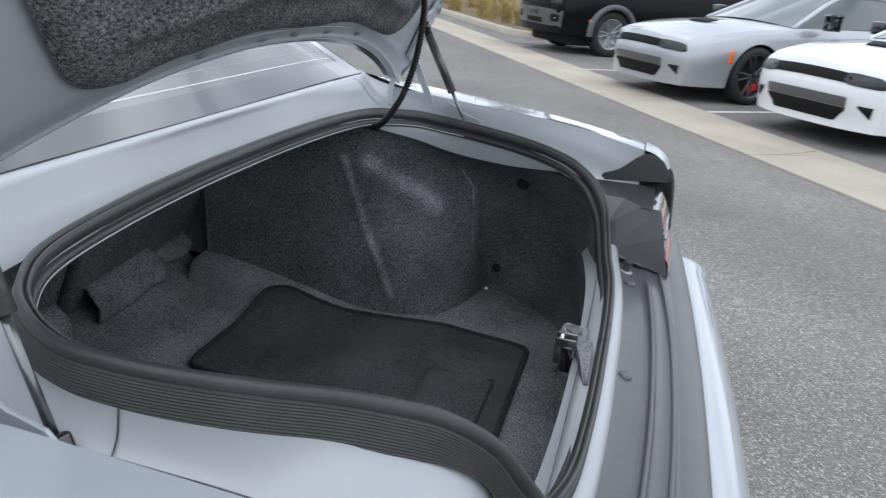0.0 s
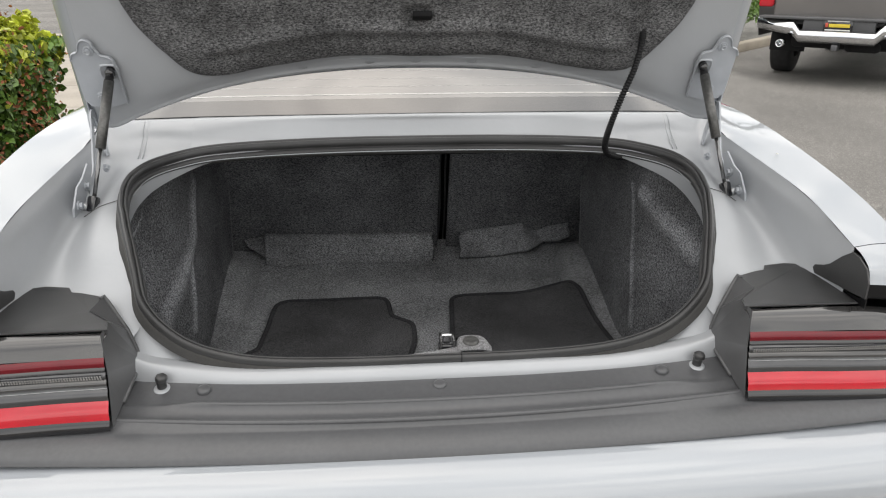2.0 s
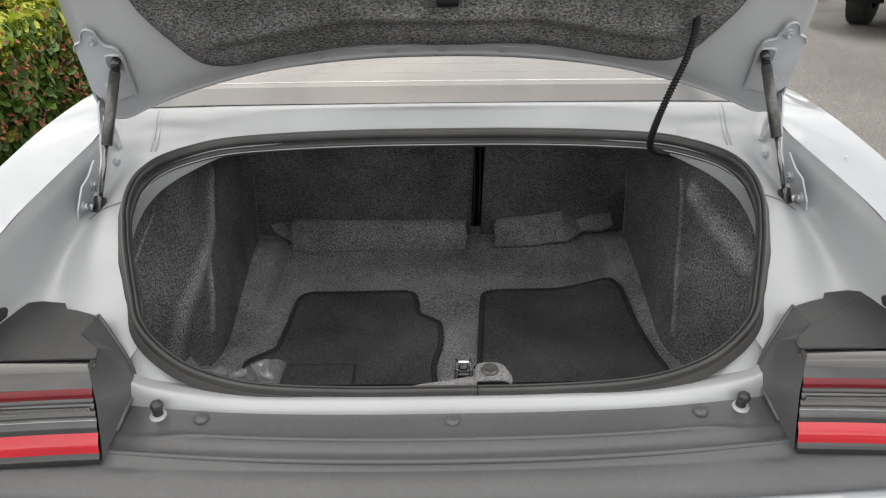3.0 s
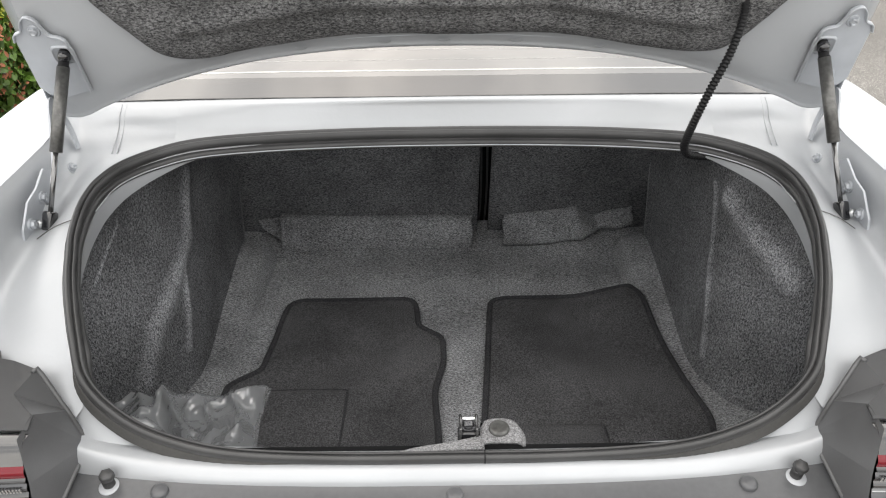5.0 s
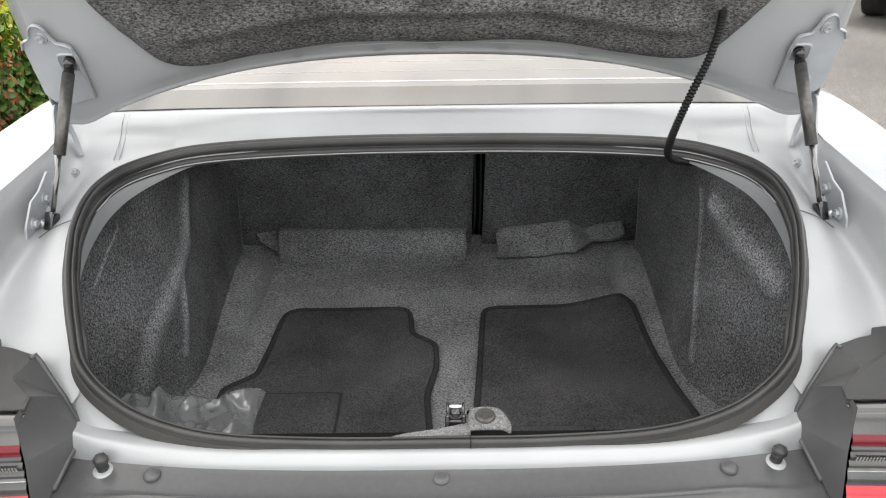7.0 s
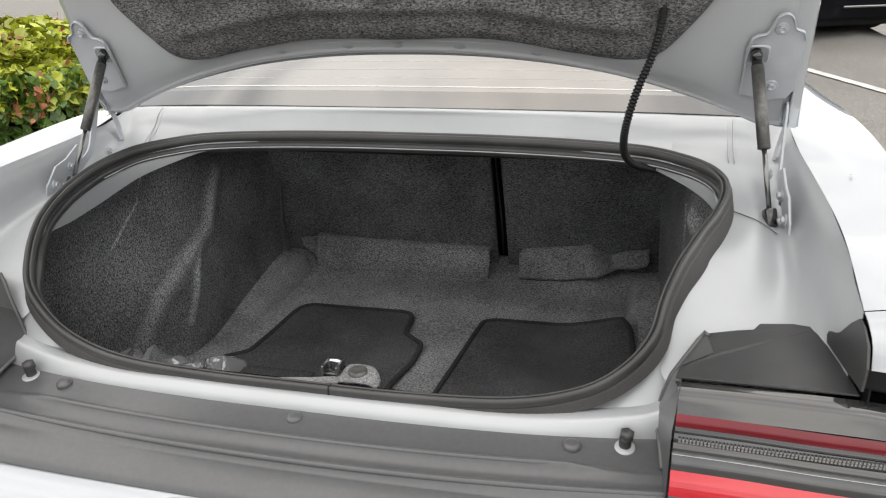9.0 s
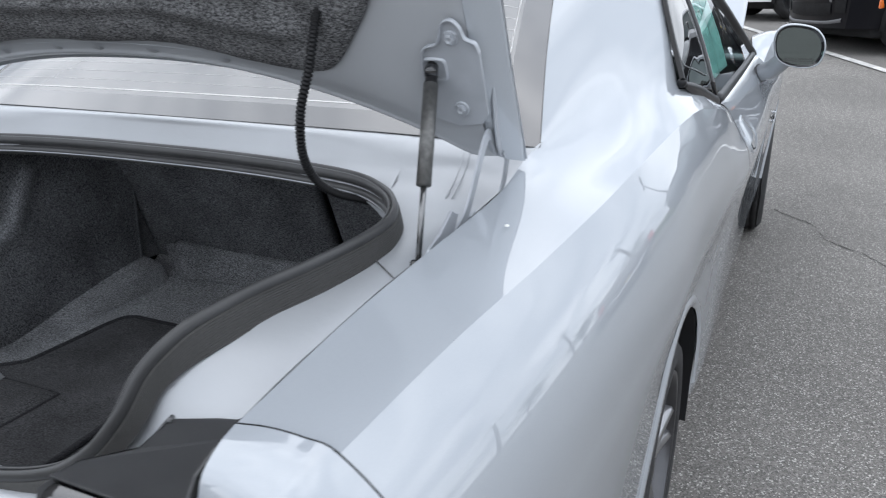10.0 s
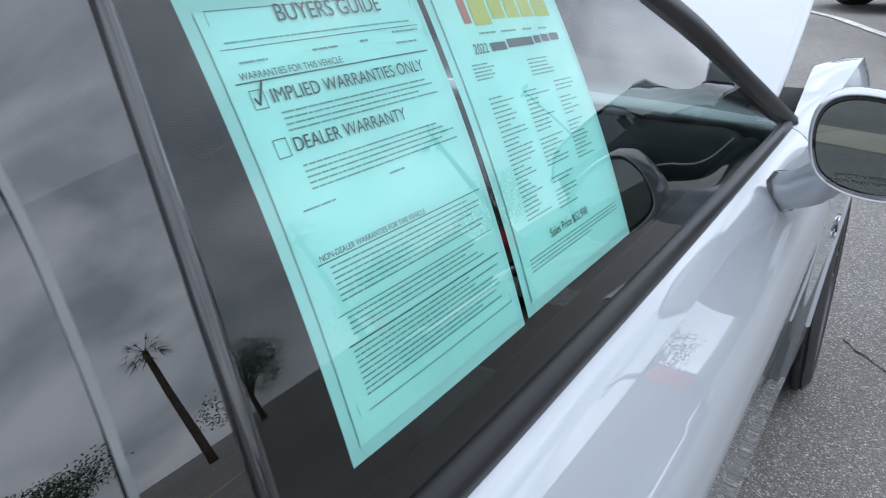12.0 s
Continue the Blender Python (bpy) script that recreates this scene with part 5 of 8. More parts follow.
XS = [-0.665, -0.63, -0.58, -0.5, -0.4, -0.28, -0.14, 0, 0.14, 0.28, 0.4, 0.5, 0.58, 0.63, 0.665]
H_TOP = 0.60


def lid_row(f, inset, d, bulge=0.0, wide=1.0):
    row = []
    for x in XS:
        h0 = hem(x) + inset
        h = h0 + (H_TOP - inset - h0) * f
        row.append(lid(x * wide * (1 - 0.03 * f) * (1 - inset * 0.4), h, d + bulge * (1 - (x / 0.67) ** 2)))
    return row


inner = [lid_row(0, -0.006, 0.014, wide=0.957), lid_row(0, 0.002, 0.002, wide=0.957), lid_row(0, 0.010, 0.002, wide=0.957), lid_row(0, 0.020, 0.0, wide=0.957), lid_row(0.06, 0.02, -0.006, wide=0.957), lid_row(0.25, 0.02, -0.004, wide=0.957), lid_row(0.55, 0.02, 0.0, wide=0.957), lid_row(0.85, 0.02, 0.0, wide=0.957), lid_row(1, 0.0, 0.004, wide=0.957)]
trunk_lid = add("trunk_lid", grid_bm(loft(inner, 4, 4)), PAINT_INNER, "open trunk lid, painted pressed steel inside")
outer = [lid_row(0, -0.020, 0.031), lid_row(0.03, -0.016, 0.033), lid_row(0.2, -0.006, 0.036, 0.012), lid_row(0.5, -0.006, 0.038, 0.02), lid_row(0.85, -0.006, 0.036, 0.016), lid_row(1, 0.0, 0.030)]
add("lid_skin", grid_bm(loft(outer, 4, 4)), PAINT, parent=trunk_lid)
lip = [[lid(x * 0.97, H_TOP, 0.032) for x in XS], [lid(x * 0.97, H_TOP + 0.03, 0.01) for x in XS], [lid(x * 0.97, H_TOP + 0.035, -0.05) for x in XS], [lid(x * 0.97, H_TOP + 0.02, -0.13) for x in XS], [lid(x * 0.97, H_TOP - 0.01, -0.13) for x in XS], [lid(x * 0.97, H_TOP - 0.005, -0.03) for x in XS], [lid(x * 0.97, H_TOP - 0.02, 0.004) for x in XS]]
add("lid_tail", grid_bm(loft(lip, 3, 4)), PAINT, parent=trunk_lid)
for s in (1, -1):
    edge_rows = [[lid(s * (0.665 + o) * (1 - 0.03 * f), hem(0.665) + g + (H_TOP - hem(0.665) - g) * f, d) for f in [k / 10 for k in range(11)]] for d, o, g in ((-0.001, -0.034, 0.012), (0.001, -0.028, 0.004), (0.010, -0.014, -0.008), (0.026, 0.000, -0.020), (0.031, 0.003, -0.023), (0.035, 0.001, -0.022))]
    add("lid_edge", grid_bm(edge_rows), PAINT, parent=trunk_lid)
# felt liner, a pillowed pad with a pressed line
LO = lambda x: hermite([0, 0.16, 0.29, 0.38, 0.43, 0.475, 0.51, 0.53], [0.147, 0.147, 0.125, 0.110, 0.118, 0.165, 0.215, 0.27], abs(x))  # noqa: E731
pad_rows, NP = [], 44
for k in range(NP + 1):
    f = k / NP
    row = []
    for i in range(107):
        x = -0.53 + 1.06 * i / 106
        h = LO(x) + (0.545 - LO(x)) * f
        rim = min(1.0, min(f, 1 - f) * 12, (1 - abs(x) / 0.53) * 14)
        wave = 0.004 * noise.noise(Vector((x * 9, h * 9, 3))) + 0.011 * math.exp(-((h - LO(x) - 0.062) / 0.010) ** 2) * min(1, max(0, (0.41 - abs(x)) / 0.03)) + 0.0025 * noise.noise(Vector((x * 26, h * 40, 8)))
        latch_dip = -0.010 if abs(x) < 0.022 and 0.215 < h < 0.25 else 0.0
        for cx, ch in ((-0.40, 0.262), (0.40, 0.262), (0.0, 0.32)):
            r = math.hypot(x - cx, (h - ch) * 1.2)
            wave += 0.008 * math.exp(-((r - 0.032) / 0.008) ** 2) - 0.006 * math.exp(-(r / 0.022) ** 2)
        row.append(lid(x, h, -0.010 - 0.012 * math.sqrt(max(0, rim)) - wave - latch_dip))
    pad_rows.append(row)
add("lid_liner", grid_bm(pad_rows), LINER, "charcoal felt lid liner", parent=trunk_lid)
add("liner_pocket", box((-0.018, -0.013, -0.004), (0.018, 0.013, 0.006), 0.002, m=Matrix.Translation(lid(0.01, 0.236, -0.022)) @ pose(0, 0, 0, 67.6 + 90, 0, 0)), DARK, parent=trunk_lid)
add("hem_groove", tube([lid(x, hem(x) + 0.022, -0.0005) for x in [-0.58 + 0.02 * i for i in range(59)]], 0.0010, 5), BRACKET, "fine bead along the hem", parent=trunk_lid)
add("paint_chip", lathe([(0.0, 0.0008), (0.002, 0.0006), (0.003, -0.001)], 12, Matrix.Translation((0.711, 0.485, rail(BELT, 0.485)[1] + 0.003))), WHITEP, "tiny pale spot on the wing")
for x in (-0.22, -0.09, 0.0, 0.11, 0.24):
    dimple = lathe([(0.0, 0.003), (0.006, 0.002), (0.010, 0.0)], 14, Matrix.Translation(lid(x, hem(x) + 0.014, -0.001)) @ pose(0, 0, 0, 67.6 + 90, 0, 0))
    add("lid_dimple", dimple, PAINT_INNER, parent=trunk_lid)


def bolt(at, axis, parent, r=0.0070):
    m = Matrix.Translation(at) @ Vector(axis).to_track_quat("Z", "Y").to_matrix().to_4x4()
    bm = lathe([(0.0, 0.0022), (r * 1.30, 0.0020), (r * 1.45, 0.0008), (r * 1.45, -0.001)], 20, m)
    lathe([(r * 0.30, 0.0058), (r * 0.62, 0.0072), (r * 0.92, 0.0066), (r, 0.0052), (r, 0.0)], 6, m, bm)
    lathe([(0.0, 0.0056), (r * 0.32, 0.0058)], 12, m, bm)
    return add("bolt", bm, BRACKET, smooth=False, parent=parent)


for s in (1, -1):
    o = [(0.562, 0.052), (0.563, 0.10), (0.566, 0.140), (0.573, 0.151), (0.587, 0.155), (0.593, 0.166), (0.598, 0.180), (0.606, 0.186), (0.614, 0.185), (0.621, 0.177), (0.626, 0.163), (0.638, 0.157), (0.642, 0.145), (0.642, 0.060), (0.632, 0.045), (0.60, 0.040)]
    hinge_plate = add("hinge_plate", plate([lid(s * x, h, -0.008) for x, h in o], -LN, 0.004, bevel=0.001), BRACKET, "painted hinge plate", smooth=False)
    rim = [lid(s * x, h, -0.010) for x, h in o[:13]]
    add("plate_flange", sweep(spline(rim, 5), [(0.0012, 0.0), (0.0012, 0.007), (-0.0012, 0.007), (-0.0012, 0.0)], -LN), BRACKET, parent=hinge_plate)
    pocket = [(0.579 + math.copysign(0.0150 * abs(math.cos(q)) ** 0.5, math.cos(q)), 0.120 + math.copysign(0.0135 * abs(math.sin(q)) ** 0.5, math.sin(q))) for q in [2 * math.pi * i / 24 for i in range(24)]]
    dish = [[lid(s * (0.579 + (x - 0.579) * k), 0.120 + (h - 0.120) * k + up, d) for x, h in pocket] for k, up, d in ((1.22, 0.001, -0.0122), (1.10, 0.001, -0.0150), (1.0, 0.0, -0.0150), (0.94, 0.0, -0.0132), (0.90, 0.0, -0.0124), (0.05, 0.0, -0.0122))]
    add("strut_pocket", grid_bm(dish, closed_u=True), BRACKET, "dished seat for the strut end", parent=hinge_plate)
    bolt(lid(s * 0.607, 0.163, -0.012), -LN, hinge_plate)
    bolt(lid(s * 0.607, 0.067, -0.012), -LN, hinge_plate)
    bracket = [(0.612, 1.206), (0.619, 1.203), (0.626, 1.178), (0.632, 1.160), (0.640, 1.138), (0.652, 1.122), (0.656, 1.110), (0.652, 1.101), (0.642, 1.104), (0.630, 1.120), (0.620, 1.148), (0.613, 1.178)]
    arm = add("hinge_arm", plate([(s * 0.643, y, z) for y, z in bracket], (s, 0, 0), 0.003, bevel=0.0008), BRACKET, "flat steel hinge bracket", smooth=False)
    bolt((s * 0.640, 0.645, 1.111), (-s, 0, 0), arm, 0.0055)
    low_arm = spline([(s * 0.639, 0.645, 1.111), (s * 0.638, 0.628, 1.132), (s * 0.637, 0.613, 1.136), (s * 0.634, 0.596, 1.108), (s * 0.631, 0.574, 1.066), (s * 0.628, 0.552, 1.036), (s * 0.624, 0.500, 1.012)], 6)
    add("hinge_arm", sweep(low_arm, [(-0.007, -0.0016), (-0.007, 0.0016), (0.007, 0.0016), (0.007, -0.0016), (-0.007, -0.0016)], (1, 0, 0)), BRACKET, "bent steel hinge arm", smooth=False)
    arm2 = spline([(s * 0.647, 0.648, 1.112), (s * 0.647, 0.662, 1.098), (s * 0.642, 0.668, 1.070), (s * 0.636, 0.664, 1.04)], 6)
    add("hinge_arm", sweep(arm2, [(-0.006, -0.0016), (-0.006, 0.0016), (0.006, 0.0016), (0.006, -0.0016), (-0.006, -0.0016)], (1, 0, 0)), BRACKET, smooth=False)
    fo = [(0.420, 0.985), (0.424, 1.000), (0.455, 1.032), (0.485, 1.040), (0.520, 1.060), (0.540, 1.050), (0.520, 1.025), (0.470, 0.990), (0.440, 0.968)]
    foot = add("hinge_foot", plate([(s * 0.628, y, z) for y, z in fo], (-s, 0, 0), 0.004, bevel=0.001), BRACKET, "hinge foot bolted to the channel", smooth=False)
    bolt((s * 0.623, 0.445, 1.000), (-s, 0, 0), foot, 0.0065)
    bolt((s * 0.623, 0.492, 1.024), (-s, 0, 0), foot, 0.0065)
    bolt((s * 0.622, 0.600, 1.030), (-s, -0.2, 0.3), foot, 0.006)
    # gas strut
    a, b = Vector((s * 0.606, 0.464, 0.993)), lid(s * 0.577, 0.121, -0.017)
    ax = (b - a).normalized()
    strut = add("gas_strut", tube([a + ax * 0.108, a + ax * 0.109, a + ax * 0.238], [0.0075, 0.0094, 0.0094], 18), STRUT_GREY, "worn grey gas strut")
    add("strut_rod", tube([a + ax * 0.01, a + ax * 0.125], 0.0038, 12), ROD, "thin steel strut rod", parent=strut)
    add("strut_end", box((-0.009, -0.009, -0.012), (0.009, 0.009, 0.018), 0.004, m=Matrix.Translation(a) @ ax.to_track_quat("Z", "Y").to_matrix().to_4x4()), GLOSS_BLACK, parent=strut)
    add("strut_ball", lathe([(0.0, 0.008), (0.005, 0.006), (0.007, 0.0), (0.005, -0.006), (0.0, -0.008)], 12, Matrix.Translation(a + Vector((s * 0.013, -0.003, 0)))), STEEL, parent=strut)
    add("strut_neck", tube([a + ax * 0.237, a + ax * 0.240, a + ax * 0.241, a + ax * 0.262, a + ax * 0.266], [0.0090, 0.0085, 0.0076, 0.0080, 0.0050], 14), TRIM_BLACK, parent=strut)
    add("strut_clip", lathe([(0.0, 0.009), (0.006, 0.008), (0.009, 0.002), (0.009, -0.006), (0.0, -0.008)], 14, Matrix.Translation(b + ax * 0.002 - LN * 0.003)), GLOSS_BLACK, parent=strut)
# corrugated loom from the lid into the boot
loom = spline([(0.436, 0.560, 1.312), (0.434, 0.540, 1.280), (0.423, 0.537, 1.225), (0.402, 0.540, 1.165), (0.389, 0.556, 1.105), (0.390, 0.582, 1.062), (0.406, 0.606, 1.038), (0.432, 0.628, 1.026), (0.468, 0.640, 1.018)], 44)
add("cable_loom", tube(loom, [0.0068 if i % 4 < 2 else 0.0052 for i in range(len(loom))], 12), TRIM_BLACK, "black corrugated cable loom")


# ---- wheels ----
def wheel(at, s, bright=True, owner=None, r=RW, width=0.235, spokes=5):
    """Tyre, rim, split spokes, hub and brake; the outer face looks along s * x."""
    m = Matrix.Translation(at) @ pose(0, 0, 0, 0, 90 * s, 0)
    k = r / 0.355
    prof = [(0.262 * k, -width), (0.30 * k, -width - 0.004), (0.335 * k, -width + 0.012), (0.352 * k, -width + 0.035)] + [(0.355 * k - d, -width + 0.05 + 0.034 * q + o) for q in range(5) for o, d in ((0.0, 0.0), (0.022, 0.0), (0.023, 0.007), (0.033, 0.007))] + [(0.352 * k, -0.018), (0.340 * k, -0.012), (0.318 * k, 0.003), (0.290 * k, 0.006), (0.266 * k, 0.0), (0.262 * k, -0.008), (0.256 * k, -0.02)]
    tyre = add("wheel", lathe(prof, 56, m), TYRE, "tyre on a split-spoke alloy wheel", parent=owner)
    rim = lathe([(0.258 * k, -0.004), (0.254 * k, 0.001), (0.246 * k, -0.002), (0.240 * k, -0.03), (0.232 * k, -0.08), (0.225 * k, -width + 0.01)], 56, m)
    add("rim", rim, RIM_DARK, parent=tyre)
    for q in range(spokes):
        for off in (-0.16, 0.16):
            a = 2 * math.pi * q / spokes + 0.3
            pts = []
            for rr, da, h in ((0.035, off * 1.6, -0.028), (0.10, off * 0.9, -0.024), (0.17, off * 0.95, -0.018), (0.246, off * 1.05, -0.010)):
                pts.append(Vector((rr * k * math.cos(a + da), rr * k * math.sin(a + da), h)))
            sp = sweep(spline(pts, 4), [(-0.016, -0.02), (-0.013, 0.0), (0.0, 0.006), (0.013, 0.0), (0.016, -0.02)], (0, 0, 1))
            bmesh.ops.transform(sp, matrix=m, verts=sp.verts[:])
            add("spoke", sp, RIM_BRIGHT if bright else RIM_DARK, parent=tyre)
    add("hub_cap", lathe([(0.0, -0.014), (0.028 * k, -0.016), (0.034 * k, -0.022), (0.036 * k, -0.05)], 24, m), RIM_DARK, parent=tyre)
    add("brake_disc", lathe([(0.0, -0.10), (0.175 * k, -0.10), (0.175 * k, -0.12), (0.0, -0.12)], 32, m), STEEL, parent=tyre)
    return tyre


for s in (1, -1):
    wheel((s * 0.838, YR, 0.308), s, r=0.308)
    wheel((s * 0.952, YF, ZW), s)

# ---- door mirror ----
for s in (1, -1):
    shape = [(-0.088, 0.010), (-0.083, 0.055), (-0.055, 0.078), (-0.005, 0.080), (0.050, 0.066), (0.083, 0.030), (0.090, -0.015), (0.072, -0.060), (0.030, -0.073), (-0.030, -0.066), (-0.072, -0.040)]
    oval = spline([(x, 0, z) for x, z in shape], 5, True)
    c = Vector((1.012, 2.80, 1.094))
    rings = []
    for dy, k, sx in ((0.004, 0.945, 0), (0.0, 0.965, 0), (0.001, 0.985, 0), (0.012, 1.02, 0), (0.05, 1.02, 0.0), (0.09, 0.93, 0.004), (0.125, 0.72, 0.008), (0.145, 0.40, 0.012), (0.150, 0.05, 0.014)):
        rings.append([Vector((s * (c.x - 0.003 + p.x * 0.97 * k - sx), c.y + dy, c.z + p.z * k)) for p in oval])
    mir = add("door_mirror", grid_bm(rings, closed_u=True), PAINT, "silver door mirror on a short stalk")
    mirror_right = mir if s > 0 else mirror_right
    bez = [[Vector((s * (c.x - 0.003 + p.x * 0.97 * k), c.y + dy, c.z + p.z * k)) for p in oval] for dy, k in ((0.003, 0.955), (0.005, 0.93), (0.008, 0.90), (0.0105, 0.84))]
    add("mirror_bezel", grid_bm(bez, closed_u=True), GLOSS_BLACK, parent=mir)
    bm = bmesh.new()
    tilt = Matrix.Translation((s * (c.x - 0.003), c.y + 0.009, c.z)) @ pose(0, 0, 0, -1, 0, 2 * s)
    bm.faces.new([bm.verts.new(tilt @ Vector((s * p.x * 0.865, 0, p.z * 0.855))) for p in oval])
    MIRROR = MIRROR if s < 0 else material("mirror_silver", (0.22, 0.25, 0.245), rough=0.01, metal=1.0)
    add("mirror_glass", bm, MIRROR, "mirror glass", smooth=False, parent=mir)
    stalk = spline([(s * 0.885, 2.925, 0.985), (s * 0.925, 2.90, 1.005), (s * 0.955, 2.87, 1.035), (s * 0.975, 2.86, 1.06)], 5)
    add("mirror_stalk", sweep(stalk, [(0.034, 0.0), (0.026, 0.022), (0, 0.030), (-0.026, 0.022), (-0.034, 0.0), (-0.026, -0.022), (0, -0.030), (0.026, -0.022), (0.034, 0.0)], (0, 1, 0)), PAINT, parent=mir)
    add("mirror_gasket", sweep(stalk[:2], [(1.08 * a, 1.08 * b) for a, b in [(0.034, 0.0), (0.026, 0.022), (0, 0.030), (-0.026, 0.022), (-0.034, 0.0), (-0.026, -0.022), (0, -0.030), (0.026, -0.022), (0.034, 0.0)]], (0, 1, 0)), BLACK_PLASTIC, parent=mir)
    # door handle: a dished recess rim with a pull
    base = Vector((side_x(1.93, 0.925), 1.93, 0.925))
    n_out = Vector((1, 0.0, 0.45)).normalized()
    e_y = Vector((0, 1, 0))
    e_z = n_out.cross(e_y) * -1 if n_out.cross(e_y).z < 0 else n_out.cross(e_y)

    def hp(y, z, d):
        p = base + e_y * y + e_z * z
        q = Vector((side_x(p.y, p.z), p.y, p.z)) + n_out * d
        return flip(q, s)
    oval2 = [(0.11 * math.cos(a) + 0.01 * math.sin(a), 0.052 * math.sin(a)) for a in [2 * math.pi * i / 36 for i in range(36)]]
    dish = [[hp(y * k, z * k, d) for y, z in oval2] for k, d in ((1.0, -0.001), (0.97, 0.004), (0.90, 0.002), (0.6, 0.001), (0.05, 0.001))]
    handle = add("door_handle", grid_bm(dish, closed_u=True), PAINT, "silver flap door handle in a dish")
    pull = [[hp(-0.03 + 0.075 * k * math.sin(math.pi * (i / 12 - 0.5)), z, d * math.cos(math.pi * 0.46 * (i / 6 - 1))) for i in range(13)] for z, d, k in ((0.044, 0.001, 0.55), (0.040, 0.005, 0.72), (0.02, 0.009, 0.95), (-0.004, 0.010, 1.0), (-0.013, 0.006, 1.0), (-0.016, 0.001, 1.0))]
    add("handle_pull", grid_bm(loft(pull, 1, 3)), PAINT, parent=handle)
    add("handle_gap", tube([hp(p.x, p.y, 0.0025) for p in spline([(-0.015, 0.046, 0), (-0.06, 0.038, 0), (-0.092, 0.012, 0), (-0.088, -0.016, 0), (-0.055, -0.034, 0), (-0.01, -0.040, 0)], 6)], 0.0016, 6), DARK, parent=handle)
    for i, (dy, dz) in enumerate(((0.0, 0.0), (0.006, -0.022), (0.012, -0.044))):
        p = Vector((side_x(3.71 + dy, 0.72 + dz) + 0.002, 3.71 + dy, 0.72 + dz))
        add("wing_badge", box((s * (p.x - 0.002) if s > 0 else -(p.x + 0.004), p.y - 0.028, p.z - 0.008), (p.x + 0.004 if s > 0 else -(p.x - 0.002), p.y + 0.028, p.z + 0.008), 0.002), CHROME if i != 1 else GLOSS_BLACK, "small bright badge bars")

# ---- cabin, seen dimly through the glass ----
add("cabin_floor", box((-0.80, 1.30, 0.28), (0.80, 3.60, 0.34), 0.01), DARK)
for s in (1, -1):
    add("door_card", box((0.74 * s if s > 0 else -0.79, 1.30, 0.32), (0.79 if s > 0 else -0.74, 3.36, 0.985), 0.02), SEAT, "dark inner door panel")
    cx = s * 0.40
    st = add("front_seat", box((cx - 0.26, 2.20, 0.40), (cx + 0.26, 2.78, 0.60), 0.06, 3), SEAT, "dark bucket seat")
    add("seat_back", box((cx - 0.25, -0.08, 0.0), (cx + 0.25, 0.08, 0.68), 0.06, 3, m=pose(0, 2.22, 0.52, 14, 0, 0)), SEAT, parent=st)
    add("head_rest", box((cx - 0.13, -0.05, 0.68), (cx + 0.13, 0.05, 0.86), 0.04, 3, m=pose(0, 2.22, 0.52, 14, 0, 0)), SEAT, parent=st)
add("rear_seat", box((-0.62, 1.36, 0.40), (0.62, 1.80, 0.60), 0.05, 3), SEAT)
add("rear_backrest", box((-0.62, -0.07, 0), (0.62, 0.06, 0.58), 0.05, 3, m=pose(0, 1.36, 0.50, 16, 0, 0)), SEAT)
add("dashboard", box((-0.76, 3.08, 0.62), (0.76, 3.50, 0.985), 0.07, 4), SEAT, "dark dashboard")
sw = [(-0.40 + 0.18 * math.cos(a), 2.92 + 0.05 * math.sin(a), 0.90 + 0.17 * math.sin(a)) for a in [2 * math.pi * i / 32 for i in range(32)]]
add("steering_wheel", tube(sw, 0.016, 10, closed=True), SEAT)
hl = [[(p.x * 0.985, p.y, p.z - 0.03) for p in (Vector(q) for q in r)] for r in roof_rows]
add("headliner", grid_bm(loft(hl, 4, 4)), SEAT)

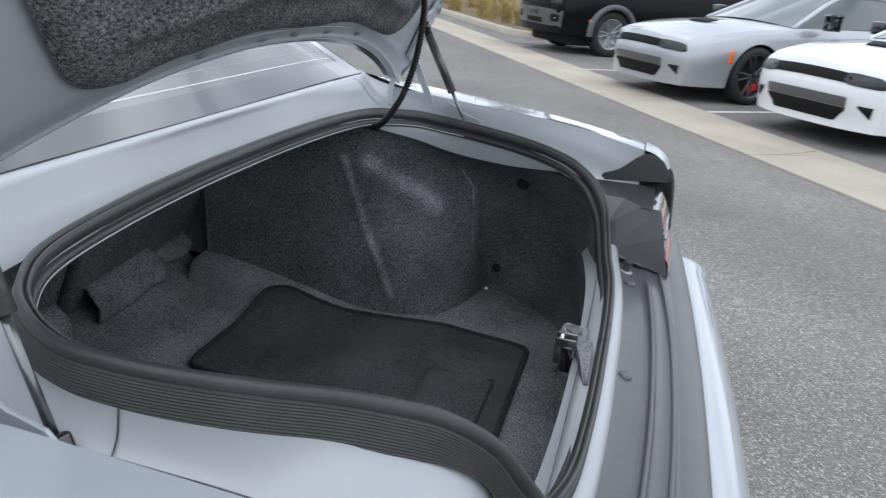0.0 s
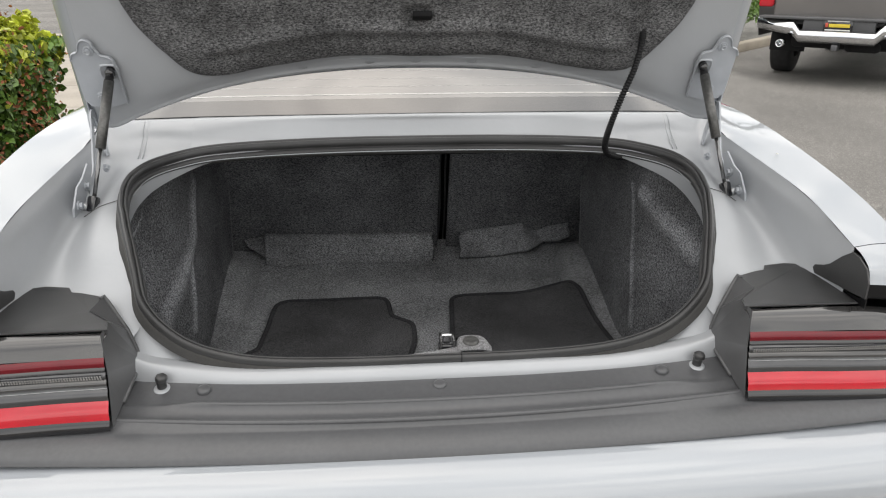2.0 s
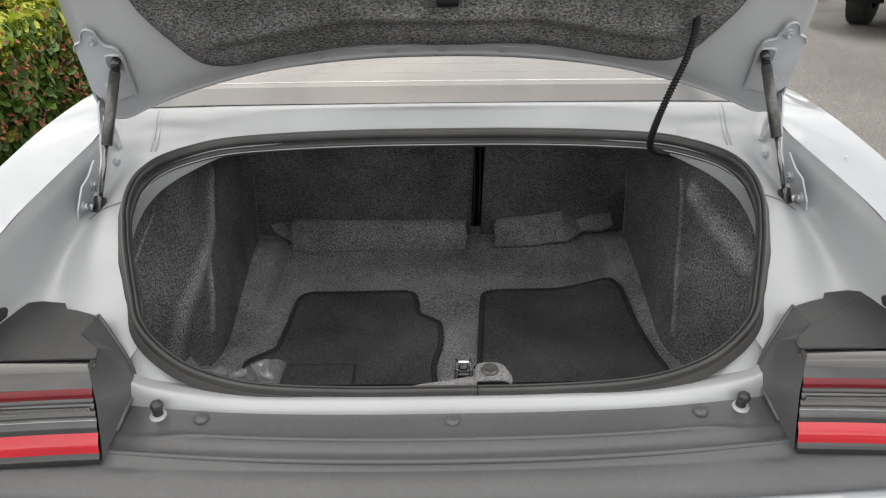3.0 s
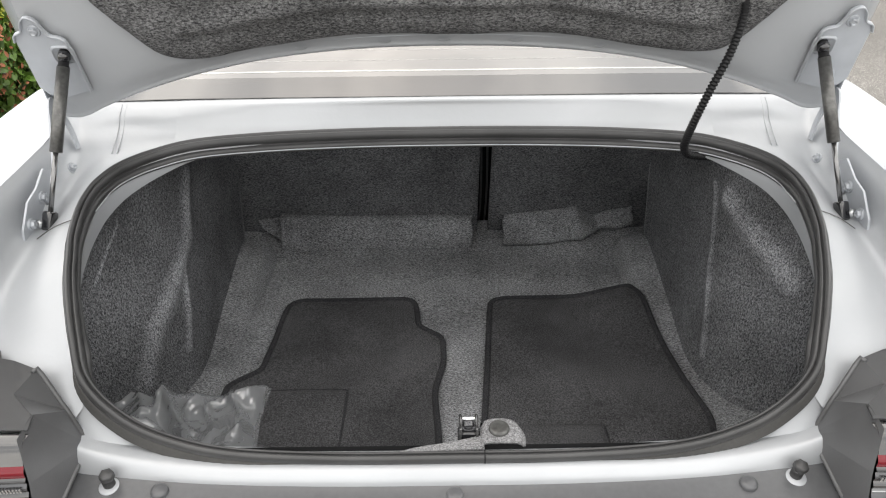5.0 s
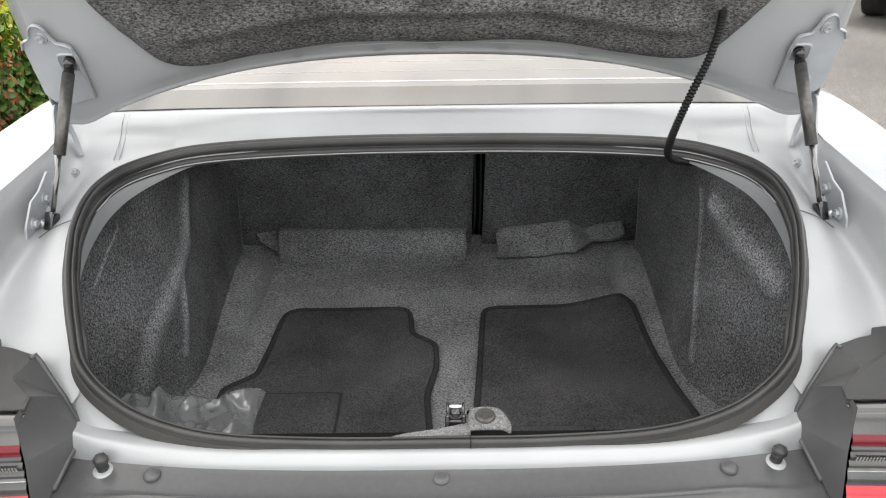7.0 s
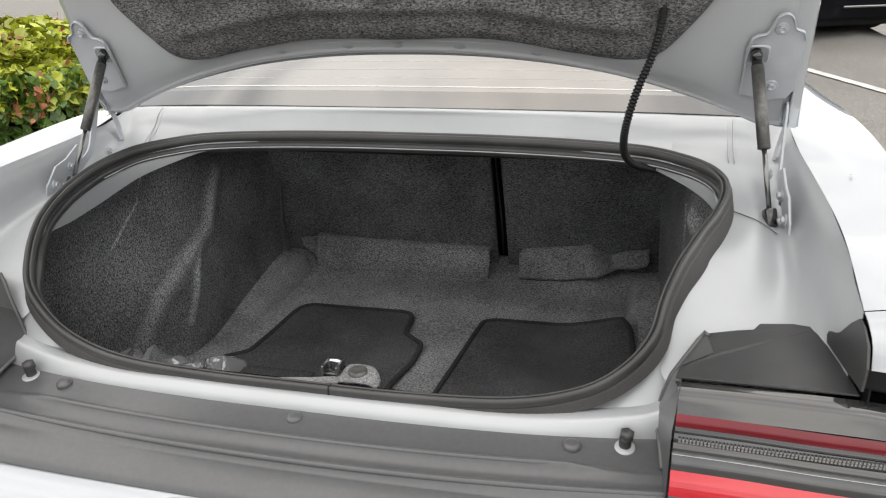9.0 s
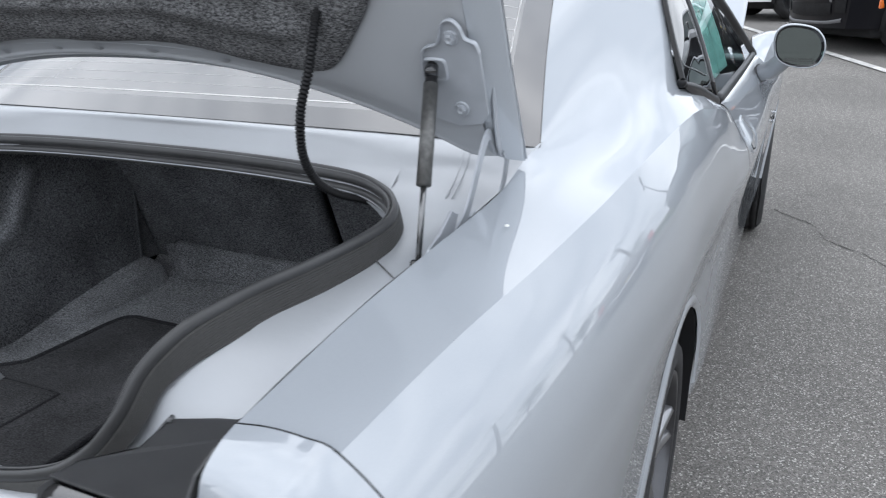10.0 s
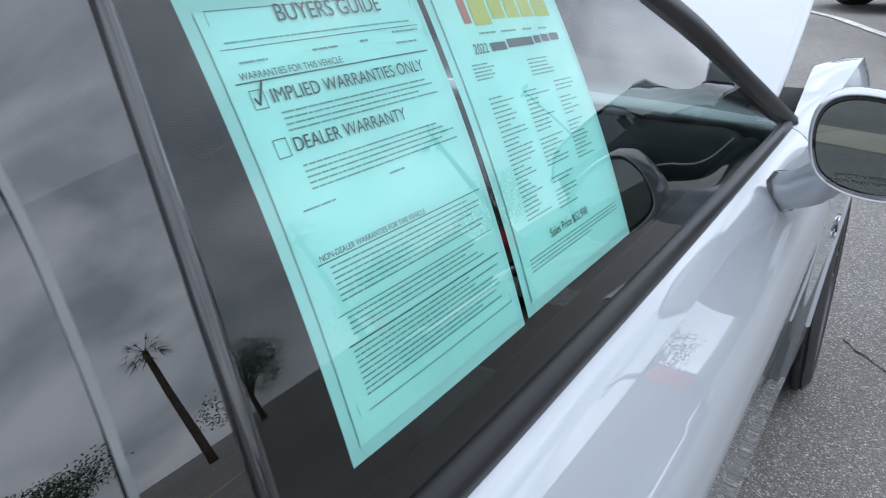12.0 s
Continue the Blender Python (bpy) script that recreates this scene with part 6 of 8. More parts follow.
# ---- things in the trunk: two floor mats and a bag ----
def floor_mat(name, left, right, label, pads, curl=None):
    """Left and right edges as (y, x) knots; pads: raised heel pads as (x0, x1, y0, y1)."""
    ys = sorted({left[0][0] + (left[-1][0] - left[0][0]) * i / 44 for i in range(45)} | {p[0] for p in left} | {p[0] for p in right})
    def edge_at(tab, y):
        return float(np.interp(y, [p[0] for p in tab], [p[1] for p in tab]))
    rows, border = [], []
    def zz(x, y):
        z = 0.6025 + 0.0015 * noise.noise(Vector((x * 6, y * 6, 1)))
        for a, b, c, d in pads:
            e = min(x - a, b - x, y - c, d - y)
            z += 0.011 * min(1, max(0, e / 0.010))
        if curl:
            dd = max(0, 1 - math.hypot(x - curl[0], y - curl[1]) / curl[2])
            z += curl[3] * dd ** 1.6
        return z
    for y in ys:
        a, b = edge_at(left, y), edge_at(right, y)
        rows.append([Vector((a + (b - a) * i / 36, y, zz(a + (b - a) * i / 36, y))) for i in range(37)])
    root = thing(name, (0, 0.5, 0.6), label, "floor mat", "mats in the trunk")
    a = part("mat_carpet", thicken(grid_bm([[p + Vector((0, 0, 0.004)) for p in r] for r in rows]), 0.006), MAT)
    ring_pts = [r[0] for r in rows] + rows[-1][1:-1] + [r[-1] for r in rows[::-1]] + rows[0][-2:0:-1]
    ring_pts = [p + Vector((0, 0, 0.003)) for p in ring_pts]
    soft_ring = []
    nn = len(ring_pts)
    for i in range(nn):
        soft_ring.append((ring_pts[i - 2] + ring_pts[i - 1] + ring_pts[i] + ring_pts[(i + 1) % nn] + ring_pts[(i + 2) % nn]) / 5)
    b = part("binding", tube(soft_ring, 0.0062, 8, closed=True), MAT_EDGE, None, "stitched black edge binding")
    pieces = [a, b]
    for p0, p1, q0, q1 in pads:
        loop = [Vector((x, y, zz(x, y) + 0.004)) for x, y in [(p0 + (p1 - p0) * i / 8, q1) for i in range(9)] + [(p1, q1 + (q0 - q1) * i / 6) for i in range(1, 7)] + [(p1 + (p0 - p1) * i / 8, q0) for i in range(1, 9)] + [(p0, q0 + (q1 - q0) * i / 6) for i in range(1, 6)]]
        pieces.append(part("heel_pad_edge", tube(loop, 0.0035, 6, closed=True), MAT_EDGE, None, "stitched heel pad edge"))
    under(root, pieces)
    return root


floor_mat("car_mat", [(0.26, 0.055), (0.42, 0.062), (0.62, 0.080), (0.80, 0.095), (0.842, 0.100), (0.854, 0.118)], [(0.26, 0.43), (0.40, 0.452), (0.45, 0.462), (0.56, 0.445), (0.67, 0.437), (0.79, 0.424), (0.838, 0.405)],
          "black carpet floor mat on the trunk floor, corner curled", [(0.075, 0.27, 0.30, 0.43)], (0.42, 0.82, 0.16, 0.046))
floor_mat("car_mat", [(0.24, -0.40), (0.50, -0.415), (0.565, -0.412), (0.592, -0.360), (0.70, -0.352), (0.80, -0.350), (0.838, -0.344), (0.852, -0.326)],
          [(0.24, -0.015), (0.40, -0.016), (0.53, -0.024), (0.62, -0.006), (0.70, -0.007), (0.718, -0.018), (0.734, -0.050), (0.752, -0.060), (0.80, -0.062), (0.84, -0.068), (0.855, -0.084)],
          "black carpet floor mat with a notched corner and a heel pad", [(-0.335, -0.185, 0.30, 0.535)])

bag_mat = bpy.data.materials.new("clear_crumpled_plastic")
bag_mat.use_nodes = True
n, l = bag_mat.node_tree.nodes, bag_mat.node_tree.links
n.clear()
o_, mx, mx2 = n.new("ShaderNodeOutputMaterial"), n.new("ShaderNodeMixShader"), n.new("ShaderNodeMixShader")
tr, gl, df, fr = n.new("ShaderNodeBsdfTransparent"), n.new("ShaderNodeBsdfGlossy"), n.new("ShaderNodeBsdfDiffuse"), n.new("ShaderNodeFresnel")
tr.inputs[0].default_value, df.inputs[0].default_value = (0.90, 0.91, 0.92, 1), (0.75, 0.77, 0.80, 1)
gl.inputs["Roughness"].default_value = 0.06
fr.inputs["IOR"].default_value = 2.3
mx.inputs[0].default_value = 0.34
l.new(tr.outputs[0], mx.inputs[1])
l.new(df.outputs[0], mx.inputs[2])
l.new(fr.outputs[0], mx2.inputs[0])
l.new(mx.outputs[0], mx2.inputs[1])
l.new(gl.outputs[0], mx2.inputs[2])
l.new(mx2.outputs[0], o_.inputs[0])
bag = thing("plastic_bag", (-0.43, 0.38, 0.6), "clear crumpled plastic bag holding dark papers", "bag")
rows = []
for j in range(61):
    v = j / 60
    row = []
    for i in range(71):
        u = i / 70
        x = -0.605 + 0.285 * u + 0.006 * math.sin(v * 5)
        y = 0.225 + (0.275 + 0.03 * u) * v + 0.006 * math.sin(u * 7)
        e = min(u, 1 - u, v, 1 - v)
        q = Vector((u * 7, v * 5, 0))
        crease = max(0.0, 1 - 5 * abs(noise.noise(Vector((u * 2.4 + 1.2 * v, v * 1.8 - u, 8))))) * 0.020
        crease += max(0.0, 1 - 6 * abs(noise.noise(Vector((u * 5 - v, v * 4 + 2 * u, 1))))) * 0.011 + max(0.0, 1 - 6 * abs(noise.noise(Vector((u * 11 + v, v * 10 - 2 * u, 4))))) * 0.0028
        z = 0.611 + 0.030 * min(1, e * 7) ** 0.6 + 0.016 * noise.noise(q * 0.45) + crease * min(1, e * 10)
        row.append(Vector((x, y, max(0.608, z))))
    rows.append(row)
under(bag, [part("bag_film", grid_bm(rows), bag_mat), part("folded_papers", box((-0.085, -0.06, 0.0), (0.085, 0.06, 0.02), 0.004, m=pose(-0.445, 0.36, 0.609, 0, 0, 14)), SEAT, None, "dark folded papers"), part("folded_papers", box((-0.05, -0.04, 0.0), (0.05, 0.04, 0.014), 0.003, m=pose(-0.40, 0.30, 0.612, 0, 0, -20)), SEAT, None, "dark folded papers")])

# ---- two mint-green sales sheets behind the door glass ----
def on_pane(y, v, lift):
    p = pane(y, v)
    q = pane(y, min(1, v + 0.05)) - pane(y, max(0, v - 0.05))
    nrm = Vector((0, 1, 0)).cross(q).normalized()
    if nrm.x < 0:
        nrm = -nrm
    return p + nrm * lift


LEN = (pane(2.0, 1) - pane(2.0, 0)).length


def sheet_of_paper(name, y0, y1, v0, label, rise=1.0):
    v1 = v0 + 0.279 / LEN
    root = thing(name, tuple(on_pane((y0 + y1) / 2, v0, -0.008)), label, "notice", "sheets on the window")
    obs = []
    def at(a, b, lift):
        """a across 0..1, b up 0..1"""
        return on_pane(y0 + (y1 - y0) * a, v0 + (v1 - v0) * b, -0.008 + lift)
    obs.append(part("sleeve", grid_bm([[at(-0.012 + 1.024 * i / 10, -0.01 + 1.02 * j / 12, -0.0008) for i in range(11)] for j in range(13)]), PAPER_EDGE, None, "clear sleeve"))
    obs.append(part("sheet", grid_bm([[at(0.03 + 0.94 * i / 10, 0.025 + 0.95 * j / 12, 0.0004) for i in range(11)] for j in range(13)]), PAPER))
    def bars(items, mat, nm):
        for a0, a1, b0, hgt in items:
            obs.append(part(nm, grid_bm([[at(a0 + (a1 - a0) * i / 6, (b0 + k * hgt) * rise, 0.0010) for i in range(7)] for k in (0, 1)]), mat, None))
    def print_lines(items, mat, nm):
        """Lines of unreadable small print, broken into words."""
        for a0, a1, b0, hgt in items:
            bm, a = bmesh.new(), a0
            while a < a1:
                b = min(a1, a + rnd.uniform(0.015, 0.07))
                grid_bm([[at(a + (b - a) * i, (b0 + k * hgt * 0.62) * rise, 0.0010) for i in (0, 1)] for k in (0, 1)], bm=bm)
                a = b + 0.004
            obs.append(part(nm, bm, mat, None))
    bars.lines = print_lines

    def words(body, a, b, size, mat, nm="heading"):
        c = bpy.data.curves.new(nm, "FONT")
        c.body, c.size, c.extrude = body, size, 0.0
        c.materials.append(mat)
        ob = new(nm, c)
        b *= rise
        p = at(a, b, 0.0016)
        ey = (at(a + 0.1, b, 0.0016) - p).normalized()
        ez = (at(a, b + 0.1, 0.0016) - p).normalized()
        en = ey.cross(ez).normalized()
        ez = en.cross(ey)
        ob.matrix_basis = Matrix(((ey.x, ez.x, en.x, p.x), (ey.y, ez.y, en.y, p.y), (ey.z, ez.z, en.z, p.z), (0, 0, 0, 1)))
        obs.append(ob)
    return root, obs, bars, words


rnd = random.Random(7)
root, obs, bars, words = sheet_of_paper("buyers_notice", 1.877, 2.098, 0.116, "mint-green warranty notice in a sleeve behind the door glass", 1.03)
words("BUYERS GUIDE", 0.29, 0.912, 0.0158, INK)
words("WARRANTIES FOR THIS VEHICLE:", 0.08, 0.806, 0.0060, INK)
words("IMPLIED WARRANTIES ONLY", 0.154, 0.752, 0.0121, INK)
words("DEALER WARRANTY", 0.163, 0.648, 0.0121, INK)
words("NON-DEALER WARRANTIES FOR THIS VEHICLE", 0.10, 0.421, 0.0052, INK)
bars([(0.06, 0.94, 0.945, 0.0016), (0.06, 0.94, 0.868, 0.0016), (0.06, 0.94, 0.799, 0.003), (0.09, 0.95, 0.414, 0.0022), (0.095, 0.95, 0.298, 0.0018), (0.10, 0.95, 0.228, 0.003), (0.10, 0.95, 0.082, 0.0016)], INK, "rule")
bars([(0.06, 0.062, 0.083, 0.862), (0.948, 0.95, 0.083, 0.862)], INK_GREY, "rule")
bars([(0.09, 0.138, 0.745, 0.0018), (0.09, 0.138, 0.783, 0.0018), (0.09, 0.092, 0.745, 0.038), (0.136, 0.138, 0.745, 0.038), (0.10, 0.148, 0.642, 0.0018), (0.10, 0.148, 0.680, 0.0018), (0.10, 0.102, 0.642, 0.038), (0.146, 0.148, 0.642, 0.038)], INK, "tick_box")
fine = [(0.08, 0.90, 0.880, 0.005), (0.10, 0.20, 0.838, 0.007), (0.38, 0.49, 0.842, 0.007), (0.60, 0.64, 0.845, 0.008), (0.78, 0.93, 0.856, 0.007), (0.78, 0.90, 0.828, 0.007)]
for b0, cnt, lo, hi in ((0.728, 4, 0.17, 0.92), (0.615, 5, 0.17, 0.93), (0.400, 7, 0.13, 0.94), (0.286, 4, 0.13, 0.94), (0.214, 9, 0.11, 0.93)):
    for q in range(cnt):
        fine.append((lo, hi - rnd.random() * 0.25 * (hi - lo), b0 - q * 0.0125, 0.006))
fine += [(0.50, 0.58, 0.538, 0.007), (0.11, 0.24, 0.528, 0.006)]
bars.lines(fine, INK_GREY, "line_of_small_print")
tp = on_pane(1.877 + 0.221 * 0.098, 0.116 + (0.279 / LEN) * 0.768 * 1.03, -0.0062)
obs.append(part("tick_mark", tube([tp, tp + Vector((0.001, 0.003, -0.004)), tp + Vector((-0.003, 0.009, 0.008))], 0.0007, 5), INK))
under(root, obs)
root, obs, bars, words = sheet_of_paper("price_notice", 2.112, 2.364, 0.122, "mint-green price and equipment sheet behind the door glass")
words("Sales Price $52,998", 0.27, 0.172, 0.0112, INK)
words("2022", 0.16, 0.782, 0.0125, INK)
bars([(0.285, 0.40, 0.784, 0.026), (0.415, 0.63, 0.788, 0.028), (0.645, 0.70, 0.792, 0.026), (0.715, 0.78, 0.794, 0.026), (0.795, 0.88, 0.796, 0.026)], INK, "heading_bar")
bars([(0.17, 0.22, 0.875, 0.085)], REDP, "logo_shape")
bars([(0.24, 0.36, 0.868, 0.095), (0.38, 0.48, 0.885, 0.060), (0.50, 0.60, 0.885, 0.060), (0.62, 0.72, 0.885, 0.060), (0.74, 0.88, 0.885, 0.060)], YELLOW, "logo_shape")
fine = [(0.24, 0.36, 0.84, 0.008), (0.40, 0.52, 0.84, 0.008), (0.58, 0.66, 0.84, 0.010), (0.72, 0.80, 0.84, 0.008)]
for q in range(5):
    fine += [(0.11, 0.22 + 0.08 * rnd.random(), 0.750 - q * 0.011, 0.006), (0.52, 0.66 + 0.08 * rnd.random(), 0.738 - q * 0.013, 0.007)]
for a, top, cnt in ((0.14, 0.645, 27), (0.40, 0.640, 28), (0.68, 0.650, 20)):
    for q in range(cnt):
        if rnd.random() > 0.1:
            fine.append((a, a + 0.08 + 0.13 * rnd.random(), top - q * 0.0148, 0.007))
for q in range(4):
    fine.append((0.08, 0.92 - 0.3 * (q == 3), 0.145 - q * 0.0125, 0.006))
bars.lines(fine, INK_GREY, "line_of_small_print")
under(root, obs)
# mirror lettering
c = bpy.data.curves.new("mirror_lettering", "FONT")
c.body, c.size, c.align_x = "OBJECTS IN MIRROR ARE\nCLOSER THAN THEY APPEAR", 0.0085, "CENTER"
c.materials.append(STRUT_GREY)
lettering = new("mirror_lettering", c)
lettering.matrix_basis = Matrix.Translation((1.012, 2.803, 1.050)) @ pose(0, 0, 0, 89, 0, 2)
made.append((lettering, mirror_right))

# the parts go under the car
for ob, owner in made:
    if owner is None:
        under(car, [ob])
    else:
        ob.parent = owner

# ---- ground ----
asphalt = bpy.data.materials.new("asphalt")
asphalt.use_nodes = True
n, l = asphalt.node_tree.nodes, asphalt.node_tree.links
b = n["Principled BSDF"]
b.inputs["Roughness"].default_value = 0.88
tc = n.new("ShaderNodeTexCoord")
vor = n.new("ShaderNodeTexVoronoi")
vor.inputs["Scale"].default_value = 230.0
l.new(tc.outputs["Object"], vor.inputs["Vector"])
ramp = n.new("ShaderNodeValToRGB")
e = ramp.color_ramp.elements
e[0].position, e[0].color = 0.0, (0.086, 0.082, 0.076, 1)
e[1].position, e[1].color = 0.88, (0.222, 0.211, 0.196, 1)
x = ramp.color_ramp.elements.new(0.98)
x.color = (0.50, 0.48, 0.45, 1)
sep = n.new("ShaderNodeSeparateColor")
l.new(vor.outputs["Color"], sep.inputs[0])
l.new(sep.outputs[0], ramp.inputs[0])
big = n.new("ShaderNodeTexNoise")
big.inputs["Scale"].default_value, big.inputs["Detail"].default_value = 0.6, 6.0
l.new(tc.outputs["Object"], big.inputs["Vector"])
mr = n.new("ShaderNodeMapRange")
mr.inputs["From Min"].default_value, mr.inputs["From Max"].default_value = 0.3, 0.7
mr.inputs["To Min"].default_value, mr.inputs["To Max"].default_value = 0.85, 1.25
l.new(big.outputs["Fac"], mr.inputs["Value"])
sc = n.new("ShaderNodeVectorMath")
sc.operation = "SCALE"
l.new(ramp.outputs[0], sc.inputs[0])
l.new(mr.outputs[0], sc.inputs["Scale"])
l.new(sc.outputs[0], b.inputs["Base Color"])
bn = n.new("ShaderNodeBump")
bn.inputs["Strength"].default_value, bn.inputs["Distance"].default_value = 0.42, 0.004
l.new(vor.outputs["Distance"], bn.inputs["Height"])
l.new(bn.outputs[0], b.inputs["Normal"])


def rise(x, y):
    """The lot is level round the car and climbs gently ahead of it."""
    up = float(np.interp(y, (4.5, 6.5, 9.1, 10.6, 12.5, 20.0, 60.0), (0.0, 0.13, 0.39, 0.53, 0.70, 1.00, 1.00)))
    f = min(1.0, max(0.0, (5.2 - x) / 1.8)) * min(1.0, max(0.0, (x + 1.5) / 1.2)) * min(1.0, max(0.0, (120.0 - y) / 60.0))
    return up * f * f * (3 - 2 * f)


xs = [-1500, -300, -60, -20, -9, -5, -1.5, -1.2, -0.9, -0.6, -0.3, 1, 3, 3.4, 3.8, 4.2, 4.6, 5.0, 5.2, 6, 12, 40, 200, 1500]
ys = [-1500, -200, -40, -10, 0, 3, 4.5, 5.2, 5.9, 6.5, 7.4, 8.3, 9.1, 9.9, 10.6, 11.5, 12.5, 16, 20, 30, 60, 120, 300, 1500]
g = grid_bm([[Vector((x, y, rise(x, y))) for x in xs] for y in ys])
part("ground", g, asphalt, None, "dark grey worn asphalt with pale stones", kind="structure", category="ground")

# ---- the lot: gutter strip, stall lines, kerbs ----
U, N = Vector((0.795, 0.61, 0)).normalized(), Vector((-0.61, 0.795, 0)).normalized()
CONCRETE = material("pale_concrete", (0.42, 0.37, 0.30), rough=0.9, vary=0.14, vary_scale=1.2, grain=0.10, grain_scale=60, bump=0.4, bump_scale=120)
LINE = material("worn_white_line", (0.55, 0.54, 0.52), rough=0.85, vary=0.25, vary_scale=6, grain=0.2, grain_scale=90)
YLINE = material("worn_yellow_line", (0.62, 0.42, 0.10), rough=0.85, vary=0.2, vary_scale=5, grain=0.15, grain_scale=80)
CRACK = material("crack_shadow", (0.012, 0.011, 0.010), rough=1.0, vary=0.2, vary_scale=30)
SOIL = material("planter_soil", (0.16, 0.12, 0.07), rough=1.0, vary=0.3, vary_scale=4, bump=0.5, bump_scale=30)


def lot(u, n, z=0.0):
    return U * u + N * n + Vector((0, 0, z))


def strip(name, a, b, width, z, mat, label, seg=1, category="marking"):
    """A painted or poured band between two places on the ground."""
    a, b = Vector(a), Vector(b)
    d = (b - a).normalized()
    s = Vector((-d.y, d.x, 0)) * width / 2
    bm = bmesh.new()
    rows = [[a.lerp(b, i / seg) + s * k for i in range(seg + 1)] for k in (-1, 1)]
    grid_bm([[p + Vector((0, 0, z + rise(p.x, p.y))) for p in r] for r in rows], bm=bm)
    return part(name, bm, mat, None, label, smooth=False, kind="structure", category=category)


GUT, GUN = (U - N * 0.13).normalized(), (N + U * 0.13).normalized()


def gutter_edge(u):
    """How far out the outer edge of the gutter runs."""
    return -5.06 - 0.13 * (u - 3.0)


for k in range(12):
    a = lot(-8, gutter_edge(-8)) + GUT * (k * 3.05)
    part("gutter_slab", box((0, 0, 0), (3.035, 0.93, 0.03), 0.006, m=Matrix(((GUT.x, GUN.x, 0, a.x), (GUT.y, GUN.y, 0, a.y), (0, 0, 1, -0.012), (0, 0, 0, 1)))), CONCRETE, None, "long pale concrete gutter slab", kind="structure", category="gutter")
for u in (3.5, 6.2, 9.6, 12.9):
    strip("stall_line", lot(u, gutter_edge(u) - 0.02), lot(u, -10.0), 0.10, 0.004, LINE, "worn white parking line")
strip("aisle_line", (3.25, 6.75, 0), (-0.75, 14.25, 0), 0.11, 0.012, LINE, "worn white parking line", seg=60)
strip("yellow_line", (12.55, 4.4, 0), (14.6, 10.4, 0), 0.16, 0.004, YLINE, "faded yellow line")


def crack(points, w):
    bm = bmesh.new()
    pts = spline(points, 10)
    rnd2 = random.Random(3)
    rows = [[], []]
    for i, p in enumerate(pts):
        j = Vector((rnd2.uniform(-1, 1), rnd2.uniform(-1, 1), 0)) * w * 1.6
        ww = w * (0.4 + 0.9 * rnd2.random())
        rows[0].append(p + j + Vector((0, -ww, 0.004)))
        rows[1].append(p + j + Vector((0, ww, 0.004)))
    part("ground_crack", grid_bm(rows, bm=bm), CRACK, None, "long thin crack in the asphalt", smooth=False, kind="structure", category="crack")


crack([(0.95, 4.65, 0), (1.10, 4.44, 0), (1.224, 4.29, 0), (1.30, 4.02, 0), (1.46, 3.85, 0), (1.62, 3.62, 0), (1.92, 3.56, 0), (2.35, 3.46, 0), (3.2, 3.15, 0)], 0.0048)
crack([lot(4.20, -4.41, 0.019), lot(4.18, -4.76, 0.019), lot(4.26, -5.16, 0.019)], 0.004)
# planter kerb with dry grass
kerb = spline([lot(14.3, -9.2), lot(14.35, -8.0), lot(14.7, -7.5), lot(15.7, -7.45), lot(20.0, -8.0), lot(32.0, -9.5)], 6)
part("planter_kerb", sweep(kerb, [(-0.09, 0.0), (-0.08, 0.13), (-0.06, 0.15), (0.06, 0.15), (0.09, 0.13), (0.10, 0.0)], (0, 0, 1)), CONCRETE, None, "rounded concrete planter kerb", kind="structure", category="kerb")
soil = [[lot(14.45 + 18 * i / 10, -7.6 - 0.225 * i - 2.6 * j / 4, 0.10 + 0.04 * noise.noise(Vector((i, j, 0)))) for i in range(11)] for j in range(5)]
part("planter_soil", grid_bm(soil), SOIL, None, "dry planter soil", kind="structure", category="soil")
STRAW = material("dry_straw_grass", (0.42, 0.33, 0.13), rough=0.9, random_tint=0.35)
gr = bmesh.new()
r3 = random.Random(11)
for c in range(46):
    cu = 14.8 + 14 * r3.random() ** 1.4
    cn = -7.9 - 0.125 * (cu - 14.8) - 1.9 * r3.random()
    for k in range(70):
        a, l2 = r3.uniform(0, 6.28), r3.uniform(0.35, 0.75)
        root_p = lot(cu + r3.gauss(0, 0.07), cn + r3.gauss(0, 0.07), 0.1)
        lean = Vector((math.cos(a), math.sin(a), 0)) * r3.uniform(0.05, 0.38)
        side = Vector((-math.sin(a), math.cos(a), 0)) * 0.008
        mid, tip = root_p + lean * 0.4 + Vector((0, 0, l2 * 0.65)), root_p + lean + Vector((0, 0, l2))
        v = [gr.verts.new(q) for q in (root_p - side, root_p + side, mid + side, mid - side, tip)]
        gr.faces.new(v[:4])
        gr.faces.new((v[3], v[2], v[4]))
part("dry_grass", gr, STRAW, None, "tufts of straw-coloured ornamental grass", kind="stuff", category="grass", smooth=False)
kerb2 = spline([(4.2, 10.2, 0), (5.5, 11.35, 0), (6.7, 12.5, 0), (9.5, 15.3, 0)], 6)
part("lot_kerb", sweep(kerb2, [(-0.09, 0.0), (-0.08, 0.13), (-0.06, 0.15), (0.06, 0.15), (0.09, 0.13), (0.10, 0.0)], (0, 0, 1)), CONCRETE, None, "concrete kerb behind the pickup", kind="structure", category="kerb")


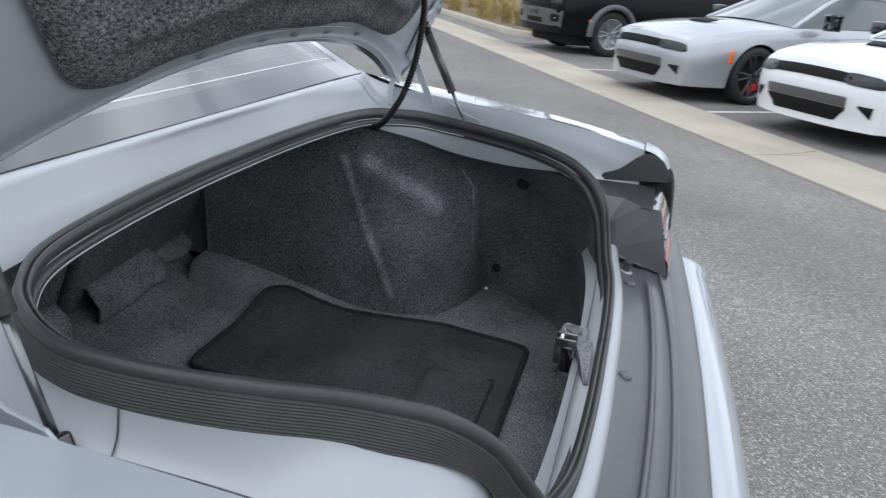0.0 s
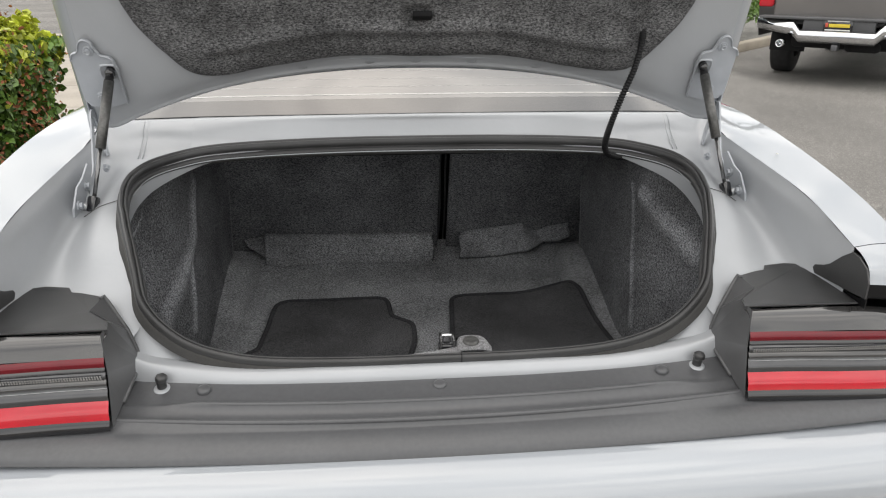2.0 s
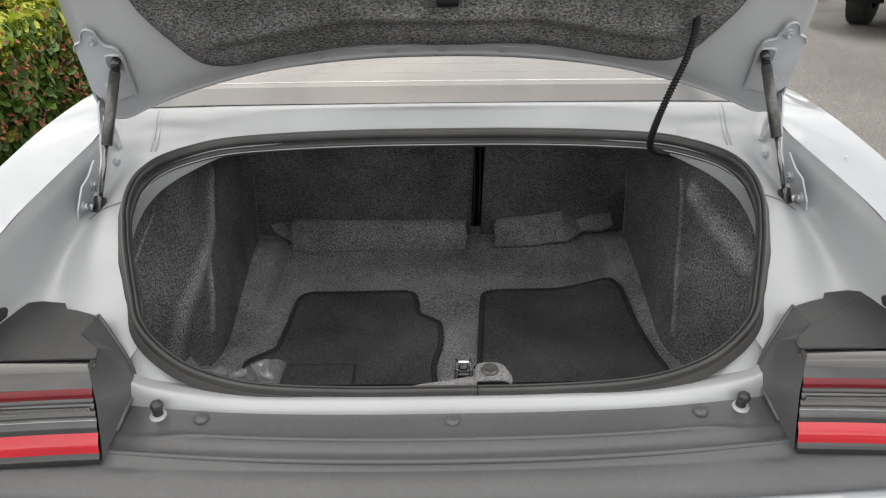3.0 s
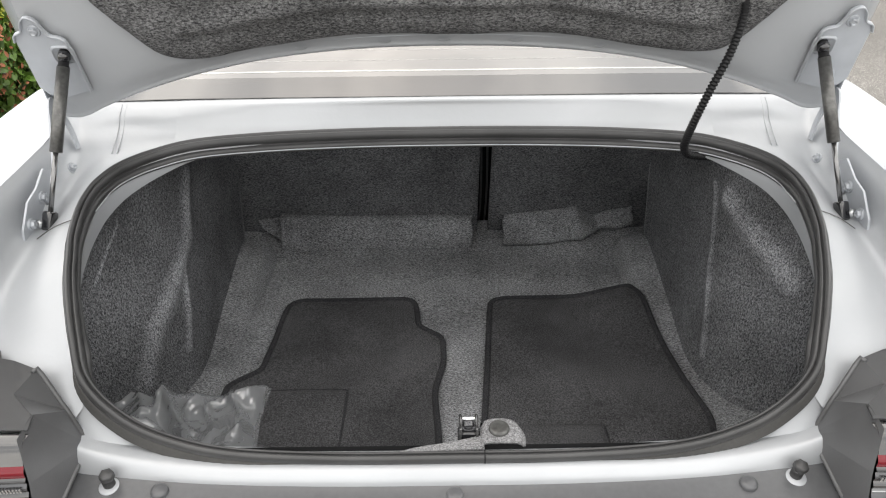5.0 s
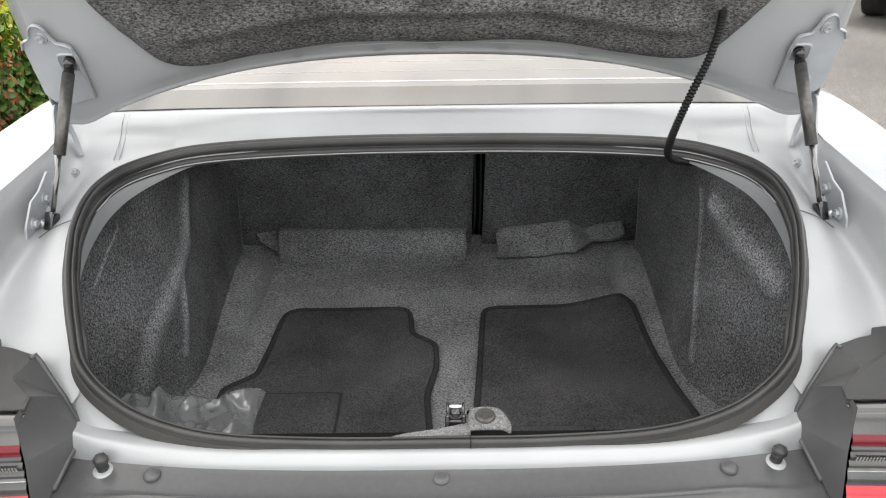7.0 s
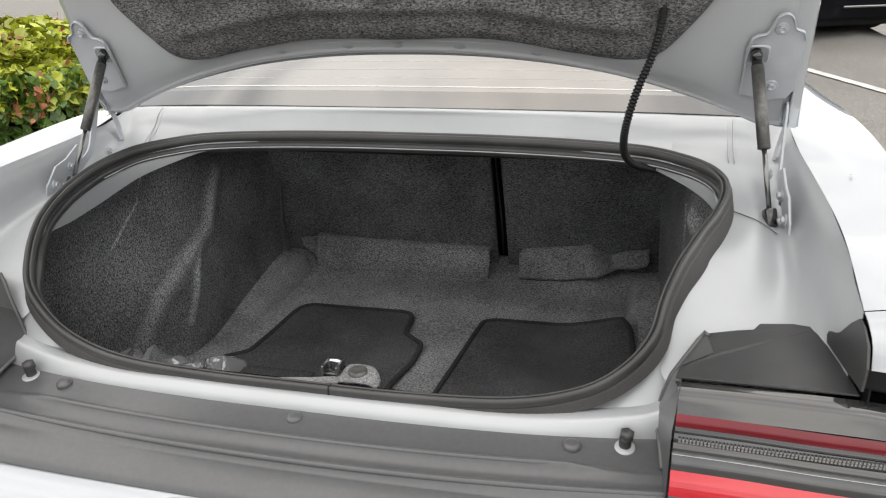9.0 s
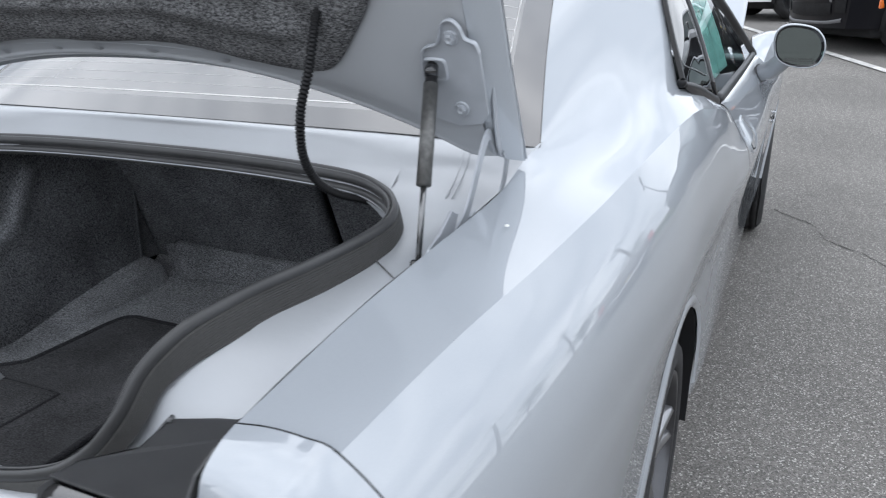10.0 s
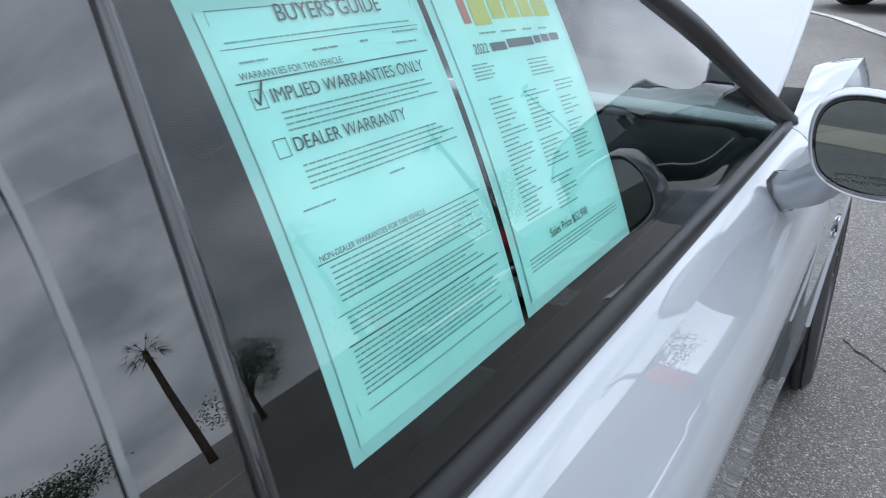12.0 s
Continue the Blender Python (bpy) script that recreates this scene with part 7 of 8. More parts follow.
# ---- foliage ----
def leaf_cloud(n, place, size, rng, bm=None, wide=0.45):
    """Small folded leaves; place(rng) gives a spot and an outward way."""
    bm = bm or bmesh.new()
    for _ in range(n):
        p, o = place(rng)
        d = Vector((rng.gauss(0, 1), rng.gauss(0, 1), rng.gauss(0, 1)))
        d = (o * 1.1 + d * 0.75).normalized()
        a = d.orthogonal().normalized()
        a.rotate(Matrix.Rotation(rng.uniform(0, 6.28), 3, d))
        b = d.cross(a)
        s = size * rng.uniform(0.6, 1.3)
        v = [bm.verts.new(p + q) for q in (a * -s, a * -0.35 * s + b * s * wide + d * s * 0.14, a * 0.45 * s + b * s * wide * 0.9 + d * s * 0.14, a * s, a * 0.45 * s - b * s * wide * 0.9 + d * s * 0.14, a * -0.35 * s - b * s * wide + d * s * 0.14)]
        bm.faces.new((v[0], v[1], v[2], v[3]))
        bm.faces.new((v[0], v[3], v[4], v[5]))
    return bm


# hedge light and shade sit in the leaf colours: pale above, dark below
LEAF_LIGHT = material("lit_yellow_green_leaf", (0.40, 0.44, 0.05), rough=0.40, random_tint=0.45, vary=0.2, vary_scale=3)
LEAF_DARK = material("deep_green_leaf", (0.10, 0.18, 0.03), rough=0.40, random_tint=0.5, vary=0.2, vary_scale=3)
LEAF_RED = material("rust_red_flower", (0.30, 0.105, 0.045), rough=0.7, random_tint=0.4)
TWIG = material("hedge_twig", (0.05, 0.035, 0.022), rough=0.9, vary=0.2, vary_scale=8)
TRUNK = material("tree_bark", (0.10, 0.08, 0.06), rough=0.95, vary=0.3, vary_scale=4, bump=0.5, bump_scale=30)
LEAF_TREE = material("tree_leaf", (0.045, 0.075, 0.025), rough=0.5, random_tint=0.45, vary=0.25, vary_scale=0.6)
HX0, HX1, HY0, HY1, HZ = -5.6, -1.78, 1.1, 3.35, 1.14
hedge = thing("clipped_hedge", (-3.5, 2.2, 0), "clipped green hedge with rusty red flower clusters", "hedge")


def hedge_spot(rng):
    f = rng.random()
    if f < 0.40:
        p, o = Vector((HX1 - (HX1 - HX0) * rng.random() ** 1.5, rng.uniform(HY0, HY1), HZ)), Vector((0, 0, 1))
    elif f < 0.72:
        p, o = Vector((HX1, rng.uniform(HY0, HY1), rng.uniform(0.04, HZ))), Vector((1, 0, 0.2))
    else:
        p, o = Vector((rng.uniform(HX0, HX1), HY0 if rng.random() < 0.8 else HY1, rng.uniform(0.04, HZ))), Vector((0, -1, 0.2))
    w = 0.10 * noise.noise(p * 1.6) + 0.05 * noise.noise(p * 5)
    c = max(0, (p.z - HZ + 0.12) / 0.12) * max(0, (p.x - HX1 + 0.12) / 0.12) * 0.08
    return p + o * w - Vector((c, 0, c)) - o * rng.random() ** 2 * 0.08, o


rg = random.Random(5)
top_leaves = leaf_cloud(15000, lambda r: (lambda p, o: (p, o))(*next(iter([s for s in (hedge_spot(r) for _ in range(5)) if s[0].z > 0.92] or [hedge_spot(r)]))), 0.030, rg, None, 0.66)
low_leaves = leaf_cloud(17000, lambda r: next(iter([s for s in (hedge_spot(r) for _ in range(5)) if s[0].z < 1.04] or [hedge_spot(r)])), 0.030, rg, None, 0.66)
reds = bmesh.new()
for _ in range(900):
    p, o = hedge_spot(rg)
    if p.z > 0.98 and rg.random() < 0.75:
        continue
    c0 = p + o * 0.03
    leaf_cloud(9, lambda r: (c0 + Vector((r.gauss(0, 0.028), r.gauss(0, 0.028), r.gauss(0, 0.028))), o), 0.0135, rg, reds, 0.6)
core = box((HX0 + 0.1, HY0 + 0.12, 0.0), (HX1 - 0.12, HY1 - 0.1, HZ - 0.13), 0.08, 2)
under(hedge, [part("sunlit_foliage", top_leaves, LEAF_LIGHT, None, "upper hedge leaves, coloured bright yellow-green as if sunlit", smooth=False), part("shaded_foliage", low_leaves, LEAF_DARK, None, "lower hedge leaves, coloured darker green as if in shade", smooth=False),
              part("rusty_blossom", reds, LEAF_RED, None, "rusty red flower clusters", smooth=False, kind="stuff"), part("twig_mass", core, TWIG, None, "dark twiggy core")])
WALKWAY = material("pale_walkway", (0.40, 0.36, 0.31), rough=0.9, vary=0.1, vary_scale=2, grain=0.08, grain_scale=70, bump=0.3, bump_scale=90)
for k in range(8):
    part("walkway_slab", box((-9.0, 4.0 + 1.5 * k, -0.01), (-1.5, 5.48 + 1.5 * k, 0.05), 0.006), WALKWAY, None, "pale paved walkway slab", kind="structure", category="walkway")


def tree(at, h, r, seed, leaves=3200):
    rng = random.Random(seed)
    root = thing("tree", at, "broad-leaved tree at the edge of the lot", "tree", "trees round the lot")
    base = Vector(at)
    bm = tube([base, base + Vector((0.1, 0, h * 0.3)), base + Vector((0.0, 0.1, h * 0.55)), base + Vector((0.1, 0, h * 0.8))], [0.22, 0.17, 0.12, 0.04], 8)
    lumps = []
    for _ in range(9):
        a, q = rng.uniform(0, 6.28), rng.uniform(0.2, 0.8) * r
        c = base + Vector((math.cos(a) * q, math.sin(a) * q, h * rng.uniform(0.5, 0.9)))
        lumps.append((c, r * rng.uniform(0.35, 0.6)))
        tube([base + Vector((0, 0, h * 0.35)), (base + Vector((0, 0, h * 0.45)) + c) / 2, c], [0.10, 0.06, 0.02], 6, bm)

    def spot(g):
        c, q = lumps[g.randrange(len(lumps))]
        d = Vector((g.gauss(0, 1), g.gauss(0, 1), g.gauss(0, 1))).normalized()
        return c + d * q * g.uniform(0.55, 1.05), d
    under(root, [part("trunk", bm, TRUNK), part("crown", leaf_cloud(leaves, spot, 0.11, rng), LEAF_TREE, smooth=False)])


def palm(at, h, seed):
    rng = random.Random(seed)
    root = thing("palm_tree", at, "tall fan palm with drooping dead fronds", "palm", "palms round the lot")
    base = Vector(at)
    bm = tube([base + Vector((0.2 * math.sin(i * 0.4), 0, h * i / 8)) for i in range(9)], [0.26 - 0.012 * i for i in range(9)], 10)
    crown = bmesh.new()
    top = base + Vector((0.2 * math.sin(3.2), 0, h))
    for _ in range(46):
        a, e = rng.uniform(0, 6.28), rng.uniform(-0.9, 1.2)
        d = Vector((math.cos(a) * math.cos(e), math.sin(a) * math.cos(e), math.sin(e)))
        side = d.cross(Vector((0, 0, 1))).normalized()
        stem = top + d * 0.9
        for k in range(-4, 5):
            tip = stem + (d + side * k * 0.22).normalized() * 0.75 + Vector((0, 0, -0.12 * abs(k)))
            v = [crown.verts.new(q) for q in (stem - side * 0.02, stem + side * 0.02, tip)]
            crown.faces.new(v)
        v = [crown.verts.new(q) for q in (top - side * 0.02, top + side * 0.02, stem + side * 0.02, stem - side * 0.02)]
        crown.faces.new(v)
    under(root, [part("trunk", bm, TRUNK), part("fronds", crown, LEAF_TREE, smooth=False)])


def lamp_post(at, h, ang):
    root = thing("lot_lamp", at, "tall parking lot lamp post with twin heads", "lamp post", "lamp posts round the lot")
    base = Vector(at)
    d = Vector((math.cos(ang), math.sin(ang), 0))
    obs = [part("base", lathe([(0.0, 0.8), (0.28, 0.8), (0.30, 0.75), (0.30, 0.0)], 20, Matrix.Translation(base)), CONCRETE), part("pole", tube([base + Vector((0, 0, 0.7)), base + Vector((0, 0, h))], [0.10, 0.06], 10), GLOSS_BLACK)]
    for s in (1, -1):
        obs.append(part("lamp_head", box((-0.28, -0.18, -0.07), (0.28, 0.18, 0.07), 0.03, m=Matrix.Translation(base + d * s * 0.75 + Vector((0, 0, h))) @ pose(0, 0, 0, 0, 0, math.degrees(ang))), GLOSS_BLACK))
    obs.append(part("cross_arm", tube([base + d * 0.6 + Vector((0, 0, h)), base - d * 0.6 + Vector((0, 0, h))], 0.04, 8), GLOSS_BLACK))
    under(root, obs)


for i, (x, y, h, r) in enumerate(((34, 38, 6, 3.4), (42, 30, 7, 4), (48, 20, 6, 3.6), (46, 8, 6.5, 3.8), (30, 48, 7, 4), (18, 54, 6, 3.5), (50, -4, 7, 4), (44, -16, 6, 3.6), (8, 60, 7, 4), (-14, 58, 7, 4), (38, 14, 5, 3), (40, 44, 8, 4.5))):
    tree((x, y, 0), h, r, 20 + i)
for i, (x, y, h) in enumerate(((30, 30, 11), (36, 22, 10), (24, 40, 12), (40, 4, 10))):
    palm((x, y, 0), h, 60 + i)
for x, y, h, a in ((24, 24, 8.5, 0.9), (30, 10, 8.5, 0.9), (14, 34, 8.5, 0.9), (-16, -14, 8.5, 0.9)):
    lamp_post((x, y, 0), h, a)


# ---- other vehicles ----
WHITE_PAINT = material("white_paint", (0.80, 0.81, 0.82), rough=0.35, coat=1.0, coat_rough=0.03, vary=0.03, vary_scale=2)
SILVER2 = material("light_silver_paint", (0.44, 0.45, 0.475), rough=0.32, metal=0.4, coat=1.0, coat_rough=0.03, vary=0.03, vary_scale=2)
BLACK_PAINT = material("black_paint", (0.006, 0.006, 0.008), rough=0.28, coat=0.06, coat_rough=0.03, vary=0.15, vary_scale=3, spec=0.14)
GREY_PAINT = material("granite_grey_paint", (0.20, 0.19, 0.185), rough=0.32, metal=0.4, coat=1.0, coat_rough=0.04, vary=0.05, vary_scale=2)
DARK_GLASS = material("dark_car_glass", (0.03, 0.05, 0.05), rough=0.03, coat=1.0, vary=0.1, vary_scale=2)
HEADLIGHT = material("dark_headlight_lens", (0.025, 0.027, 0.03), rough=0.22, coat=0.2, vary=0.3, vary_scale=14)
LIP_GREY = material("grey_bumper_lip", (0.10, 0.10, 0.105), rough=0.4, vary=0.2, vary_scale=8)
CALIPER = material("red_brake_caliper", (0.55, 0.02, 0.03), rough=0.35, coat=0.5, vary=0.1, vary_scale=20)


def loft_bm(rows):
    return thicken(grid_bm(loft(rows, 4, 3)), 0.01)


def table(y, ps):
    ys = [p[0] for p in ps]
    return hermite(ys, [p[1] for p in ps], y)


def vehicle(name, label, category, at, heading, mat, spec):
    """A parked car. Local frame: nose at y = 0, tail at y = -length, x to its right."""
    ang = math.atan2(heading[1], heading[0]) - math.pi / 2
    M = Matrix.Translation(Vector(at)) @ Matrix.Rotation(ang, 4, "Z")
    root = thing(name, at, label, category, "parked vehicles")
    obs, subs = [], []
    L, yf, yr, R = spec["length"], spec["front"], spec["rear"], spec["wheel"]
    half, top = spec["half"], spec["top"]

    def put(nm, bm, m, smooth=True, lab="", owner=None):
        bmesh.ops.transform(bm, matrix=M, verts=bm.verts[:])
        ob = part(nm, bm, m, None, lab, smooth)
        (obs if owner is None else subs).append(ob if owner is None else (ob, owner))
        return ob
    ys = sorted({-L + L * i / 60 for i in range(61)} | {c + (R + 0.035) * math.sin(radians(d)) for c in (yf, yr) for d in range(-90, 91, 9)})
    ys = [y for y in ys if -L <= y <= 0]

    def bottom(y):
        z = spec["sill"]
        for c in (yf, yr):
            if abs(y - c) < R + 0.035:
                z = max(z, R + math.sqrt((R + 0.035) ** 2 - (y - c) ** 2))
        return z
    prof = spec["profile"]
    for s in (1, -1):
        rows = []
        for j in range(13):
            v = j / 12
            row = []
            for y in ys:
                zt, zb = table(y, top), bottom(y)
                z = zt + (zb - zt) * v
                g = (z - spec["sill"]) / max(0.05, zt - spec["sill"])
                row.append(Vector((s * table(y, half) * table(g, prof), y, z)))
            rows.append(row)
        put("body_side", grid_bm(rows), mat)
        for c in (yf, yr):
            put("wheel_well", grid_bm([[Vector((s * x, c + (R + 0.034) * math.sin(radians(d)), R + (R + 0.034) * math.cos(radians(d)))) for d in range(-110, 111, 10)] for x in (table(c, half) * 0.97, 0.5)]), DARK)
    tops = []
    for y in ys[::2] + ([ys[-1]] if len(ys) % 2 == 0 else []):
        zt = table(y, top)
        w = table(y, half) * table(1.0, prof)
        tops.append([Vector((w * u, y, zt + spec["crown"] * (1 - u * u))) for u in [-1 + 2 * i / 12 for i in range(13)]])
    put("hood_and_deck", grid_bm(tops), mat)
    if spec.get("scoop"):
        zs = table(-0.72, top) + spec["crown"]
        put("hood_scoop", loft_bm([[(-0.17, -0.70, zs + 0.004), (0, -0.69, zs + 0.010), (0.17, -0.70, zs + 0.004)], [(-0.21, -0.86, zs + 0.040), (0, -0.85, zs + 0.048), (0.21, -0.86, zs + 0.040)]]), GRILLE, True, "black hood air intake")
    put("underbody", box((-0.75, -L + 0.3, 0.16), (0.75, -0.25, 0.45), 0.05), DARK)
    # nose and tail faces, bowed in plan
    for ye, d in ((0.0, 1), (-L, -1)):
        zt = table(ye, top)
        rows = []
        for k in range(11):
            f = k / 10
            z = zt + spec["crown"] * 0 + (spec["sill"] - zt) * f
            g = (z - spec["sill"]) / (zt - spec["sill"])
            w = table(ye, half) * table(g, prof)
            rows.append([Vector((w * u, ye + d * spec["bow"] * (1 - abs(u) ** 2.6) * (0.75 + 0.35 * math.sin(math.pi * min(1, f * 1.2))), z + spec["crown"] * (1 - u * u) * (1 - f))) for u in [-1 + 2 * i / 20 for i in range(21)]])
        put("nose" if d > 0 else "tail", grid_bm(rows), mat)
        edge_row = [Vector((p.x, ye, p.z)) for p in rows[0]]
        put("nose_top" if d > 0 else "tail_top", grid_bm([edge_row, [p.lerp(q, 0.6) + Vector((0, 0, 0.006)) for p, q in zip(edge_row, rows[0])], rows[0]]), mat)

    def face(u, g, lift=0.006):
        """A place on the nose: u across, g up from sill to hood edge."""
        zt = table(0.0, top)
        f = 1 - g
        w = table(0.0, half) * table(g, prof)
        return Vector((w * u, spec["bow"] * (1 - abs(u) ** 2.6) * (0.75 + 0.35 * math.sin(math.pi * min(1, f * 1.2))) + lift, spec["sill"] + (zt - spec["sill"]) * g + spec["crown"] * (1 - u * u) * g))
    for nm, pts, m, lab in spec["face"]:
        lo, hi = pts
        proud = 0.0 if nm == "bumper_face" else 0.006
        rows = [[face(u0, g0 + (g1 - g0) * k / 4, 0.002 + proud + 0.006 * math.sin(math.pi * k / 4)) for (u0, g0), (_, g1) in zip(lo, hi)] for k in range(5)]
        put(nm, grid_bm(loft(rows, 3, 1)), m, True, lab)
    # cabin
    cab = spec["cabin"]
    rows = [[Vector((w * u, y, z - 0.05 * abs(u) ** 4)) for u in (-1, -0.9, -0.5, 0, 0.5, 0.9, 1)] for y, w, z in cab["roof"]]
    put("roof", grid_bm(loft(rows, 3, 4)), mat)
    r0, r1 = cab["roof"][0], cab["roof"][-1]
    ws2 = [[Vector((r0[1] * u * 0.97, r0[0], r0[2] - 0.05 * abs(u) ** 4)) for u in (-1, -0.5, 0, 0.5, 1)], [Vector((cab["base"] * u, cab["front"] + 0.10 * (1 - u * u), table(cab["front"], top) + 0.01 + spec["crown"] * (1 - u * u))) for u in (-1, -0.5, 0, 0.5, 1)]]
    put("windscreen", grid_bm(loft(ws2, 4, 6)), DARK_GLASS)
    rw2 = [[Vector((r1[1] * u * 0.97, r1[0], r1[2] - 0.05 * abs(u) ** 4)) for u in (-1, -0.5, 0, 0.5, 1)], [Vector((cab["base"] * u, cab["back"], table(cab["back"], top) + 0.01)) for u in (-1, -0.5, 0, 0.5, 1)]]
    put("rear_glass", grid_bm(loft(rw2, 4, 6)), DARK_GLASS)
    for s in (1, -1):
        up = [Vector((s * w, y, z - 0.05)) for y, w, z in cab["roof"]]
        n3 = len(up)
        dn = [Vector((s * cab["base"] * 1.02, cab["front"] + (cab["back"] - cab["front"]) * i / (n3 - 1), table(cab["front"] + (cab["back"] - cab["front"]) * i / (n3 - 1), top) + 0.005)) for i in range(n3)]
        put("side_glass", grid_bm(loft([up, dn], 4, 4)), DARK_GLASS)
        put("roof_rail", tube(spline([dn[0], up[0]] + up[1:] + [dn[-1]], 4), 0.03, 8), mat)
        put("wing_mirror", box((s * (table(cab["front"] - 0.35, half) + 0.02) - 0.02, cab["front"] - 0.45, table(cab["front"], top) + 0.04), (s * (table(cab["front"] - 0.35, half) + 0.16) + 0.02, cab["front"] - 0.33, table(cab["front"], top) + 0.19), 0.03, 3), spec.get("mirror", mat))
        for c in (yf, yr):
            if spec.get("flare"):
                arch = [[Vector((s * (table(c, half) + o), c + (R + w) * math.sin(radians(d)), R + (R + w) * math.cos(radians(d)))) for d in range(-96, 97, 8)] for o, w in ((-0.03, 0.13), (0.03, 0.12), (0.045, 0.08), (0.04, 0.035), (-0.03, 0.03))]
                put("arch_flare", grid_bm(arch), BLACK_PLASTIC, True, "black wheel arch flare")
            m2 = Matrix.Translation((s * (table(c, half) - 0.015), c, R)) @ pose(0, 0, 0, 0, 90 * s, 0)
            k = R / 0.355
            prof2 = [(0.24 * k, -0.24), (0.335 * k, -0.23), (0.355 * k, -0.20), (0.355 * k, -0.04), (0.342 * k, -0.010), (0.30 * k, 0.004), (spec["rim"] * k, -0.002), (spec["rim"] * k - 0.01, -0.03)]
            w_ob = put("wheel", lathe(prof2, 40, m2), TYRE, True, "black tyre")
            put("rim", lathe([(spec["rim"] * k, -0.004), (spec["rim"] * k - 0.012, 0.0), (spec["rim"] * k - 0.02, -0.05), (0.12 * k, -0.12), (0.0, -0.12)], 40, m2), spec["rim_mat"], True, "", w_ob)
            for q in range(10):
                a = 2 * math.pi * q / 10
                p0, p1 = Vector((0.03 * math.cos(a), 0.03 * math.sin(a), -0.03)), Vector((spec["rim"] * k * 0.97 * math.cos(a + 0.12 * (-1) ** q), spec["rim"] * k * 0.97 * math.sin(a + 0.12 * (-1) ** q), -0.010))
                sp = sweep([p0, (p0 + p1) / 2, p1], [(-0.014, -0.02), (-0.010, 0.0), (0.010, 0.0), (0.014, -0.02)], (0, 0, 1))
                bmesh.ops.transform(sp, matrix=m2, verts=sp.verts[:])
                put("spoke", sp, spec["spoke_mat"], True, "", w_ob)
            if spec.get("caliper"):
                cb = box((0.10, -0.10, -0.10), (0.20, 0.10, -0.035), 0.015)
                bmesh.ops.transform(cb, matrix=m2 @ pose(0, 0, 0, 0, 0, 200), verts=cb.verts[:])
                put("brake_caliper", cb, CALIPER, True, "red brake caliper", w_ob)
        put("side_marker", box((s * (table(yf + R + 0.10, half)) - 0.012, yf + R + 0.030, 0.50), (s * (table(yf + R + 0.10, half)) + 0.012, yf + R + 0.100, 0.66), 0.012), AMBER, True, "amber side marker")
    for nm, lo, hi, m, lab in spec.get("extra", ()):
        put(nm, box(lo, hi, 0.012, 2), m, True, lab)
    under(root, obs)
    for ob, owner in subs:
        ob.parent = owner
    return root


def slot_pts(u0, u1, lo, hi, n=7):
    us = [u0 + (u1 - u0) * i / (n - 1) for i in range(n)]
    return ([(u, lo(u)) for u in us], [(u, hi(u)) for u in us])


def oval_slot(u0, u1, g0, g1, power=4.0, tilt=0.0, n=9):
    """A slot with rounded ends on the nose."""
    us = [(u0 + u1) / 2 - (u1 - u0) / 2 * math.cos(math.pi * i / (n - 1)) for i in range(n)]
    mid, half = lambda u: (g0 + g1) / 2 + tilt * (u - (u0 + u1) / 2), lambda u: (g1 - g0) / 2 * max(0.04, (1 - abs((2 * u - u0 - u1) / (u1 - u0)) ** power)) ** (1 / power)  # noqa: E731
    return ([(u, mid(u) - half(u)) for u in us], [(u, mid(u) + half(u)) for u in us])


EDGE_U = (-0.63, -0.60, -0.55, -0.50, -0.3, 0, 0.3, 0.50, 0.55, 0.60, 0.63)
SEDAN_FACE = [("upper_grille", oval_slot(-0.64, 0.64, 0.75, 0.91, 14), GRILLE, "slim black upper grille"),
              ("lower_grille", ([(u, 0.12 + 1.5 * max(0, abs(u) - 0.50)) for u in EDGE_U], [(u, 0.36) for u in EDGE_U]), GRILLE, "black lower grille"),
              ("grille_board", ([(u, 0.37) for u in EDGE_U], [(u, 0.53 - 0.5 * max(0, abs(u) - 0.60)) for u in EDGE_U]), BLACK_PLASTIC, "dark board above the lower grille"),
              ("headlight", oval_slot(0.54, 1.0, 0.73, 0.93, 4, 0.02), HEADLIGHT, "dark headlight"),
              ("headlight", oval_slot(-1.0, -0.54, 0.73, 0.93, 4, -0.02), HEADLIGHT, "dark headlight"),
              ("fog_intake", ([(u, 0.40 - 1.1 * (u - 0.76)) for u in (0.76, 0.82, 0.88, 0.92)], [(u, 0.43) for u in (0.76, 0.82, 0.88, 0.92)]), GRILLE, "black fog lamp intake"),
              ("fog_intake", ([(-u, 0.40 - 1.1 * (u - 0.76)) for u in (0.92, 0.88, 0.82, 0.76)], [(-u, 0.43) for u in (0.92, 0.88, 0.82, 0.76)]), GRILLE, "black fog lamp intake")]
SEDAN = dict(scoop=True, length=4.95, front=-0.98, rear=-4.0, wheel=0.36, sill=0.20, bow=0.20, crown=0.05, rim=0.27,
             half=[(-4.95, 0.82), (-4.4, 0.93), (-3.0, 0.95), (-1.0, 0.95), (-0.45, 0.91), (-0.12, 0.84), (0.0, 0.78)],
             top=[(-4.95, 0.95), (-4.2, 1.03), (-3.0, 0.99), (-1.6, 0.96), (-0.8, 0.90), (-0.2, 0.80), (0.0, 0.74)],
             profile=[(0.0, 0.94), (0.2, 0.965), (0.55, 1.0), (0.75, 0.985), (0.92, 0.95), (1.0, 0.90)], face=SEDAN_FACE,
             cabin=dict(roof=[(-2.35, 0.62, 1.38), (-2.8, 0.64, 1.45), (-3.3, 0.62, 1.44), (-3.7, 0.58, 1.36)], base=0.80, front=-1.55, back=-4.35),
             rim_mat=RIM_DARK, spoke_mat=GLOSS_BLACK, caliper=True, mirror=GLOSS_BLACK)
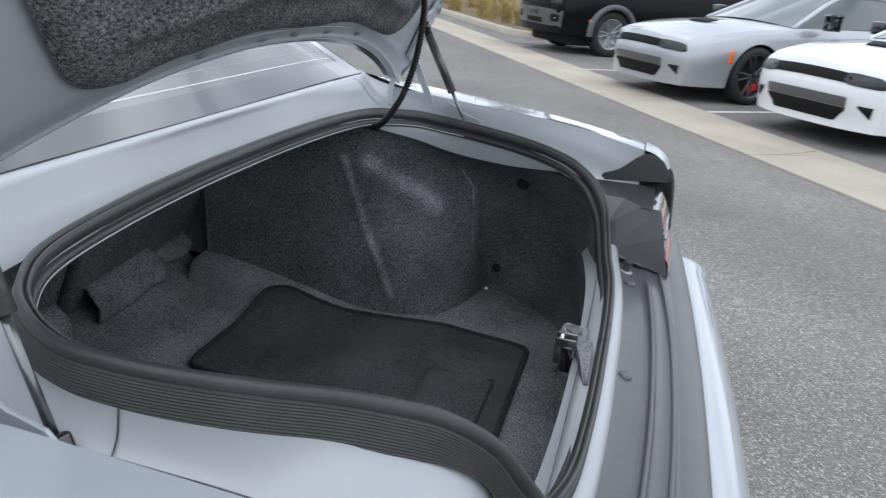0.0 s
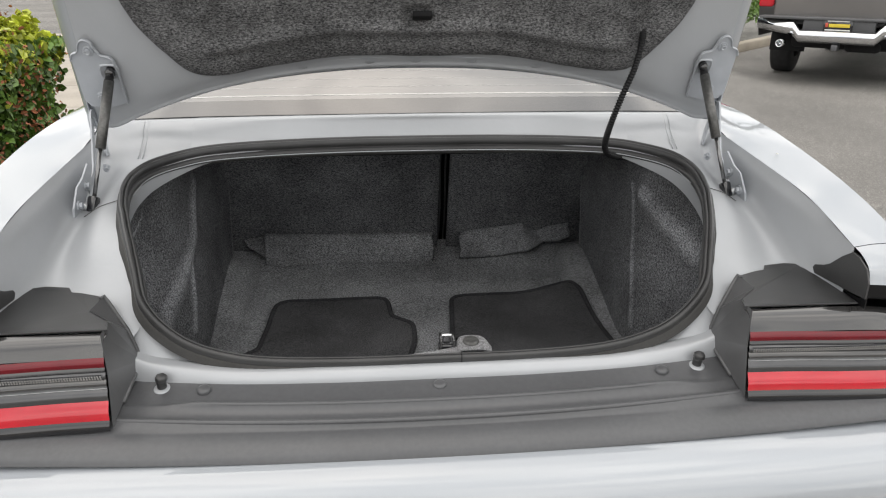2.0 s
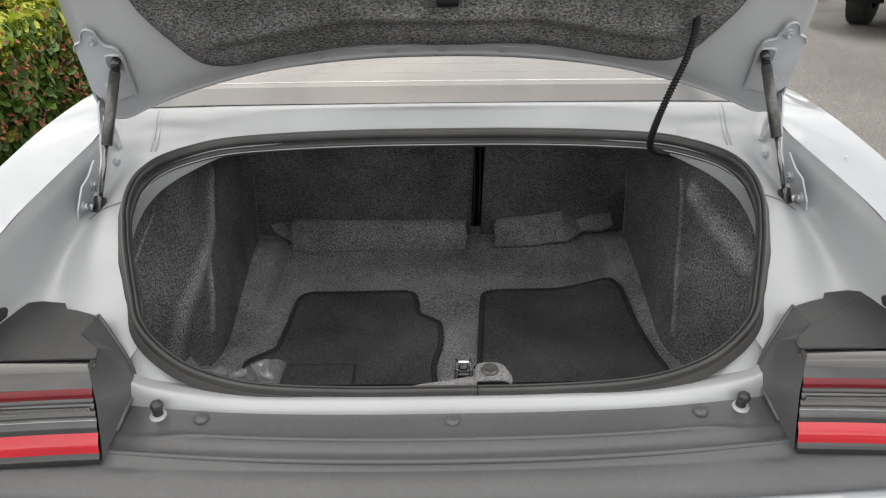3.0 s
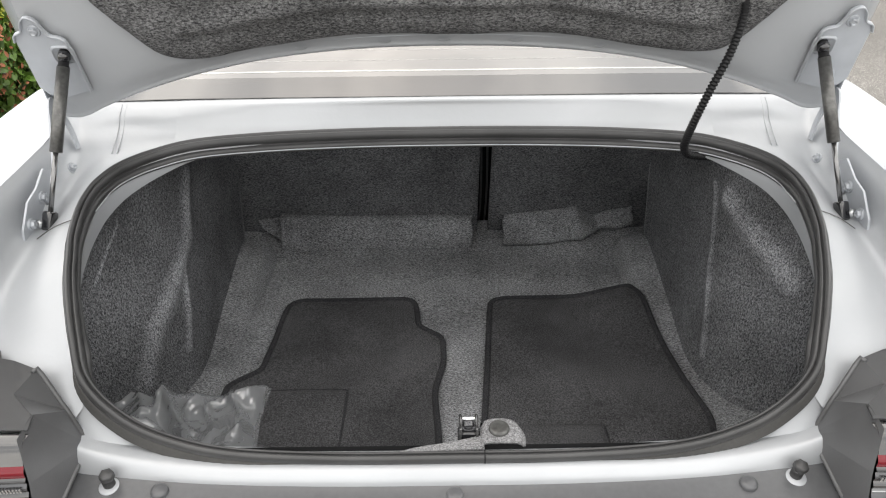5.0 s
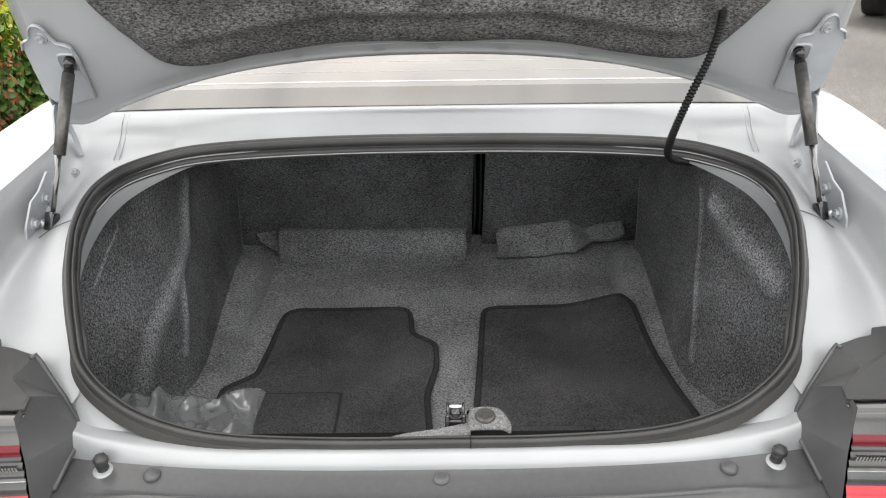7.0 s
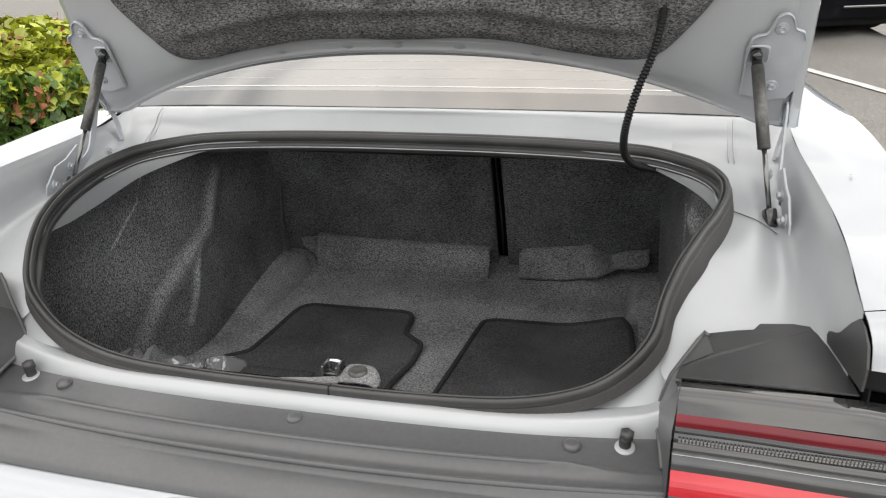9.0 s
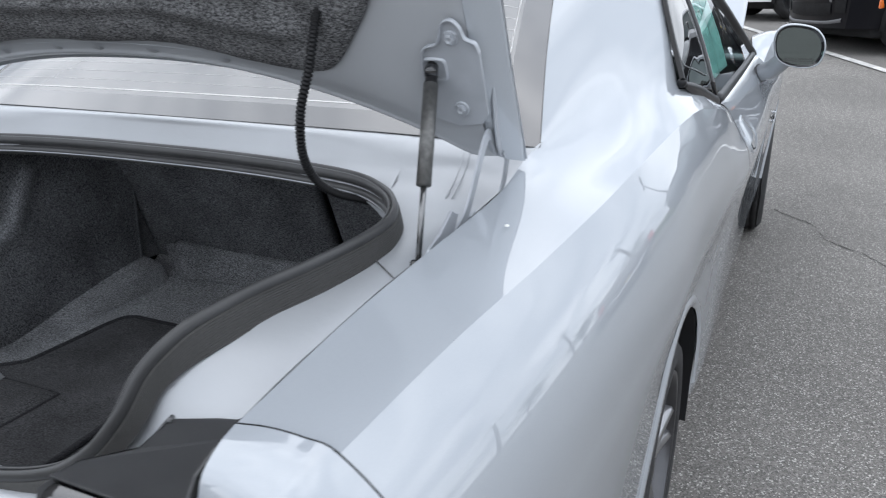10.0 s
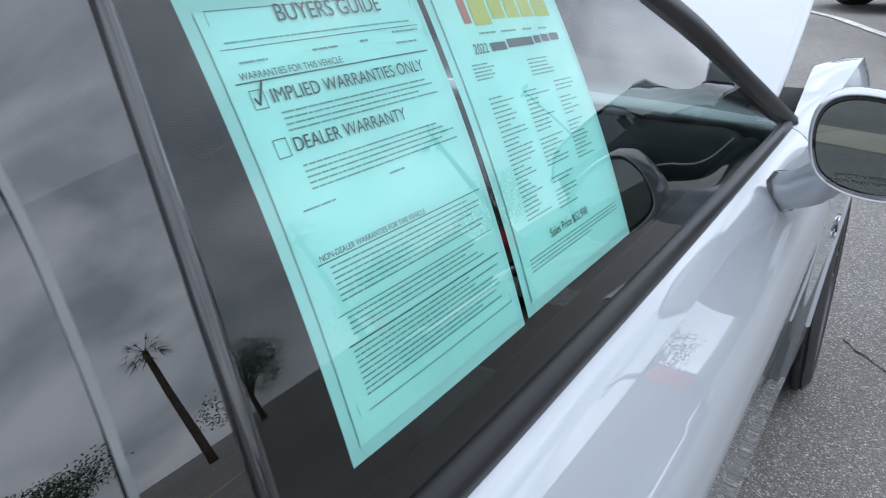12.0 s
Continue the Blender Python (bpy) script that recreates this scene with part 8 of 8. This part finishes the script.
vehicle("parked_sedan", "light silver sedan with black wheels parked nose out", "car", tuple(lot(7.58, -5.58)), N, SILVER2, SEDAN)
vehicle("parked_sedan", "white sedan with a hood scoop parked nose out", "car", tuple(lot(4.86, -5.64)), N, WHITE_PAINT, SEDAN)
TALL_FACE = [("upper_grille", slot_pts(-0.55, 0.55, lambda u: 0.70, lambda u: 0.90), GRILLE, "black grille"), ("lower_grille", slot_pts(-0.66, 0.66, lambda u: 0.17 + 0.12 * u * u, lambda u: 0.40), GRILLE, "black lower grille"),
             ("headlight", slot_pts(0.60, 0.97, lambda u: 0.76, lambda u: 0.90), HEADLIGHT, "dark headlight"), ("headlight", slot_pts(-0.97, -0.60, lambda u: 0.76, lambda u: 0.90), HEADLIGHT, "dark headlight"),
             ("bumper_lip", slot_pts(-0.90, 0.90, lambda u: 0.055 + 0.07 * u ** 4, lambda u: 0.105 + 0.10 * u ** 4), LIP_GREY, "pale lower bumper lip"),
             ("plate_board", slot_pts(-0.20, 0.20, lambda u: 0.44, lambda u: 0.66), GLOSS_BLACK, "black dealer plate"), ("plate_print", slot_pts(-0.14, 0.14, lambda u: 0.53, lambda u: 0.60), YELLOW, "yellow printed bar"),
             ("plate_print", slot_pts(-0.14, 0.14, lambda u: 0.475, lambda u: 0.495), WHITEP, "white printed bar"), ("plate_print", slot_pts(-0.10, 0.10, lambda u: 0.625, lambda u: 0.64), WHITEP, "white printed bar")]
for w in (-1, 1):
    TALL_FACE += [("vent_trim", slot_pts(*sorted((w * 0.30, w * 0.62)), lambda u: 0.505, lambda u: 0.52), LIP_GREY, "thin grey trim line"), ("vent_trim", slot_pts(*sorted((w * 0.62, w * 0.68)), lambda u: 0.42, lambda u: 0.515), LIP_GREY, "thin grey trim line"),
                  ("side_vent", slot_pts(*sorted((w * 0.74, w * 0.95)), lambda u: 0.26, lambda u: 0.56), GRILLE, "dark mesh vent"), ("vent_trim", slot_pts(*sorted((w * 0.72, w * 0.90)), lambda u: 0.565, lambda u: 0.585), LIP_GREY, "thin grey trim line")]
SUV = dict(length=4.75, front=-0.72, rear=-3.72, wheel=0.385, sill=0.27, bow=0.14, crown=0.05, rim=0.275,
           half=[(-4.75, 0.85), (-4.3, 0.92), (-3.0, 0.93), (-1.0, 0.92), (-0.4, 0.86), (-0.15, 0.77), (0.0, 0.64)], top=[(-4.75, 1.12), (-3.0, 1.12), (-1.5, 1.10), (-0.6, 1.05), (0.0, 0.95)],
           profile=[(0.0, 0.95), (0.2, 0.97), (0.5, 1.0), (0.8, 0.98), (1.0, 0.91)], face=TALL_FACE,
           cabin=dict(roof=[(-2.2, 0.66, 1.64), (-2.8, 0.68, 1.73), (-3.8, 0.67, 1.73), (-4.5, 0.64, 1.64)], base=0.84, front=-1.45, back=-4.85),
           rim_mat=RIM_DARK, spoke_mat=RIM_BRIGHT, mirror=BLACK_PAINT, extra=[("side_trim", (0.955, -3.4, 0.40), (0.985, -1.5, 0.43), RIM_BRIGHT, "bright sill trim"), ("side_trim", (-0.985, -3.4, 0.40), (-0.955, -1.5, 0.43), RIM_BRIGHT, "bright sill trim")])
UV = Vector((0.86, 0.51, 0)).normalized()
NV = Vector((-UV.y, UV.x, 0))


def nose_at(wheel_x, wheel_y, back):
    """Where a nose stands whose near front wheel is at a place in the row."""
    p = Vector((wheel_x, wheel_y, 0)) + NV * 0.83 - UV * back
    return (p.x, p.y, rise(wheel_x, wheel_y) + 0.03)


vehicle("parked_suv", "black sport utility car with amber markers and a dealer plate", "car", nose_at(2.28, 10.2, 0.72), -UV, BLACK_PAINT, SUV)
WHITE_SUV = dict(SUV, mirror=WHITE_PAINT, spoke_mat=GLOSS_BLACK, face=SEDAN_FACE)
vehicle("parked_suv", "white car with black wheels beside the black one", "car", nose_at(1.00, 13.3, 0.72), -UV, WHITE_PAINT, WHITE_SUV)
TRUCK_FACE = [("grille_slot", slot_pts(-0.56 + 0.001 * k, 0.56, lambda u, k=k: 0.64 + 0.075 * k, lambda u, k=k: 0.69 + 0.075 * k), GRILLE, "black grille slot") for k in range(4)]
TRUCK_FACE += [("bumper_face", slot_pts(-0.98, 0.98, lambda u: 0.16, lambda u: 0.56), BLACK_PLASTIC, "textured black bumper"), ("lower_grille", slot_pts(-0.34, 0.34, lambda u: 0.20, lambda u: 0.32), GRILLE, "black lower intake"),
               ("plate_board", slot_pts(-0.18, 0.18, lambda u: 0.37, lambda u: 0.52), GLOSS_BLACK, "black dealer plate"), ("plate_print", slot_pts(-0.14, 0.14, lambda u: 0.42, lambda u: 0.47), YELLOW, "yellow printed bar")]
for u in (-0.78, 0.78):
    TRUCK_FACE += [("headlight", oval_slot(u - 0.17, u + 0.17, 0.70, 0.92, 5), HEADLIGHT, "dark headlight"), ("fog_recess", oval_slot(u - 0.13, u + 0.13, 0.28, 0.46, 4), GRILLE, "dark fog lamp recess"), ("fog_lamp", oval_slot(u - 0.045, u + 0.045, 0.32, 0.41, 2.2), WHITEP, "small round fog lamp")]
TRUCK = dict(SUV, length=5.6, front=-1.0, rear=-4.6, wheel=0.41, sill=0.36, bow=0.14, top=[(-5.6, 1.30), (-3.0, 1.28), (-1.6, 1.22), (-0.6, 1.18), (0.0, 1.08)], face=TRUCK_FACE, flare=True, rim_mat=STEEL,
             half=[(-5.6, 0.95), (-3.0, 0.99), (-1.0, 0.99), (-0.4, 0.95), (0.0, 0.86)], cabin=dict(roof=[(-2.3, 0.68, 1.80), (-2.9, 0.70, 1.88), (-3.6, 0.70, 1.88), (-4.0, 0.68, 1.82)], base=0.86, front=-1.6, back=-4.4), rim=0.24)
vehicle("parked_truck", "black truck with a heavy bumper parked nose out", "truck", tuple(lot(12.4, -6.6)), N, BLACK_PAINT, TRUCK)


def pickup(at, heading):
    """A pickup seen from behind: bed, tailgate, chrome bumper, twin exhausts. Local: rear bumper at y = 0, x to its right."""
    ang = math.atan2(heading[1], heading[0]) - math.pi / 2
    M = Matrix.Translation(Vector(at)) @ Matrix.Rotation(ang, 4, "Z")
    root = thing("pickup_truck", at, "grey pickup with a chrome rear bumper and twin exhausts", "truck", "parked vehicles")
    obs, subs = [], []

    def put(nm, bm, m, lab="", owner=None, smooth=True):
        bmesh.ops.transform(bm, matrix=M, verts=bm.verts[:])
        ob = part(nm, bm, m, None, lab, smooth)
        (obs if owner is None else subs).append(ob if owner is None else (ob, owner))
        return ob
    yc, yf2, R = 1.30, 4.95, 0.41
    ys = sorted({0.15 + 5.4 * i / 60 for i in range(61)} | {c + (R + 0.07) * math.sin(radians(d)) for c in (yc, yf2) for d in range(-90, 91, 9)})

    def bottom(y):
        z = 0.56
        for c in (yc, yf2):
            if abs(y - c) < R + 0.07:
                z = max(z, R + math.sqrt((R + 0.07) ** 2 - (y - c) ** 2))
        return z
    for s in (1, -1):
        rows = [[Vector((s * (0.985 - 0.03 * (2 * v - 0.9) ** 2), y, 1.36 + (bottom(y) - 1.36) * v)) for y in ys] for v in [k / 10 for k in range(11)]]
        put("body_side", grid_bm(rows), GREY_PAINT)
        put("bed_rail", box((s * 0.95 - 0.05, 0.15, 1.34), (s * 0.95 + 0.05, 2.1, 1.39), 0.015), BLACK_PLASTIC)
        for c in (yc, yf2):
            m2 = Matrix.Translation((s * 0.965, c, R)) @ pose(0, 0, 0, 0, 90 * s, 0)
            w = put("wheel", lathe([(0.20, -0.27), (0.39, -0.26), (0.41, -0.23), (0.41, -0.04), (0.395, -0.008), (0.34, 0.004), (0.275, -0.002), (0.265, -0.04), (0.26, -0.22)], 44, m2), TYRE, "black tyre on a chrome wheel")
            put("rim", lathe([(0.275, -0.004), (0.262, 0.0), (0.255, -0.05), (0.10, -0.09), (0.0, -0.09)], 40, m2), CHROME, "", w)
            put("inner_rim", lathe([(0.26, -0.265), (0.25, -0.25), (0.22, -0.14), (0.0, -0.13)], 32, m2), STEEL, "", w)
            for q in range(7):
                a = 2 * math.pi * q / 7
                p0, p1 = Vector((0.05 * math.cos(a), 0.05 * math.sin(a), -0.02)), Vector((0.26 * math.cos(a), 0.26 * math.sin(a), -0.012))
                sp = sweep([p0, (p0 + p1) / 2, p1], [(-0.03, -0.03), (-0.022, 0.0), (0.022, 0.0), (0.03, -0.03)], (0, 0, 1))
                bmesh.ops.transform(sp, matrix=m2, verts=sp.verts[:])
                put("spoke", sp, CHROME, "", w)
            put("wheel_well", grid_bm([[Vector((s * x, c + (R + 0.068) * math.sin(radians(d)), R + (R + 0.068) * math.cos(radians(d)))) for d in range(-100, 101, 10)] for x in (0.95, 0.5)]), DARK)
        put("exhaust_tip", lathe([(0.036, -0.12), (0.042, -0.12), (0.045, 0.10), (0.038, 0.10), (0.034, 0.02), (0.0, 0.02)], 24, Matrix.Translation((s * 0.62, -0.02, 0.50)) @ pose(0, 0, 0, 90, 0, 0)), CHROME, "chrome exhaust tip")
        put("tail_light", box((s * 0.90 - 0.09, 0.10, 0.92), (s * 0.90 + 0.09, 0.22, 1.30), 0.03, 3), LENS_RED, "red tail light")
    put("tailgate", box((-0.80, 0.12, 0.80), (0.80, 0.20, 1.36), 0.03, 3), GREY_PAINT, "closed grey tailgate")
    put("bed_floor", box((-0.90, 0.2, 0.72), (0.90, 2.1, 0.78), 0.01), BLACK_PLASTIC)
    put("cab_lower", box((-0.93, 2.1, 0.5), (0.93, 5.5, 1.28), 0.08, 3), GREY_PAINT)
    cabr = [[Vector((w * u, y, z - 0.05 * abs(u) ** 4)) for u in (-1, -0.8, 0, 0.8, 1)] for y, w, z in ((2.15, 0.86, 1.30), (2.3, 0.72, 1.80), (2.7, 0.72, 1.90), (3.4, 0.72, 1.90), (3.8, 0.72, 1.82), (4.5, 0.86, 1.28))]
    put("cab_roof", grid_bm(loft(cabr, 3, 4)), GREY_PAINT)
    for s in (1, -1):
        put("cab_side_glass", grid_bm([[Vector((s * 0.87, 2.2 + 2.2 * i / 6, 1.28)) for i in range(7)], [Vector((s * 0.725, 2.35 + 1.4 * i / 6, 1.80)) for i in range(7)]]), DARK_GLASS)
    put("underbody", box((-0.6, 0.4, 0.42), (0.6, 5.2, 0.6), 0.05), DARK)
    put("rear_axle", tube([(-0.72, yc, R), (0.72, yc, R)], 0.07, 10), DARK)
    # stepped chrome bumper with a sunken middle
    prof = [(-0.96, 0.66, 0.80), (-0.50, 0.60, 0.78), (-0.42, 0.52, 0.68), (0.42, 0.52, 0.68), (0.50, 0.60, 0.78), (0.96, 0.66, 0.80)]
    rows = []
    for k in range(7):
        f = k / 6
        rows.append([Vector((x, -0.10 * math.sin(math.pi * (0.15 + 0.7 * f)) + 0.14 * (abs(x) / 0.96) ** 4, lo + (hi - lo) * f)) for x, lo, hi in prof])
    bmp = bmesh.new()
    grid_bm([[p for p in r] for r in rows], bm=bmp)
    put("rear_bumper", thicken(bmp, 0.02), CHROME, "chrome rear bumper", smooth=True)
    put("bumper_pad", box((-0.92, -0.06, 0.79), (0.92, 0.14, 0.825), 0.01), BLACK_PLASTIC)
    put("plate_recess", box((-0.40, -0.02, 0.66), (0.40, 0.08, 0.80), 0.01), BLACK_PLASTIC)
    pb = put("plate_board", box((-0.16, -0.05, 0.655), (0.16, -0.03, 0.805), 0.004), GLOSS_BLACK, "black dealer plate")
    put("plate_print", box((-0.10, -0.053, 0.715), (0.13, -0.050, 0.755), 0.001), YELLOW, "yellow printed bar", pb)
    put("plate_print", box((-0.14, -0.053, 0.715), (-0.11, -0.050, 0.765), 0.001), REDP, "red printed shape", pb)
    put("plate_print", box((-0.12, -0.053, 0.780), (0.12, -0.050, 0.792), 0.001), WHITEP, "white printed bar", pb)
    put("plate_print", box((-0.14, -0.053, 0.675), (0.14, -0.050, 0.690), 0.001), WHITEP, "white printed bar", pb)
    hb = box((-0.035, -0.06, 0.44), (0.035, 0.10, 0.51), 0.006)
    put("tow_hitch", hb, BLACK_PLASTIC)
    put("spare_tank", box((0.05, 0.3, 0.40), (0.45, 0.9, 0.52), 0.05, 3), DARK)
    under(root, obs)
    for ob, owner in subs:
        ob.parent = owner


HP = Vector((0.66, 0.75, 0)).normalized()
pickup(tuple(Vector((6.36, 8.98, 0)) - HP * 1.30), HP)
# dark shrubs behind the kerb
shrub = thing("low_shrub", (6.3, 13.2, 0), "dark low shrubs behind the kerb", "shrub")
rs = random.Random(9)


def shrub_spot(r):
    k = r.randrange(9)
    c = Vector((5.3 + 0.62 * k, 12.55 + 0.64 * k, 0.35))
    d = Vector((r.gauss(0, 1), r.gauss(0, 1), abs(r.gauss(0, 1)))).normalized()
    return c + Vector((d.x * 0.6, d.y * 0.6, d.z * 0.5)) * r.uniform(0.7, 1.05), d


under(shrub, [part("leaves", leaf_cloud(3500, shrub_spot, 0.05, rs), LEAF_DARK, smooth=False)])
